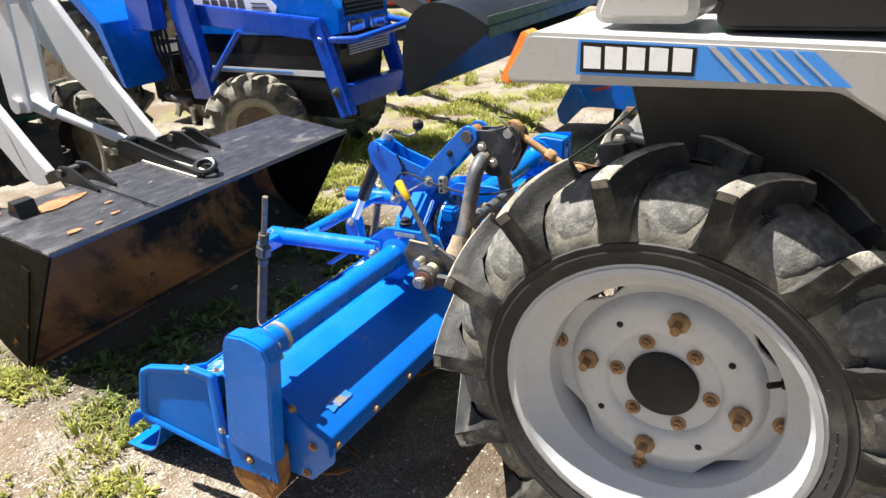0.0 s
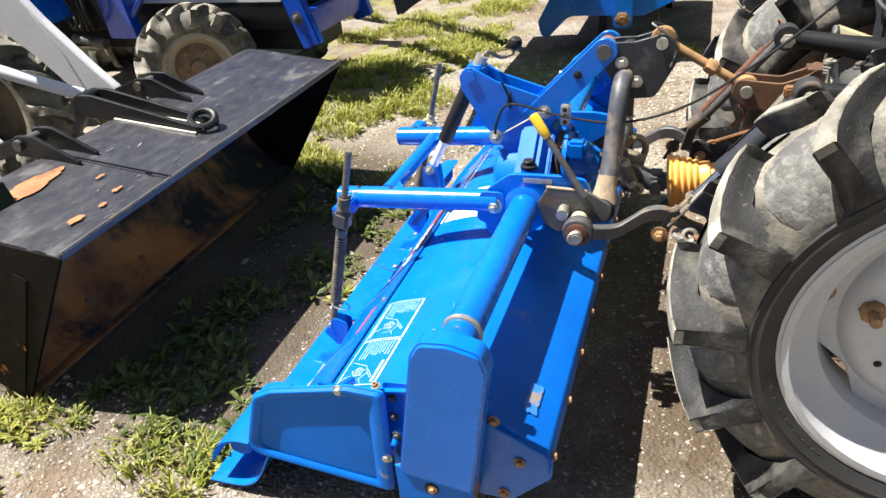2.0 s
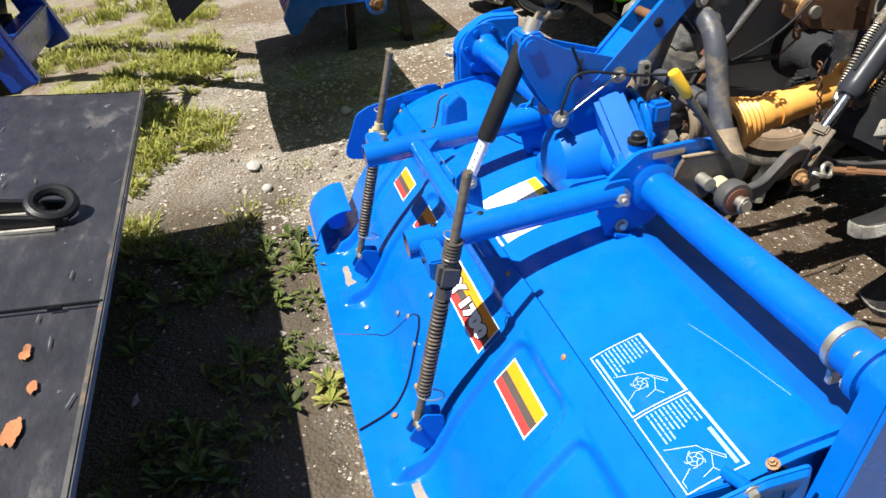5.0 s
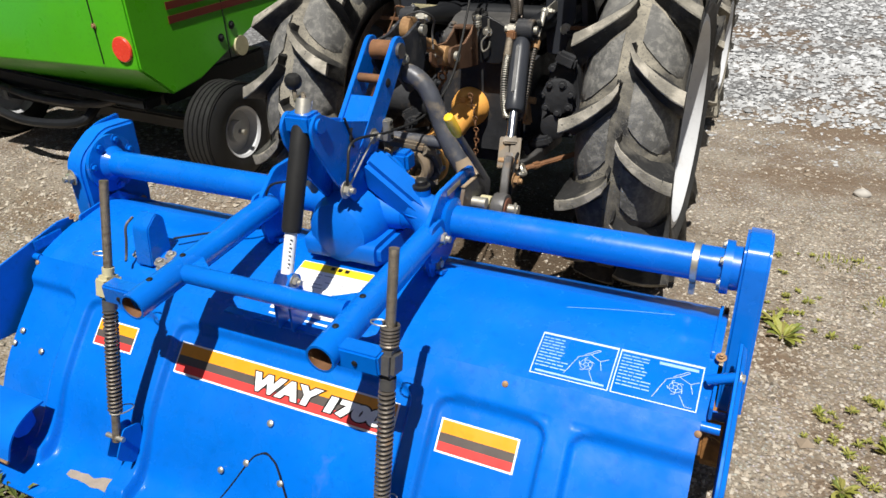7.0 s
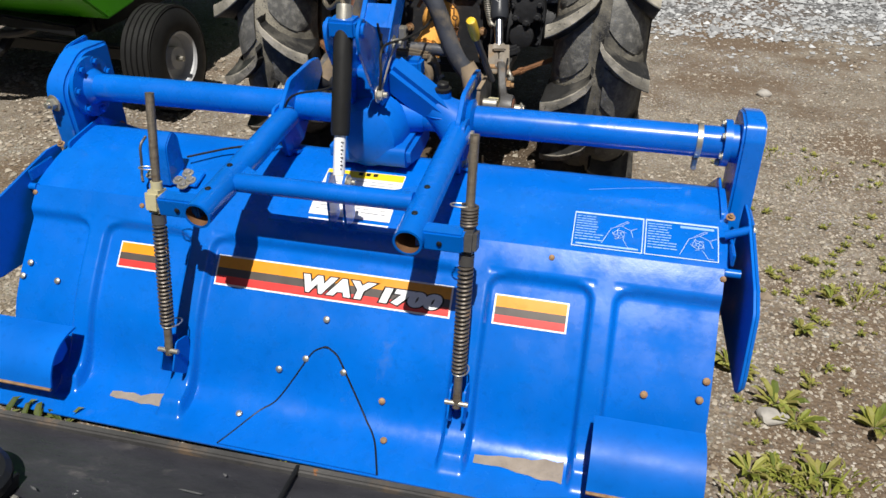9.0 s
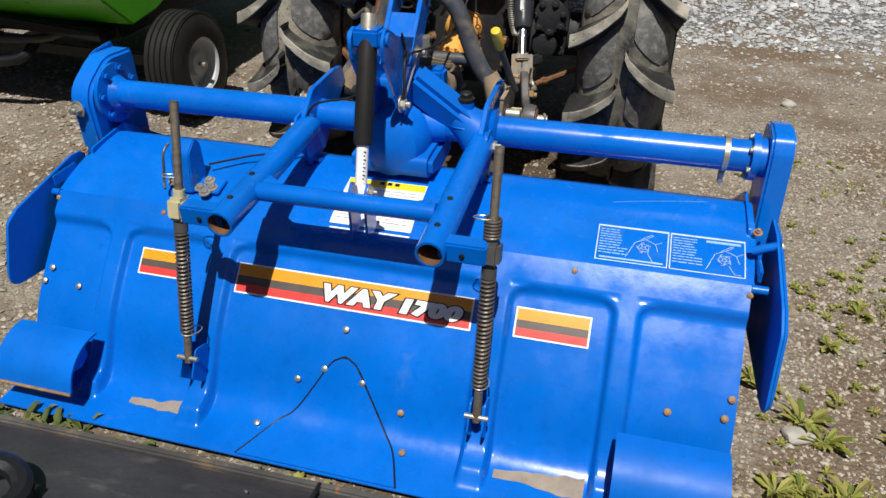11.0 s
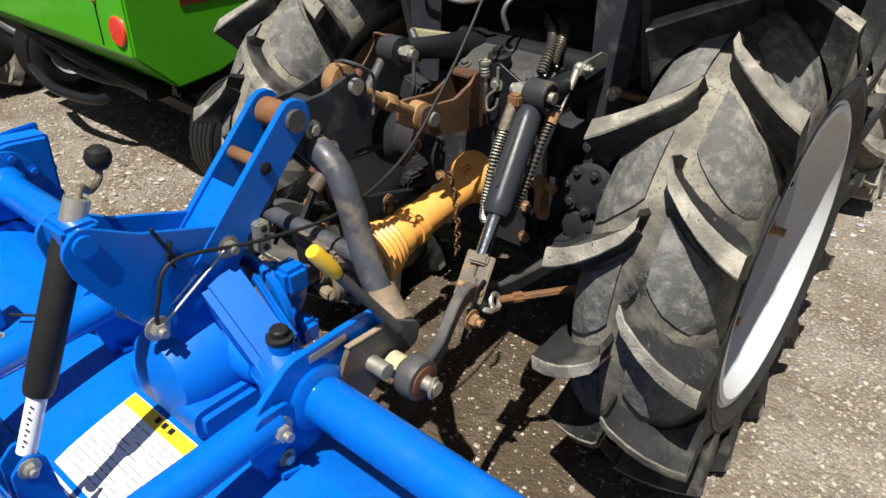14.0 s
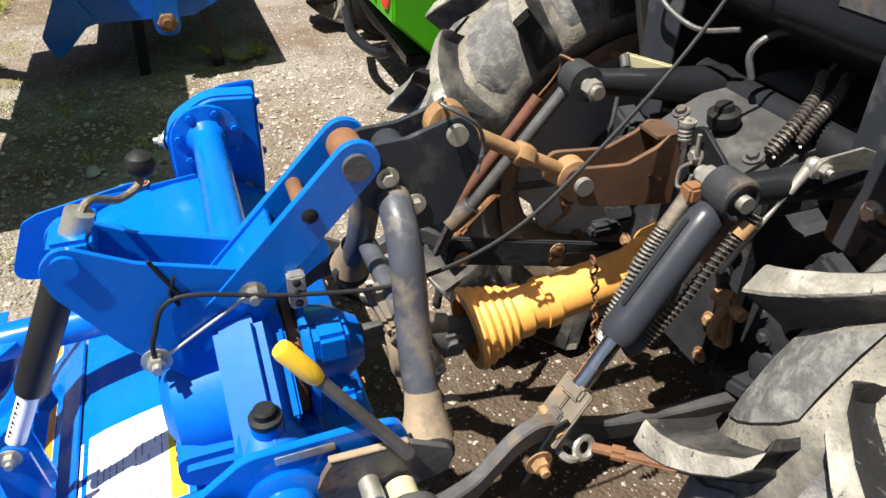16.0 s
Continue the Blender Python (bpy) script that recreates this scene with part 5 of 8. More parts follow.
# ---- wheels ----
def tyre_wheel(name, parent, R, W, rim_r, lugs, depth, sweep, c, phase=0.0, lug_w=0.05, label="", carcass=None, shift=0.5, pads=False):
    """A field tyre round the x axis: a smooth carcass, and raised, swept bars as pieces of their own."""
    c = Vector(c)
    Rt = R - depth
    h = W / 2
    prof = [(rim_r - 0.012, -h * 0.60), (rim_r + 0.012, -h * 0.74), (rim_r + 0.05, -h * 0.88), (rim_r + (Rt - rim_r) * 0.34, -h * 0.92), (Rt - 0.17 * R, -h * 0.86), (Rt - 0.075 * R, -h * 0.70), (Rt - 0.015 * R, -h * 0.40), (Rt, 0)]
    prof = prof + [(r, -x) for r, x in prof[-2::-1]]
    tyre = part(name, B().lathe(prof, c, (1, 0, 0), 56, False), carcass or RUBBER, parent, label, 50)
    for side in (-1, 1):
        key = ("lug", R, W, depth, side)
        if key not in SHARED:
            b = B()

            def P(x, r, a):
                return Vector((x, r * math.cos(a), r * math.sin(a)))

            rows = []
            for t in (0.0, 0.05, 0.2, 0.4, 0.6, 0.8, 0.93, 1.0, 1.03):
                x = side * (-0.014 + (h * 1.03 + 0.014) * min(t, 1.0) - (0.004 if t > 1.01 else 0))
                a = sweep * (1.55 * t - 0.55 * t * t)
                top = R - 0.050 * R * t ** 2.4 - (0.016 if t > 1.01 else 0.0) - (0.012 if t == 0 else 0)
                foot = Rt - 0.012 * R - 0.045 * R * t * t - (0.15 * R * ((t - 0.62) / 0.41) ** 1.3 if t > 0.62 else 0.0)
                w = lug_w * (0.66 + 0.42 * t) / R
                wb = w * (2.5 + 0.5 * t)
                e = 0.10 * w
                m1, m2 = top * 0.55 + foot * 0.45, top * 0.22 + foot * 0.78
                half = [(foot, wb * 0.36), (m2, w * 0.72), (m1, w * 0.57), (top - 0.003, w * 0.5), (top, w * 0.5 - e)]
                xs = [side * min(abs(x), q * h) for q in (0.93, 0.97, 1.0, 1.03, 1.03)]
                rows.append([P(u, r, a - d) for u, (r, d) in zip(xs, half)] + [P(u, r, a + d) for u, (r, d) in zip(xs[::-1], half[::-1])])
            for row in (rows[0][::-1], rows[-1]):
                b.bm.faces.new([b.bm.verts.new(p) for p in row])
            b.skin(rows)
            bmesh.ops.remove_doubles(b.bm, verts=b.bm.verts, dist=0.0003)
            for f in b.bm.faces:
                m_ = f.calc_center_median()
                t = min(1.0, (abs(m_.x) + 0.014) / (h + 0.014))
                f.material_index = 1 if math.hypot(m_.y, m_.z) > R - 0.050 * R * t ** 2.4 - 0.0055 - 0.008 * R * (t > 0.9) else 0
            SHARED[key] = finish(b, "lug", 40)
            SHARED[key].materials.append(LUG if pads else RUBBER)
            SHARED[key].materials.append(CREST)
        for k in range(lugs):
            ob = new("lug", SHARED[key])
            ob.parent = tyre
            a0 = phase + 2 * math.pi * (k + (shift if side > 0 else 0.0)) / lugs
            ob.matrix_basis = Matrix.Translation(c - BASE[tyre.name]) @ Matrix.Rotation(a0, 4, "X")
        if not pads:
            continue
        # flat raised tongues of rubber between the bars
        key = ("pad", R, W, side)
        if key not in SHARED:
            b = B()
            pr, px_ = [r for r, x in prof[:8]][::-1], [-x for r, x in prof[:8]][::-1]
            rows = []
            for t in (0.16, 0.24, 0.4, 0.55, 0.68, 0.78, 0.85, 0.89):
                x = h * t
                r = float(np.interp(x, px_[:6], pr[:6]))
                am = sweep * (1.55 * t - 0.55 * t * t) + math.pi / lugs * 0.96
                half = math.pi / lugs * 0.60 * (max(0.0, 1 - ((t - 0.45) / 0.445) ** 4)) ** 0.5 + 0.002
                rows.append([Vector((side * x, (r + v) * math.cos(am + half * u), (r + v) * math.sin(am + half * u))) for u, v in ((-1, -0.004), (-0.93, 0.0055), (-0.4, 0.008), (0.4, 0.008), (0.93, 0.0055), (1, -0.004))])
            b.skin(rows)
            SHARED[key] = finish(b, "tread_pad", 40)
            SHARED[key].materials.append(PAD)
        for k in range(lugs):
            ob = new("tread_pad", SHARED[key])
            ob.parent = tyre
            ob.matrix_basis = Matrix.Translation(c - BASE[tyre.name]) @ Matrix.Rotation(phase + 2 * math.pi * (k + (shift if side > 0 else 0.0)) / lugs, 4, "X")
    return tyre


def rim_lathe(rr, lip, c, n=48, deep=-0.12):
    """A dished wheel rim; lip: the outer edge's place along x."""
    s = 1 if lip > 0 else -1
    L = abs(lip)
    prof = [(rr + 0.012, L - 0.008), (rr + 0.010, L), (rr - 0.004, L + 0.001), (rr - 0.012, L - 0.012), (rr - 0.022, L - 0.035), (rr - 0.060, L - 0.075), (rr - 0.066, 0.0), (rr - 0.060, deep * 0.5), (rr - 0.02, deep), (rr + 0.012, deep - 0.01)]
    back = [(r + 0.008, x - 0.004) for r, x in prof[::-1]]
    return B().lathe(prof + back, c, (s, 0, 0), n, False, True)


tractor = thing("tractor", (0, 1.5, 0), "grey compact tractor with cab and large lugged rear tyres", "tractor")
TR = tractor
HUB_Y, HUB_Z = 0.985, 0.542
for sgn in (-1, 1):
    c = Vector((sgn * 0.533, HUB_Y, HUB_Z))
    tyre = tyre_wheel("rear_tyre", TR, 0.553, 0.306, 0.322, 14, 0.046, radians(13.3), c, radians(126.6), 0.039, "dusty lugged rear tractor tyre", None, 0.583, True)
    part("sidewall_ring", B().lathe([(0.330, 0.122), (0.345, 0.1345), (0.365, 0.1405), (0.369, 0.1435), (0.374, 0.1415), (0.383, 0.1415), (0.387, 0.1435), (0.394, 0.133)], c, (sgn, 0, 0), 56, False), SIDEWALL, tyre)
    for a0, n in ((2.2, 6), (0.75, 5), (0.15, 5), (4.0, 8)):
        for k in range(n):
            a = a0 - 0.085 * k
            p = c + Vector((sgn * 0.1345, 0.355 * math.cos(a), 0.355 * math.sin(a)))
            part("raised_marking", B().box(p, (0.006, 0.013, 0.022), Matrix.Rotation(a, 3, "X"), 0.0015, 1), SIDEWALL, tyre)
    rim = part("rim", rim_lathe(0.320, sgn * 0.133, c), RIM if sgn > 0 else MUDDY, tyre, "light grey steel rim" if sgn > 0 else "mud-caked steel rim")
    x = c.x + sgn * 0.004
    pts = []
    for k, a in enumerate((170, 260, 350, 440)):
        for da, rr in ((-45, 0.226), (-36, 0.238), (-25, 0.268), (0, 0.272), (25, 0.268), (36, 0.238)):
            pts.append((HUB_Y + rr * math.cos(radians(a + da)), HUB_Z + rr * math.sin(radians(a + da))))
    disc = part("wheel_disc", B().prism(fillet(pts, 0.02, 3), "x", x - 0.006, x + 0.006, 0.002, 1), RIM, rim)
    o = Vector((x, HUB_Y, HUB_Z))
    part("dish", B().lathe([(0.222, 0.004), (0.212, 0.020), (0.198, 0.030), (0.186, 0.032), (0.146, 0.032), (0.134, 0.028), (0.126, 0.021), (0.0, 0.021)], o, (sgn, 0, 0), 48, False), RIM, disc)
    part("hub_cap", B().lathe([(0.080, 0.020), (0.080, 0.030), (0.074, 0.034), (0.0, 0.035)], o, (sgn, 0, 0), 36, False), SOFT_RUBBER, disc, "black hub cap")
    for a in (81, 171, 261, 351):
        p = o + Vector((sgn * 0.031, 0.172 * math.cos(radians(a)), 0.172 * math.sin(radians(a))))
        part("wheel_stud", B().lathe([(0.024, 0), (0.024, 0.012), (0.020, 0.016)], p, (sgn, 0, 0), 8).cyl(p, p + Vector((sgn * 0.046, 0, 0)), 0.011, n=12), BOLT_RUST, disc, "large rusty wheel stud with nut")
    for k in range(6):
        a = radians(53 + 60 * k)
        bolt(disc, o + Vector((sgn * 0.021, 0.106 * math.cos(a), 0.106 * math.sin(a))), (sgn, 0, 0), 0.0115, BOLT_RUST, "nut", "nut")
    for a in (170, 350, 80, 260):
        bolt(disc, o + Vector((sgn * 0.006, 0.256 * math.cos(radians(a)), 0.256 * math.sin(radians(a)))), (sgn, 0, 0), 0.013, BOLT_RUST, "nut", "nut")
        bolt(disc, o + Vector((-sgn * 0.006, 0.256 * math.cos(radians(a)), 0.256 * math.sin(radians(a)))), (-sgn, 0, 0), 0.013, BOLT_RUST, "nut", "nut")
    for a in (127, 216, 33, 303):
        bolt(disc, o + Vector((sgn * 0.0315, 0.168 * math.cos(radians(a)), 0.168 * math.sin(radians(a)))), (sgn, 0, 0), 0.008, INK, "rivet", "hole")
    part("valve", B().cyl(o + Vector((sgn * 0.02, 0.245, 0.07)), o + Vector((sgn * 0.05, 0.215, 0.075)), 0.007, n=8).box(o + Vector((sgn * 0.02, 0.25, 0.07)), (0.03, 0.03, 0.016), None, 0.004), SOFT_RUBBER, rim)
    part("axle_housing", B().lathe([(0.12, 0), (0.11, 0.05), (0.075, 0.10), (0.075, 0.24), (0.10, 0.26), (0.10, 0.30)], (sgn * 0.16, HUB_Y, HUB_Z), (sgn, 0, 0), 26), CAST, TR)
    # fender and the wheel-arch wall
    poly = fillet([(0.652, 1.236), (0.672, 1.221), (1.24, 1.232), (1.34, 1.172), (1.50, 1.04), (1.575, 0.92), (1.66, 0.95), (1.60, 1.10), (1.47, 1.235), (1.30, 1.302), (0.705, 1.318)], [0.01, 0.01, 0.06, 0.10, 0.10, 0.01, 0.01, 0.1, 0.12, 0.1, 0.03], 5)
    a, bb = sorted((sgn * 0.30, sgn * 0.662))
    fen = part("fender", B().prism(poly, "x", a, bb, 0.020, 4), GREY, TR, "smooth grey fender")
    part("tail_lamp", B().prism(fillet([(0.640, 1.225), (0.662, 1.215), (0.706, 1.312), (0.690, 1.320)], 0.006, 3), "x", *sorted((sgn * 0.600, sgn * 0.655)), 0.004), AMBER, fen, "orange lamp lens on the fender's corner")
    xo = sgn * 0.6635
    dec = part("decal", B().prism([(0.808, 1.307), (0.804, 1.244), (1.256, 1.241), (1.196, 1.294)], "x", *sorted((xo, xo + sgn * 0.0012))), SKY_INK, fen, "blue decal with grey slanted stripes and plain white blocks")
    part("decal_field", B().prism([(0.813, 1.303), (0.812, 1.249), (1.016, 1.249), (1.018, 1.297)], "x", *sorted((xo, xo + sgn * 0.0018))), INK, dec)
    for k in range(5):
        y = 0.819 + 0.040 * k
        part("white_block", B().prism([(y, 1.296), (y, 1.256), (y + 0.032, 1.256), (y + 0.032, 1.294)], "x", *sorted((xo, xo + sgn * 0.0026))), WHITE, dec)
    for k in range(5):
        y = 1.035 + 0.0325 * k
        w = 0.011 - 0.0015 * k
        part("grey_stripe", B().prism([(y, 1.2990 - 0.001 * k), (y + w, 1.2985 - 0.001 * k), (y + w + 0.058, 1.2428), (y + 0.058, 1.2428)], "x", *sorted((xo, xo + sgn * 0.0026))), GREY, dec)
    poly = fillet([(0.80, 1.22), (0.812, 1.173), (0.856, 1.019), (0.900, 0.88), (0.930, 0.76), (1.02, 0.72), (1.6, 0.74), (1.62, 1.22)], [0.01, 0.02, 0.04, 0.03, 0.02, 0.05, 0.02, 0.02], 4)
    part("arch_wall", B().prism(poly, "x", *sorted((sgn * 0.315, sgn * 0.335)), 0.003, 1), ARCH, TR, "dusty dark wheel-arch liner")
    poly = fillet([(sgn * 0.212, 0.762), (sgn * 0.269, 0.760), (sgn * 0.300, 0.87), (sgn * 0.306, 1.04), (sgn * 0.204, 1.04), (sgn * 0.206, 0.90)], [0.012, 0.012, 0.03, 0.01, 0.01, 0.03], 3)
    brk = part("arch_bracket", B().prism(poly, "y", 0.884, 0.892, 0.002, 1), SLATE, TR, "dusty slate-black bracket plate under the fender")
    bolt(brk, (sgn * 0.273, 0.884, 0.839), (0, -1, 0), 0.012, ZINC)
    part("strap", B().bar((sgn * 0.288, 0.878, 0.845), (sgn * 0.375, 0.870, 0.85), 0.010, 0.016, 0.002, (0, 1, 0)), IRON_RUST, brk)

# body, cab
body = part("rear_body", B().prism(fillet([(0.88, 1.03), (1.02, 0.945), (1.75, 0.945), (1.75, 1.34), (0.92, 1.34)], [0.05, 0.06, 0.01, 0.01, 0.05], 5), "x", -0.312, 0.312, 0.015, 2), BLACK_PAINT, TR)
part("rating_plate", B().box((0.165, 0.884, 1.10), (0.10, 0.002, 0.05), None), LINK, body, "small engraved plate")
lower = part("cab_base", B().prism(fillet([(1.02, 1.315), (1.75, 1.315), (1.75, 1.42), (1.05, 1.42)], [0.03, 0.01, 0.01, 0.05], 5), "x", -0.585, 0.585, 0.02, 3), TRIM, TR)
cabin = part("cab_frame", B().bar((0.575, 1.02, 1.42), (0.55, 1.08, 2.25), 0.06, 0.07, 0.01).bar((-0.575, 1.02, 1.42), (-0.55, 1.08, 2.25), 0.06, 0.07, 0.01).bar((0.575, 1.72, 1.42), (0.55, 1.70, 2.25), 0.05, 0.06, 0.01).bar((-0.575, 1.72, 1.42), (-0.55, 1.70, 2.25), 0.05, 0.06, 0.01).bar((0.59, 1.0, 1.435), (0.59, 1.75, 1.435), 0.05, 0.045, 0.008).bar((-0.59, 1.0, 1.435), (-0.59, 1.75, 1.435), 0.05, 0.045, 0.008), TRIM, TR)
part("side_window", B().box((0.578, 1.38, 1.83), (0.006, 0.64, 0.78)), GLASS, cabin).visible_shadow = False
part("side_window", B().box((-0.578, 1.38, 1.83), (0.006, 0.64, 0.78)), GLASS, cabin).visible_shadow = False
part("rear_window", B().box((0, 1.03, 1.83), (1.06, 0.006, 0.78)), GLASS, cabin).visible_shadow = False
part("roof", B().box((0, 1.38, 2.28), (1.22, 0.85, 0.10), None, 0.04, 4), GREY, TR)
part("work_lamp", B().prism(fillet([(0.80, 1.325), (1.00, 1.325), (1.00, 1.42), (0.83, 1.40)], 0.03, 5), "x", 0.40, 0.60, 0.02, 3), GREY, TR, "rounded grey lamp housing on the fender")
part("bonnet", B().prism(fillet([(1.75, 0.80), (3.35, 0.80), (3.38, 1.10), (3.25, 1.22), (1.75, 1.32)], 0.06, 5), "x", -0.28, 0.28, 0.04, 4), GREY, TR)
part("engine", B().box((0, 2.45, 0.60), (0.36, 1.6, 0.40), None, 0.04), CAST, TR)
part("front_axle", B().box((0, 2.75, 0.42), (0.9, 0.12, 0.12), None, 0.03), CAST, TR)
for sgn in (-1, 1):
    c = Vector((sgn * 0.52, 2.75, 0.385))
    ft = tyre_wheel("front_tyre", TR, 0.39, 0.22, 0.215, 14, 0.034, radians(14), c, 0.2, 0.032)
    part("rim", rim_lathe(0.215, sgn * 0.095, c, 36, -0.08), RIM, ft)
    part("wheel_disc", B().lathe([(0.20, 0.0), (0.12, 0.03), (0.07, 0.05), (0.0, 0.05)], c, (sgn, 0, 0), 30, False), RIM, ft)
    part("step", B().box((sgn * 0.52, 1.75, 0.42), (0.22, 0.26, 0.02), None, 0.006).box((sgn * 0.40, 1.75, 0.62), (0.03, 0.24, 0.40), None, 0.006), BLACK_PAINT, TR)

# rear end
case = part("transmission", B().box((0, 1.25, 0.58), (0.34, 0.86, 0.40), None, 0.05, 3).box((0, 0.83, 0.60), (0.30, 0.06, 0.34), None, 0.02), CAST, TR, "oily black cast transmission case")
for x in (-0.13, 0.13):
    for z in (0.48, 0.56, 0.66, 0.73):
        bolt(case, (x, 0.80, z), (0, -1, 0), 0.010, BOLT_RUST if z < 0.6 else CAST)
rc = random.Random(11)
for k in range(26):
    x, z = rc.uniform(-0.30, 0.31), rc.uniform(0.42, 0.84)
    if abs(x) < 0.07:
        continue
    part("casting_boss", B().box((x, rc.uniform(0.80, 0.92), z), (rc.uniform(0.03, 0.07), rc.uniform(0.03, 0.08), rc.uniform(0.02, 0.07)), Matrix.Rotation(rc.uniform(-0.5, 0.5), 3, "Y"), 0.008, 2), CAST, case)
lift = part("lift_housing", B().prism(fillet([(0.80, 0.735), (0.79, 0.826), (0.88, 0.868), (1.02, 0.888), (1.35, 0.885), (1.35, 0.73)], [0.02, 0.03, 0.05, 0.05, 0.02, 0.02], 5), "x", -0.115, 0.125, 0.02, 3), DUSTY_CAST, TR, "dusty black hydraulic lift housing")
part("filler_cap", B().lathe([(0.024, 0), (0.026, 0.004), (0.026, 0.022), (0.016, 0.026), (0.014, 0.036)], (0.005, 0.842, 0.862), (0, -0.2, 1), 22), SOFT_RUBBER, lift, "black filler cap")
for x, y in ((0.095, 0.83), (-0.085, 0.83), (0.10, 0.90), (0.0, 0.82)):
    bolt(lift, (x, y, 0.846 + 0.4 * (y - 0.83)), (0, -0.4, 1), 0.010, LINK)
part("check_spring", B().spring((0.036, 0.745, 0.862), (0.036, 0.742, 0.890), 0.010, 0.0032, 4).cyl((0.036, 0.745, 0.85), (0.036, 0.741, 0.900), 0.006, n=10).lathe([(0.014, 0), (0.014, 0.006)], (0.036, 0.742, 0.890), (0, 0, 1), 14), ZINC, lift)
hp_ = part("hitch_plate", B().prism(fillet([(0.040, 0.755), (0.040, 0.885), (0.065, 0.898), (0.135, 0.862), (0.135, 0.790), (0.105, 0.755)], [0.006, 0.01, 0.02, 0.03, 0.02, 0.01], 4), "y", 0.748, 0.756, 0.001, 1), BLACK_PAINT, lift, "black plate with pins and a spring clip")
bolt(hp_, (0.066, 0.748, 0.850), (0, -1, 0), 0.010, ZINC)
part("split_pin", B().cyl((0.072, 0.742, 0.845), (0.074, 0.738, 0.890), 0.0035, n=7).pipe(smooth_path([(0.070, 0.738, 0.842), (0.052, 0.734, 0.822), (0.056, 0.732, 0.795), (0.074, 0.734, 0.805), (0.078, 0.736, 0.825)], 5), 0.0028, 6), ZINC, hp_)
part("lift_shaft", B().cyl((-0.190, 0.955, 0.858), (0.250, 0.955, 0.858), 0.036, n=22), BLACK_PAINT, lift)
for sgn, eye, p0 in ((1, Vector((0.208, 0.686, 0.875)), Vector((0.212, 0.955, 0.862))), (-1, Vector((-0.148, 0.662, 0.901)), Vector((-0.130, 0.950, 0.860)))):
    arm = part("lift_arm", B().pipe([p0, p0.lerp(eye, 0.5), eye], [0.040, 0.027, 0.021], 16), BLACK_PAINT, TR)
    part("eye_ring", B().cyl(eye - Vector((sgn * 0.02, 0, 0)), eye + Vector((sgn * 0.024, 0, 0)), 0.031, n=24).torus(eye + Vector((sgn * 0.024, 0, 0)), (1, 0, 0), 0.026, 0.005, 24, 8), CAST, arm)
    part("pin", B().cyl(eye - Vector((sgn * 0.060, 0, 0)), eye + Vector((sgn * 0.038, 0, 0)), 0.0115, n=14).cyl(eye - Vector((sgn * 0.050, 0, 0)), eye - Vector((sgn * 0.030, 0, 0)), 0.017, n=6), ZINC, arm)
# hoses with wire coil
for pts in ([(0.117, 0.836, 0.862), (0.105, 0.885, 0.900), (0.065, 0.955, 0.920), (0.010, 1.02, 0.922), (-0.04, 1.09, 0.915)], [(0.118, 0.880, 0.872), (0.106, 0.925, 0.905), (0.078, 0.985, 0.922), (0.035, 1.045, 0.924), (-0.01, 1.11, 0.915)]):
    hp = smooth_path([Vector(q) for q in pts], 8)
    hose = part("hose", B().pipe(hp, 0.009, 10), SOFT_RUBBER, TR, "black hydraulic hose in a wire coil")
    coil = []
    for p, q in list(zip(hp, hp[1:]))[:24]:
        u = (q - p).normalized()
        s_ = Vector((1, 0, 0))
        coil += [p.lerp(q, i / 10) + 0.0105 * (math.cos(i * 0.62832) * s_ + math.sin(i * 0.62832) * u.cross(s_)) for i in range(10)]
    part("wire_coil", B().pipe(coil, 0.0024, 5), SPRING, hose)
brake = part("brake_housing", B().lathe([(0.030, 0), (0.052, 0.006), (0.056, 0.030), (0.048, 0.040), (0.048, 0.070)], (0.275, 0.800, 0.645), (0, 1, 0), 24).lathe([(0.022, 0), (0.040, 0.004), (0.044, 0.020), (0.036, 0.06)], (0.262, 0.805, 0.545), (0, 1, 0.1), 22).prism(fillet([(0.225, 0.50), (0.325, 0.50), (0.335, 0.62), (0.318, 0.74), (0.235, 0.74), (0.228, 0.60)], 0.02, 3), "y", 0.850, 0.905, 0.006, 2), CAST, TR, "oily black bolted brake housing")
for k in range(7):
    a = 0.3 + k * 2 * math.pi / 7
    bolt(brake, (0.275 + 0.047 * math.cos(a), 0.803, 0.645 + 0.047 * math.sin(a)), (0, -1, 0), 0.009, CAST)
for x, z in ((0.240, 0.510), (0.312, 0.520), (0.320, 0.600), (0.308, 0.722), (0.246, 0.725)):
    bolt(brake, (x, 0.850, z), (0, -1, 0), 0.010, CAST)
part("rusty_shackle", B().bar((0.178, 0.770, 0.665), (0.190, 0.775, 0.560), 0.022, 0.030, 0.006).torus((0.186, 0.768, 0.61), (1, 0.3, 0), 0.026, 0.009, 16, 7).cyl((0.150, 0.775, 0.64), (0.215, 0.775, 0.64), 0.011, n=10), TOPLINK, TR, "rusty shackle on the axle casting")
part("drawbar_plate", B().bar((-0.235, 0.46, 0.545), (-0.222, 0.86, 0.448), 0.012, 0.062, 0.003), CAST, TR, "dark flat bar with rusty bolts")
for y, dz in ((0.485, -0.012), (0.70, 0.012), (0.70, -0.014)):
    bolt(TR, (-0.222, y, 0.539 - 0.243 * (y - 0.485) + dz), (1, 0, 0), 0.011, BOLT_RUST)
part("grease_tube", B().pipe(smooth_path([(-0.02, 0.90, 0.92), (-0.03, 0.895, 0.96), (-0.02, 0.92, 0.99), (0.0, 0.98, 1.0)], 5), 0.006, 8), LINK, TR)
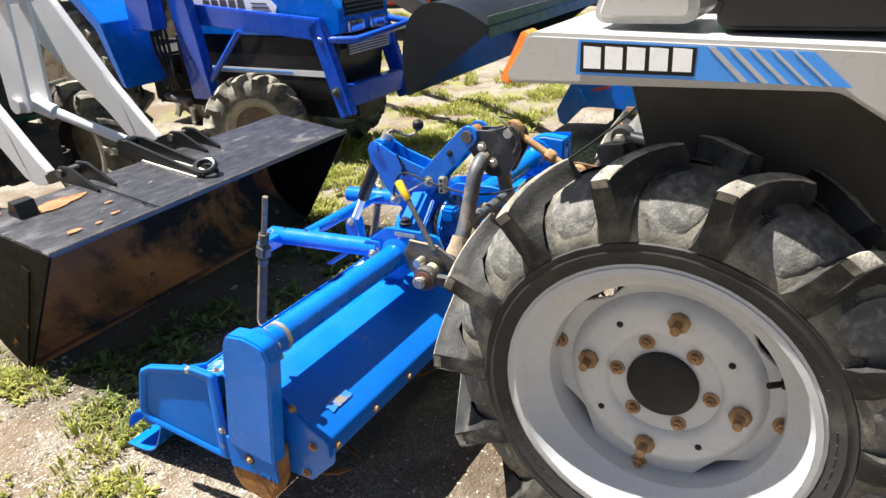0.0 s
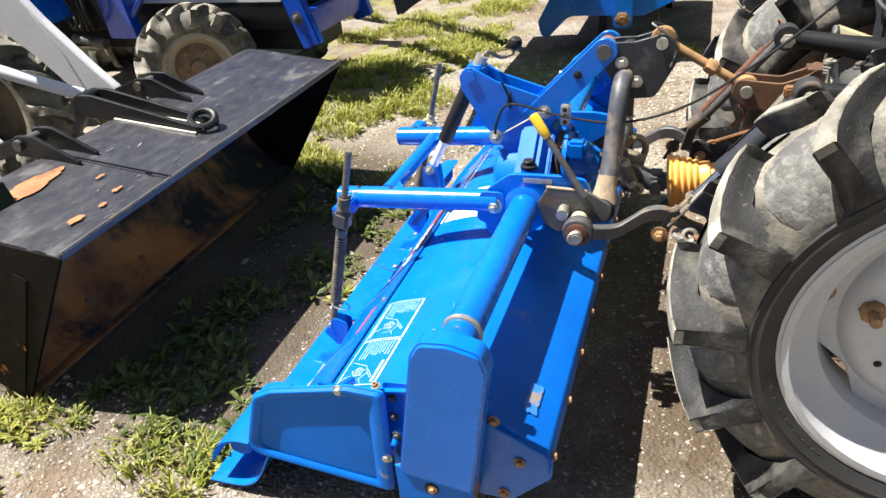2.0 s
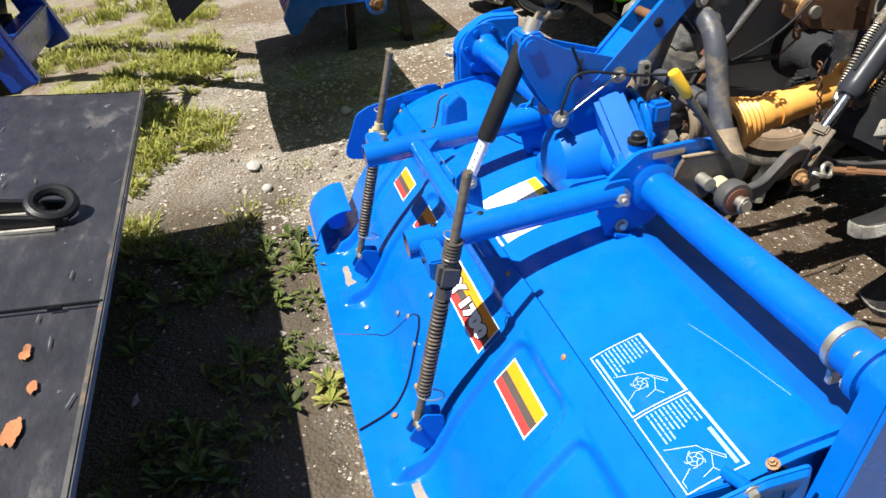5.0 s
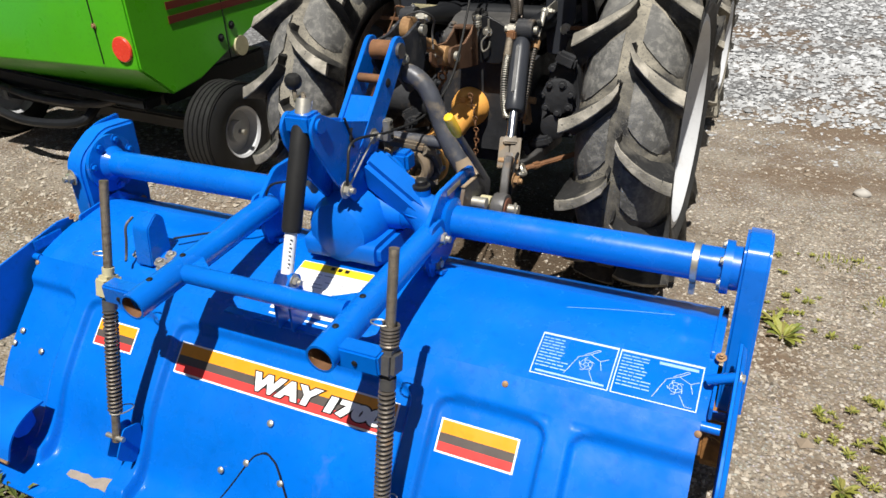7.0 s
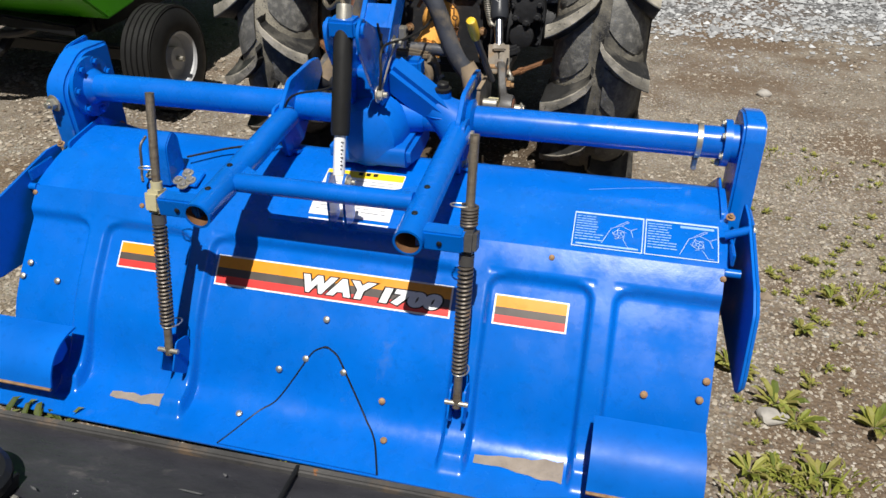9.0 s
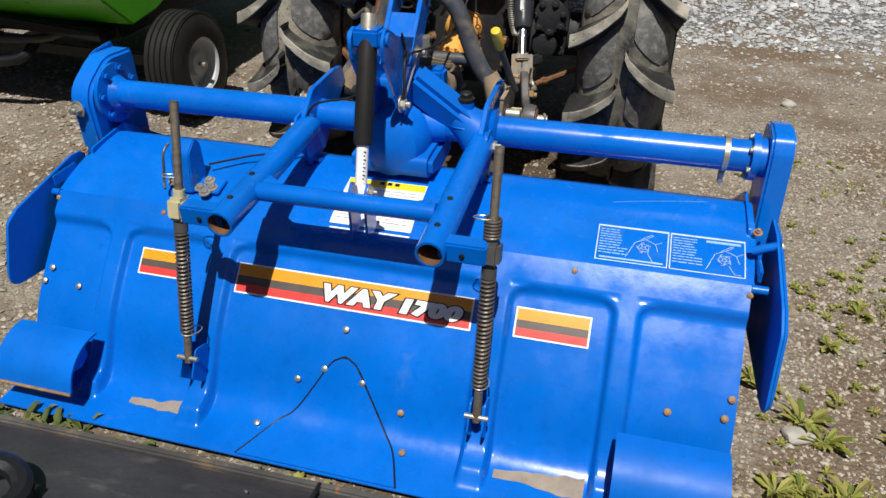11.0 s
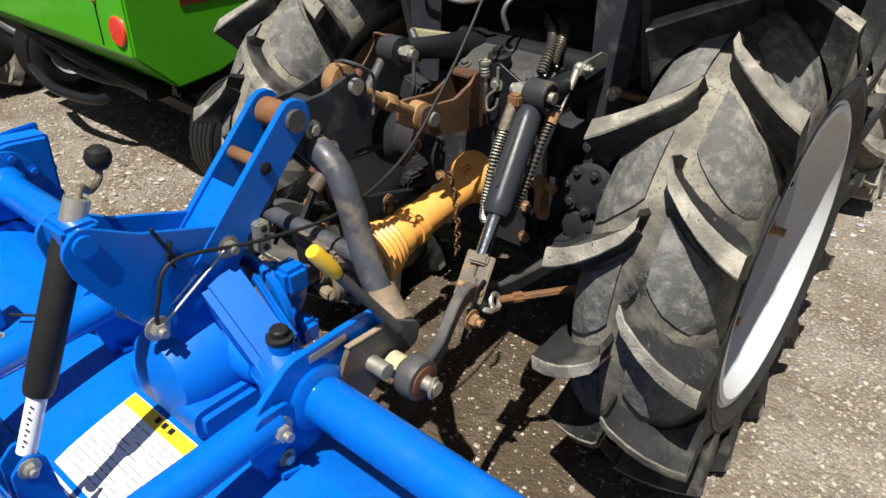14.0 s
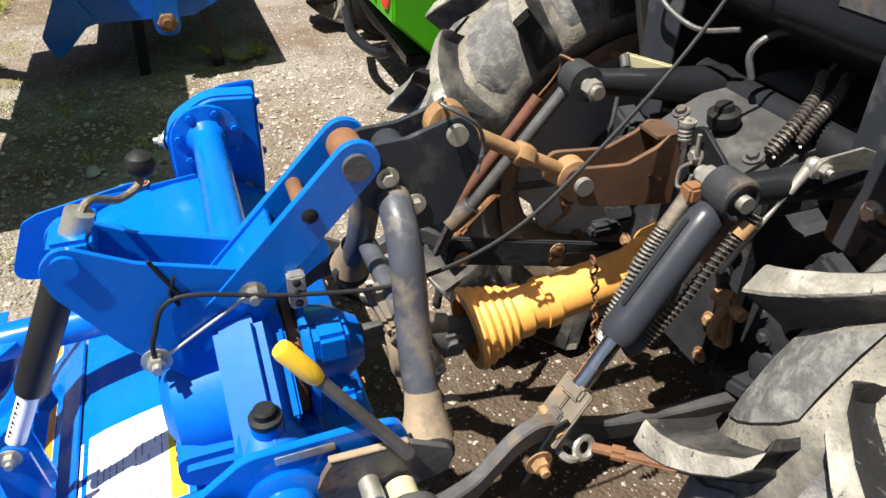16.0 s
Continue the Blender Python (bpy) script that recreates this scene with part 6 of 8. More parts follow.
# levelling cylinder on one side, lift rod on the other
t0, t1 = Vector((0.204, 0.667, 0.846)), Vector((0.231, 0.530, 0.684))
cd_ = (t1 - t0).normalized()
ln = (t1 - t0).length
cylr = part("levelling_cylinder", B().lathe([(0.012, -0.012), (0.021, -0.004), (0.025, 0.008), (0.0265, 0.03), (0.0275, ln - 0.03), (0.0285, ln - 0.012), (0.024, ln)], t0, cd_, 26), SLATE, TR, "black hydraulic levelling cylinder")
part("groove_strip", B().bar(t0 + cd_ * 0.02 + Vector((0.0, -0.019, 0.0145)), t1 - cd_ * 0.045 + Vector((0.0, -0.020, 0.0155)), 0.013, 0.012, 0.004), BLACK_PAINT, cylr)
part("chrome_rod", B().cyl(t1, t1 + cd_ * 0.082, 0.0135, n=20), CHROME, cylr)
f0 = t1 + cd_ * 0.078
clv = part("clevis", B().bar(f0, f0 + cd_ * 0.022, 0.040, 0.030, 0.004).bar(f0 + Vector((0.0165, 0, 0)), f0 + cd_ * 0.092 + Vector((0.0165, 0, 0)), 0.007, 0.030, 0.002, (1, 0, 0)).bar(f0 - Vector((0.0165, 0, 0)), f0 + cd_ * 0.092 - Vector((0.0165, 0, 0)), 0.007, 0.030, 0.002, (1, 0, 0)), CLEVIS, cylr, "rust-stained grey-brown clevis")
part("spacer_block", B().box(f0 + cd_ * 0.060, (0.024, 0.022, 0.026), cd_.to_track_quat("Z", "Y").to_matrix(), 0.003), LINK, clv)
part("clevis_pin", B().cyl(f0 + cd_ * 0.070 - Vector((0.028, 0, 0)), f0 + cd_ * 0.070 + Vector((0.030, 0, 0)), 0.008, n=14), BOLT_RUST, clv)
for side, pts in (("fitting", [(0.176, 0.628, 0.825), (0.178, 0.596, 0.775), (0.188, 0.560, 0.715), (0.206, 0.528, 0.672), (0.216, 0.520, 0.664)]),
                     ("sleeve", [(0.236, 0.715, 0.850), (0.234, 0.675, 0.795), (0.238, 0.620, 0.722), (0.240, 0.572, 0.672), (0.236, 0.548, 0.658)])):
    hp = smooth_path([Vector(q) for q in pts], 10)
    sp = part("spring_hose", B().pipe(hp, 0.0072, 10), SOFT_RUBBER, TR, "black hose wound in a pale wire coil")
    coil = []
    for p, q in zip(hp, hp[1:]):
        u = (q - p).normalized()
        s_ = Vector((1, 0, 0))
        coil += [p.lerp(q, i / 8) + 0.0090 * (math.cos(i * 0.785398) * s_ + math.sin(i * 0.785398) * u.cross(s_)) for i in range(8)]
    part("wire_coil", B().pipe(coil, 0.0017, 5), ZINC if side == "fitting" else SPRING, sp)
    a, u = hp[0], (hp[0] - hp[3]).normalized()
    if side == "fitting":
        part("fitting", B().cyl(a - u * 0.012, a + u * 0.040, 0.0115, n=12), ROD, sp, "pale plated hose fitting")
        part("rusty_plug", B().box(a + u * 0.045 + Vector((0.004, 0, 0.004)), (0.026, 0.026, 0.024), None, 0.004), IRON_RUST, sp)
    else:
        part("clip", B().cyl(a - u * 0.035, a - u * 0.012, 0.013, n=14), TOPLINK, sp)
frod = part("feedback_rod", B().cyl((0.229, 0.772, 0.880), (0.226, 0.690, 0.755), 0.0042, n=9).cyl((0.230, 0.790, 0.905), (0.229, 0.768, 0.870), 0.0085, 0.0065, 12).ball((0.231, 0.794, 0.908), 0.012, 2), ZINC, TR, "pale feedback rod with ball joint")
part("link_plate", B().prism(fillet([(0.778, 0.894), (0.784, 0.922), (0.86, 0.928), (0.915, 0.905), (0.90, 0.888), (0.84, 0.898)], 0.008, 3), "x", 0.240, 0.244, 0.0008, 1), ZINC, frod)
bolt(frod, (0.244, 0.797, 0.908), (1, 0, 0), 0.009, ZINC, "nut", "nut")
e2, ROD_FOOT = Vector((-0.168, 0.648, 0.884)), Vector((-0.192, 0.490, 0.668))
part("lift_rod", B().cyl(e2, ROD_FOOT, 0.0115, n=14).cyl(ROD_FOOT, ROD_FOOT + Vector((-0.01, -0.04, -0.04)), 0.019, n=12).bar(ROD_FOOT + Vector((-0.01, -0.03, -0.03)), (-0.240, 0.44, 0.54), 0.030, 0.014, 0.004), LINK, TR)
part("rusty_sleeve", B().cyl((-0.214, 0.620, 0.852), (-0.223, 0.470, 0.655), 0.0115, n=16), RUST_BROWN, TR, "rusty telescopic sleeve")
part("lynch_wire", B().pipe(smooth_path([(-0.165, 0.655, 0.930), (-0.185, 0.640, 0.935), (-0.195, 0.648, 0.912), (-0.205, 0.640, 0.885), (-0.213, 0.620, 0.855)], 5), 0.0025, 6), IRON_RUST, TR)
part("control_lever", B().bar((-0.208, 0.780, 0.906), (-0.132, 0.880, 0.884), 0.008, 0.024, 0.003), CREAM, TR, "cream-painted control lever")
part("control_rod", B().cyl((-0.196, 0.778, 0.905), (-0.170, 0.745, 0.700), 0.0042, n=8).cyl((-0.206, 0.781, 0.912), (-0.192, 0.778, 0.895), 0.009, n=10), LINK, TR)
# lower links, check chains
for sgn in (-1, 1):
    pts = [Vector((sgn * x, y, z)) for x, y, z in ((0.308, 0.228, 0.540), (0.298, 0.262, 0.534), (0.286, 0.302, 0.536), (0.277, 0.335, 0.556), (0.270, 0.368, 0.578), (0.262, 0.405, 0.583), (0.254, 0.440, 0.566), (0.247, 0.480, 0.540), (0.236, 0.62, 0.49), (0.215, 1.05, 0.42))]
    b = B()
    rows = []
    for p in smooth_path(pts, 5):
        w, hh = 0.011, 0.0175
        rows.append([p + Vector((a, 0, c)) for a, c in ((w, hh - 0.003), (w - 0.003, hh), (0.003 - w, hh), (-w, hh - 0.003), (-w, 0.003 - hh), (0.003 - w, -hh), (w - 0.003, -hh), (w, 0.003 - hh))])
    b.skin(rows, 0, True)
    link = part("lower_link", b, LINK, TR, "worn wavy flat steel lower link")
    c = Vector((sgn * 0.312, 0.210, 0.541))
    part("ball_end", B().lathe([(0.020, -0.018), (0.036, -0.016), (0.039, 0.0), (0.036, 0.016), (0.020, 0.018)], c, (1, 0, 0), 28), LINK, link)
    part("rust_ring", B().lathe([(0.0235, 0.0), (0.0275, 0.0015), (0.0275, 0.004), (0.0235, 0.005)], c + Vector((sgn * 0.016, 0, 0)), (sgn, 0, 0), 26), RUST_BROWN, link, "dark rusty ring")
    part("ball", B().ball(c, 0.0225, 2, (1.25, 1, 1)), CLEVIS, link)
    part("link_pin", B().cyl(c - Vector((sgn * 0.05, 0, 0)), c + Vector((sgn * 0.048, 0, 0)), 0.0125, n=14), ZINC, link)
    blade = part("latch_blade", B().prism(fillet([(0.444, 0.600), (0.424, 0.592), (0.377, 0.492), (0.384, 0.487), (0.414, 0.528), (0.452, 0.585)], [0.004, 0.004, 0.001, 0.001, 0.01, 0.004], 3), "x", *sorted((sgn * 0.272, sgn * 0.277)), 0.0006, 1), BLACK_PAINT, link, "pointed black latch blade")
    bolt(blade, (sgn * 0.277, 0.404, 0.531), (sgn, 0, 0), 0.013, TOPLINK, "nut", "nut")
    chain = part("check_chain", B().torus((sgn * 0.274, 0.452, 0.533), (0.2, 0.3, 1), 0.015, 0.0062, 16, 7), ZINC, TR, "check chain with galvanised hook and rusty turnbuckle")
    part("chain_ring", B().torus((sgn * 0.280, 0.474, 0.536), (1, 0.2, 0.5), 0.015, 0.0055, 16, 7), ZINC, chain)
    q0, q1 = Vector((sgn * 0.282, 0.486, 0.534)), Vector((sgn * 0.420, 0.655, 0.545))
    part("turnbuckle", B().cyl(q0, q1, 0.008, n=10).bar(q0.lerp(q1, 0.16), q0.lerp(q1, 0.92), 0.007, 0.020, 0.003, (1, -1, 0)).bar(q0.lerp(q1, 0.10), q0.lerp(q1, 0.24), 0.024, 0.018, 0.006).bar(q0.lerp(q1, 0.84), q0.lerp(q1, 0.96), 0.024, 0.018, 0.006), IRON_RUST, chain)
    part("anchor", B().cyl(q1, (sgn * 0.43, 0.90, 0.53), 0.010, n=10), LINK, chain)

# hanging rusty chain of the drive shaft
b = B()
for k in range(12):
    t = k / 11
    p = Vector((0.075 + 0.01 * math.sin(t * 3), 0.585 + 0.025 * t, 0.70 - 0.20 * t))
    b.torus(p, (1, 0.2, 0) if k % 2 else (0, 1, 0.2), 0.0075, 0.0022, 10, 5)
part("guard_chain", b, IRON_RUST, TR, "thin rusty guard chain")

# ---- drive shaft ----
pto = thing("drive_shaft", (0, 0.55, 0.55), "yellow guarded drive shaft between tractor and tiller", "drive shaft")
pa, pb = Vector((0.0, 0.345, 0.538)), Vector((-0.02, 0.90, 0.605))
pd = (pb - pa).normalized()
prof = [(0.055, 0.0), (0.070, 0.002)]
for k in range(5):
    prof += [(0.072 - 0.005 * k, 0.006 + 0.016 * k), (0.075 - 0.005 * k, 0.011 + 0.016 * k), (0.072 - 0.005 * k, 0.016 + 0.016 * k), (0.066 - 0.005 * k, 0.020 + 0.016 * k)]
prof += [(0.048, 0.092), (0.048, 0.110), (0.036, 0.114)]
part("ribbed_guard", B().lathe([(r, d) for r, d in prof], pa + pd * 0.06, pd, 40, False), YELLOW, pto, "ribbed yellow guard cone")
part("guard_tube", B().cyl(pa + pd * 0.16, pa + pd * 0.40, 0.041, n=26).cyl(pa + pd * 0.20, pa + pd * 0.225, 0.047, n=26), YELLOW, pto)
part("guard_bell", B().lathe([(0.036, 0), (0.044, 0.008), (0.046, 0.03), (0.062, 0.05), (0.066, 0.09), (0.060, 0.115), (0.03, 0.118)], pa + pd * 0.385, pd, 32), YELLOW, pto)
part("guard_clip", B().box(pa + pd * 0.40 + Vector((0, 0, 0.050)), (0.03, 0.035, 0.018), None, 0.005), YELLOW, pto)
part("universal_joint", B().cyl((0, 0.272, 0.588), pa + pd * 0.02, 0.028, n=14).box(pa + pd * 0.03, (0.05, 0.05, 0.065), None, 0.010).cyl(pa + pd * 0.03 - Vector((0.035, 0, 0)), pa + pd * 0.03 + Vector((0.035, 0, 0)), 0.014, n=12).cyl(pa + pd * 0.04, pa + pd * 0.12, 0.024, n=14), LINK, pto, "dark worn universal joint")
part("joint", B().box((0, 0.285, 0.588), (0.062, 0.04, 0.03), None, 0.008), IRON_RUST, pto)

# ---- hitch frame ----
hitch = thing("hitch_frame", (0, 0.27, 0.5), "slate-grey tubular hitch frame with black head plates", "hitch frame")
for sgn in (-1, 1):
    poly = fillet([(0.212, 0.885), (0.236, 0.932), (0.300, 0.935), (0.372, 0.957), (0.402, 0.932), (0.402, 0.880), (0.356, 0.793), (0.290, 0.788), (0.240, 0.845)], [0.01, 0.03, 0.03, 0.02, 0.03, 0.02, 0.03, 0.03, 0.02], 4)
    hp_ = part("head_plate", B().prism(poly, "x", *sorted((sgn * 0.022, sgn * 0.031)), 0.001, 1), SLATE, hitch)
    for y, z in ((0.270, 0.882), (0.308, 0.834)):
        bolt(hp_, (sgn * 0.031, y, z), (sgn, 0, 0), 0.0105, ZINC)
    pipe_pts = smooth_path([(sgn * 0.012, 0.278, 0.850), (sgn * 0.052, 0.276, 0.840), (sgn * 0.086, 0.274, 0.814), (sgn * 0.110, 0.272, 0.768), (sgn * 0.132, 0.269, 0.712), (sgn * 0.158, 0.266, 0.655), (sgn * 0.190, 0.263, 0.612), (sgn * 0.220, 0.258, 0.572)], 6)
    pp = part("frame_pipe", B().pipe(pipe_pts, 0.0240, 22), PIPE, hitch)
    part("foot_casting", B().lathe([(0.0246, 0), (0.028, 0.03), (0.036, 0.062), (0.038, 0.070)], (sgn * 0.184, 0.264, 0.636), (sgn * 0.46, -0.06, -0.88), 20, False), DUSTY_STEEL, pp, "tan dusty foot casting")
    part("foot_boss", B().lathe([(0.030, 0), (0.034, 0.004), (0.034, 0.052), (0.030, 0.056)], (sgn * 0.192, 0.257, 0.566), (sgn, 0, 0), 24), CAST, pp)
    part("tan_edge", B().bar((sgn * 0.251, 0.118, 0.6265), (sgn * 0.251, 0.222, 0.6220), 0.011, 0.004, 0.001), DUSTY_STEEL, pp)
    poly = fillet([(0.095, 0.575), (0.120, 0.625), (0.225, 0.620), (0.285, 0.585), (0.278, 0.545), (0.200, 0.530), (0.150, 0.500), (0.110, 0.525)], [0.02, 0.02, 0.02, 0.02, 0.02, 0.02, 0.02, 0.02], 4)
    part("side_plate", B().prism(poly, "x", *sorted((sgn * 0.246, sgn * 0.256)), 0.001, 1), LINK, pp)
    part("hitch_pin", B().cyl((sgn * 0.235, 0.165, 0.569), (sgn * 0.292, 0.165, 0.569), 0.0145, n=18), ZINC, pp, "pale steel hitch pin")
    part("retaining_collar", B().cyl((sgn * 0.262, 0.205, 0.548), (sgn * 0.290, 0.205, 0.548), 0.022, n=18), CREAM, pp)
    part("lynch_pin", B().torus((sgn * 0.352, 0.208, 0.541), (1, 0.3, 0), 0.016, 0.0035, 16, 6), ZINC, pp)
part("cross_bar", B().cyl((-0.165, 0.275, 0.668), (0.165, 0.275, 0.668), 0.017, n=16), PIPE, hitch)
part("head_bush", B().cyl((-0.026, 0.285, 0.905), (0.026, 0.285, 0.905), 0.024, n=18), SLATE, hitch)
lev = part("release_lever", B().cyl((0.240, 0.112, 0.768), (0.268, 0.218, 0.615), 0.0085, n=12), LINK, hitch)
part("lever_knob", B().lathe([(0.009, 0.0), (0.0112, 0.006), (0.0128, 0.02), (0.0128, 0.060), (0.011, 0.066), (0.003, 0.068)], (0.242, 0.120, 0.757), (-0.095, -0.55, 0.82), 22), KNOB, lev, "yellow plastic lever knob")
yoke = part("coupling_yoke", B().torus((0.030, 0.268, 0.600), (0.15, 1, 0.1), 0.052, 0.013, 30, 9).torus((0.038, 0.300, 0.592), (0.3, 1, 0.2), 0.040, 0.012, 28, 9).torus((-0.055, 0.305, 0.610), (0.9, 0.5, 0.1), 0.036, 0.010, 24, 8), DUSTY_STEEL, hitch, "tan dusty cast coupling rings")
part("yoke_finger", B().pipe(smooth_path([(0.078, 0.255, 0.650), (0.085, 0.290, 0.630), (0.088, 0.315, 0.585), (0.070, 0.325, 0.545)], 5), 0.014, 9), CLEVIS, yoke)
part("yoke_arm", B().bar((-0.02, 0.250, 0.668), (0.085, 0.262, 0.655), 0.030, 0.022, 0.006), CLEVIS, yoke)
part("yoke_arm", B().bar((0.020, 0.295, 0.545), (0.085, 0.320, 0.535), 0.034, 0.030, 0.008), CLEVIS, yoke)
part("yoke_stub", B().cyl((0.052, 0.285, 0.640), (0.058, 0.345, 0.628), 0.020, 0.015, 14), CLEVIS, yoke)
for p in ((0.086, 0.295, 0.628), (0.090, 0.318, 0.575), (0.055, 0.332, 0.542)):
    bolt(yoke, p, (1, 0.3, 0.2), 0.010, ZINC, "nut", "nut")

# ---- top link ----
tl = thing("top_link", (0, 0.45, 0.9), "rusty yellowed top link with turnbuckle", "top link")
e0, e1 = Vector((0.0, 0.366, 0.934)), Vector((0.0, 0.572, 0.816))
td = (e1 - e0).normalized()
part("rod", B().cyl(e0 + td * 0.015, e1 - td * 0.015, 0.0115, n=14), TOPLINK, tl)
part("turnbuckle_nut", B().lathe([(0.016, 0), (0.019, 0.004), (0.019, 0.026), (0.016, 0.03)], e0.lerp(e1, 0.52), td, 6), TOPLINK, tl)
for e, rr in ((e0, 0.031), (e1, 0.028)):
    part("eye", B().lathe([(rr * 0.5, -0.017), (rr, -0.013), (rr, 0.013), (rr * 0.5, 0.017)], e, (1, 0, 0), 26), TOPLINK, tl)
    part("eye_pin", B().cyl(e - Vector((0.045, 0, 0)), e + Vector((0.044, 0, 0)), 0.0095, n=14).cyl(e + Vector((0.036, 0, 0)), e + Vector((0.046, 0, 0)), 0.0145, n=16), ZINC, tl)
CHEEK = fillet([(0.538, 0.800), (0.545, 0.846), (0.600, 0.840), (0.650, 0.836), (0.700, 0.856), (0.722, 0.872), (0.746, 0.868), (0.746, 0.748), (0.651, 0.762), (0.580, 0.776)], [0.015, 0.02, 0.02, 0.03, 0.02, 0.01, 0.004, 0.004, 0.03, 0.02], 4)
br_ = part("fork_bracket", B().prism(CHEEK, "x", 0.026, 0.034, 0.001, 1), BRACKET, tl, "dark rusty fork bracket, open above")
part("fork_cheek", B().prism(CHEEK, "x", -0.034, -0.026, 0.001, 1), BRACKET, br_)
part("fork_web", B().box((0, 0.665, 0.770), (0.052, 0.14, 0.008), None, 0.002).box((0, 0.741, 0.81), (0.052, 0.010, 0.115), None, 0.002).box((0, 0.724, 0.867), (0.052, 0.044, 0.006), None, 0.001), BRACKET, br_)
part("weld_tab", B().bar((0.036, 0.69, 0.812), (0.036, 0.715, 0.800), 0.006, 0.008, 0.002), BRACKET, br_)
part("spring_clip", B().pipe(smooth_path([(0.0, 0.36, 0.97), (0.05, 0.34, 0.985), (0.065, 0.38, 0.96), (0.05, 0.40, 0.92), (0.055, 0.39, 0.88)], 5), 0.0028, 7), LINK, tl)
part("hanging_links", B().torus((0.0, 0.572, 0.775), (1, 0, 0.3), 0.012, 0.004, 14, 6).torus((-0.01, 0.575, 0.752), (0, 1, 0.2), 0.012, 0.004, 14, 6).bar((-0.005, 0.575, 0.742), (-0.03, 0.555, 0.70), 0.018, 0.005, 0.002), IRON_RUST, tl)

# ---- control cable ----
cp = smooth_path([(0.047, -0.070, 0.670), (0.050, -0.062, 0.715), (0.046, -0.022, 0.768), (0.060, 0.12, 0.745), (0.080, 0.27, 0.740), (0.085, 0.42, 0.785), (0.065, 0.56, 0.875), (0.030, 0.74, 1.03), (0.005, 0.86, 1.20), (0.0, 0.915, 1.40)], 8)
lone("control_cable", B().pipe(cp, 0.0034, 8), SOFT_RUBBER, "thin black control cable strung from tiller to tractor cab", "cable", (0.05, 0.0, 0.76))
cp = smooth_path([(-0.20, 0.86, 1.12), (-0.24, 0.84, 1.06), (-0.22, 0.85, 1.0), (-0.14, 0.87, 0.97), (-0.07, 0.90, 0.985)], 6)
lone("wiring_lead", B().pipe(cp, 0.005, 8), LINK, "grey wiring lead hanging behind the tractor", "cable", (-0.2, 0.86, 1.0))


# ---- front loader with black bucket ----
loader = thing("front_loader", (-0.15, -1.8, 0), "silver-grey front loader boom with worn black bucket on the ground", "front loader")
LX0, LX1 = -0.985, 0.735
shell = Run([(-1.030, 0.572), (-1.25, 0.600), (-1.46, 0.628), (-1.54, 0.622), (-1.60, 0.58), (-1.645, 0.49), (-1.66, 0.36), (-1.64, 0.23), (-1.58, 0.13), (-1.50, 0.06), (-1.405, 0.010)], 6)
b = B()
b.skin([[shell.at(shell.length * j / 40, LX0 + (LX1 - LX0) * i / 12) for i in range(13)] for j in range(41)], 0.010)
bucket = part("bucket", b, BLACK_WORN, loader, "worn black loader bucket with bare scuffs")
inner = B().skin([[shell.at(shell.length * (0.01 + 0.975 * j / 40), LX0 + 0.012 + (LX1 - LX0 - 0.024) * i / 8) for i in range(9)] for j in range(41)])
for v in inner.bm.verts:
    d = Vector((0, -1.35, 0.33)) - Vector((0, v.co.y, v.co.z))
    v.co += d.normalized() * 0.013
part("inner_lining", inner, BROWN_WORN, bucket, "rust-brown worn inside of the bucket")
for x in (LX0, LX1):
    poly = [tuple(shell.at(shell.length * j / 24)[1:]) for j in range(25)]
    part("end_plate", B().prism(poly, "x", x - 0.006, x + 0.006), material("worn_end_plate", (0.006, 0.005, 0.005), 0.6, 0, 0.4, 6, 60, 0.3, (0.018, 0.010, 0.005), 0.55, 0.10, 4.5, (0.30, 0.12, 0.035), 0.645, 8) if "worn_end_plate" not in bpy.data.materials else bpy.data.materials["worn_end_plate"], bucket)
part("lip_bar", B().bar((LX0, -1.036, 0.574), (LX1, -1.036, 0.574), 0.012, 0.020, 0.003), LINK, bucket)
part("wear_strip", B().bar((LX1 + 0.008, -1.20, 0.50), (LX1 + 0.008, -1.42, 0.06), 0.004, 0.045, 0.001), bpy.data.materials["worn_end_plate"], bucket)
part("cutting_edge", B().bar((LX0, -1.43, 0.020), (LX1, -1.43, 0.020), 0.08, 0.014, 0.003), BROWN_WORN, bucket)
for x in np.linspace(LX0 + 0.12, LX1 - 0.12, 6):
    bolt(bucket, (x, -1.515, 0.085), (0, 1, 0.6), 0.016, IRON_RUST, "rivet", "bolt")
for x0, y0, rx, ry, sd in ((0.465, -1.385, 0.125, 0.034, 1.0), (0.575, -1.125, 0.030, 0.012, 3.0), (0.475, -1.115, 0.016, 0.006, 5.0), (0.665, -1.47, 0.035, 0.02, 8.0), (0.335, -1.24, 0.018, 0.006, 9.0), (0.385, -1.14, 0.02, 0.008, 11.0)):
    n = 44
    b = B()
    cz = lambda y: 0.572 + (-1.030 - y) * 0.128 + 0.0065
    cv = b.bm.verts.new((x0, y0, cz(y0)))
    ring = []
    for k in range(n):
        a = 2 * math.pi * k / n
        q = 1 + 0.6 * noise.noise((math.cos(a) * 1.3 + sd, math.sin(a) * 1.3, sd)) + 0.16 * noise.noise((math.cos(a) * 6 + sd, math.sin(a) * 6, sd))
        ring.append(b.bm.verts.new((x0 + rx * q * math.cos(a), y0 + ry * q * math.sin(a), cz(y0 + ry * q * math.sin(a)))))
    for k in range(n):
        b.bm.faces.new((cv, ring[k], ring[(k + 1) % n]))
    part("bare_rust_patch", b, FLAKED, bucket, "patch of orange rust where paint flaked")
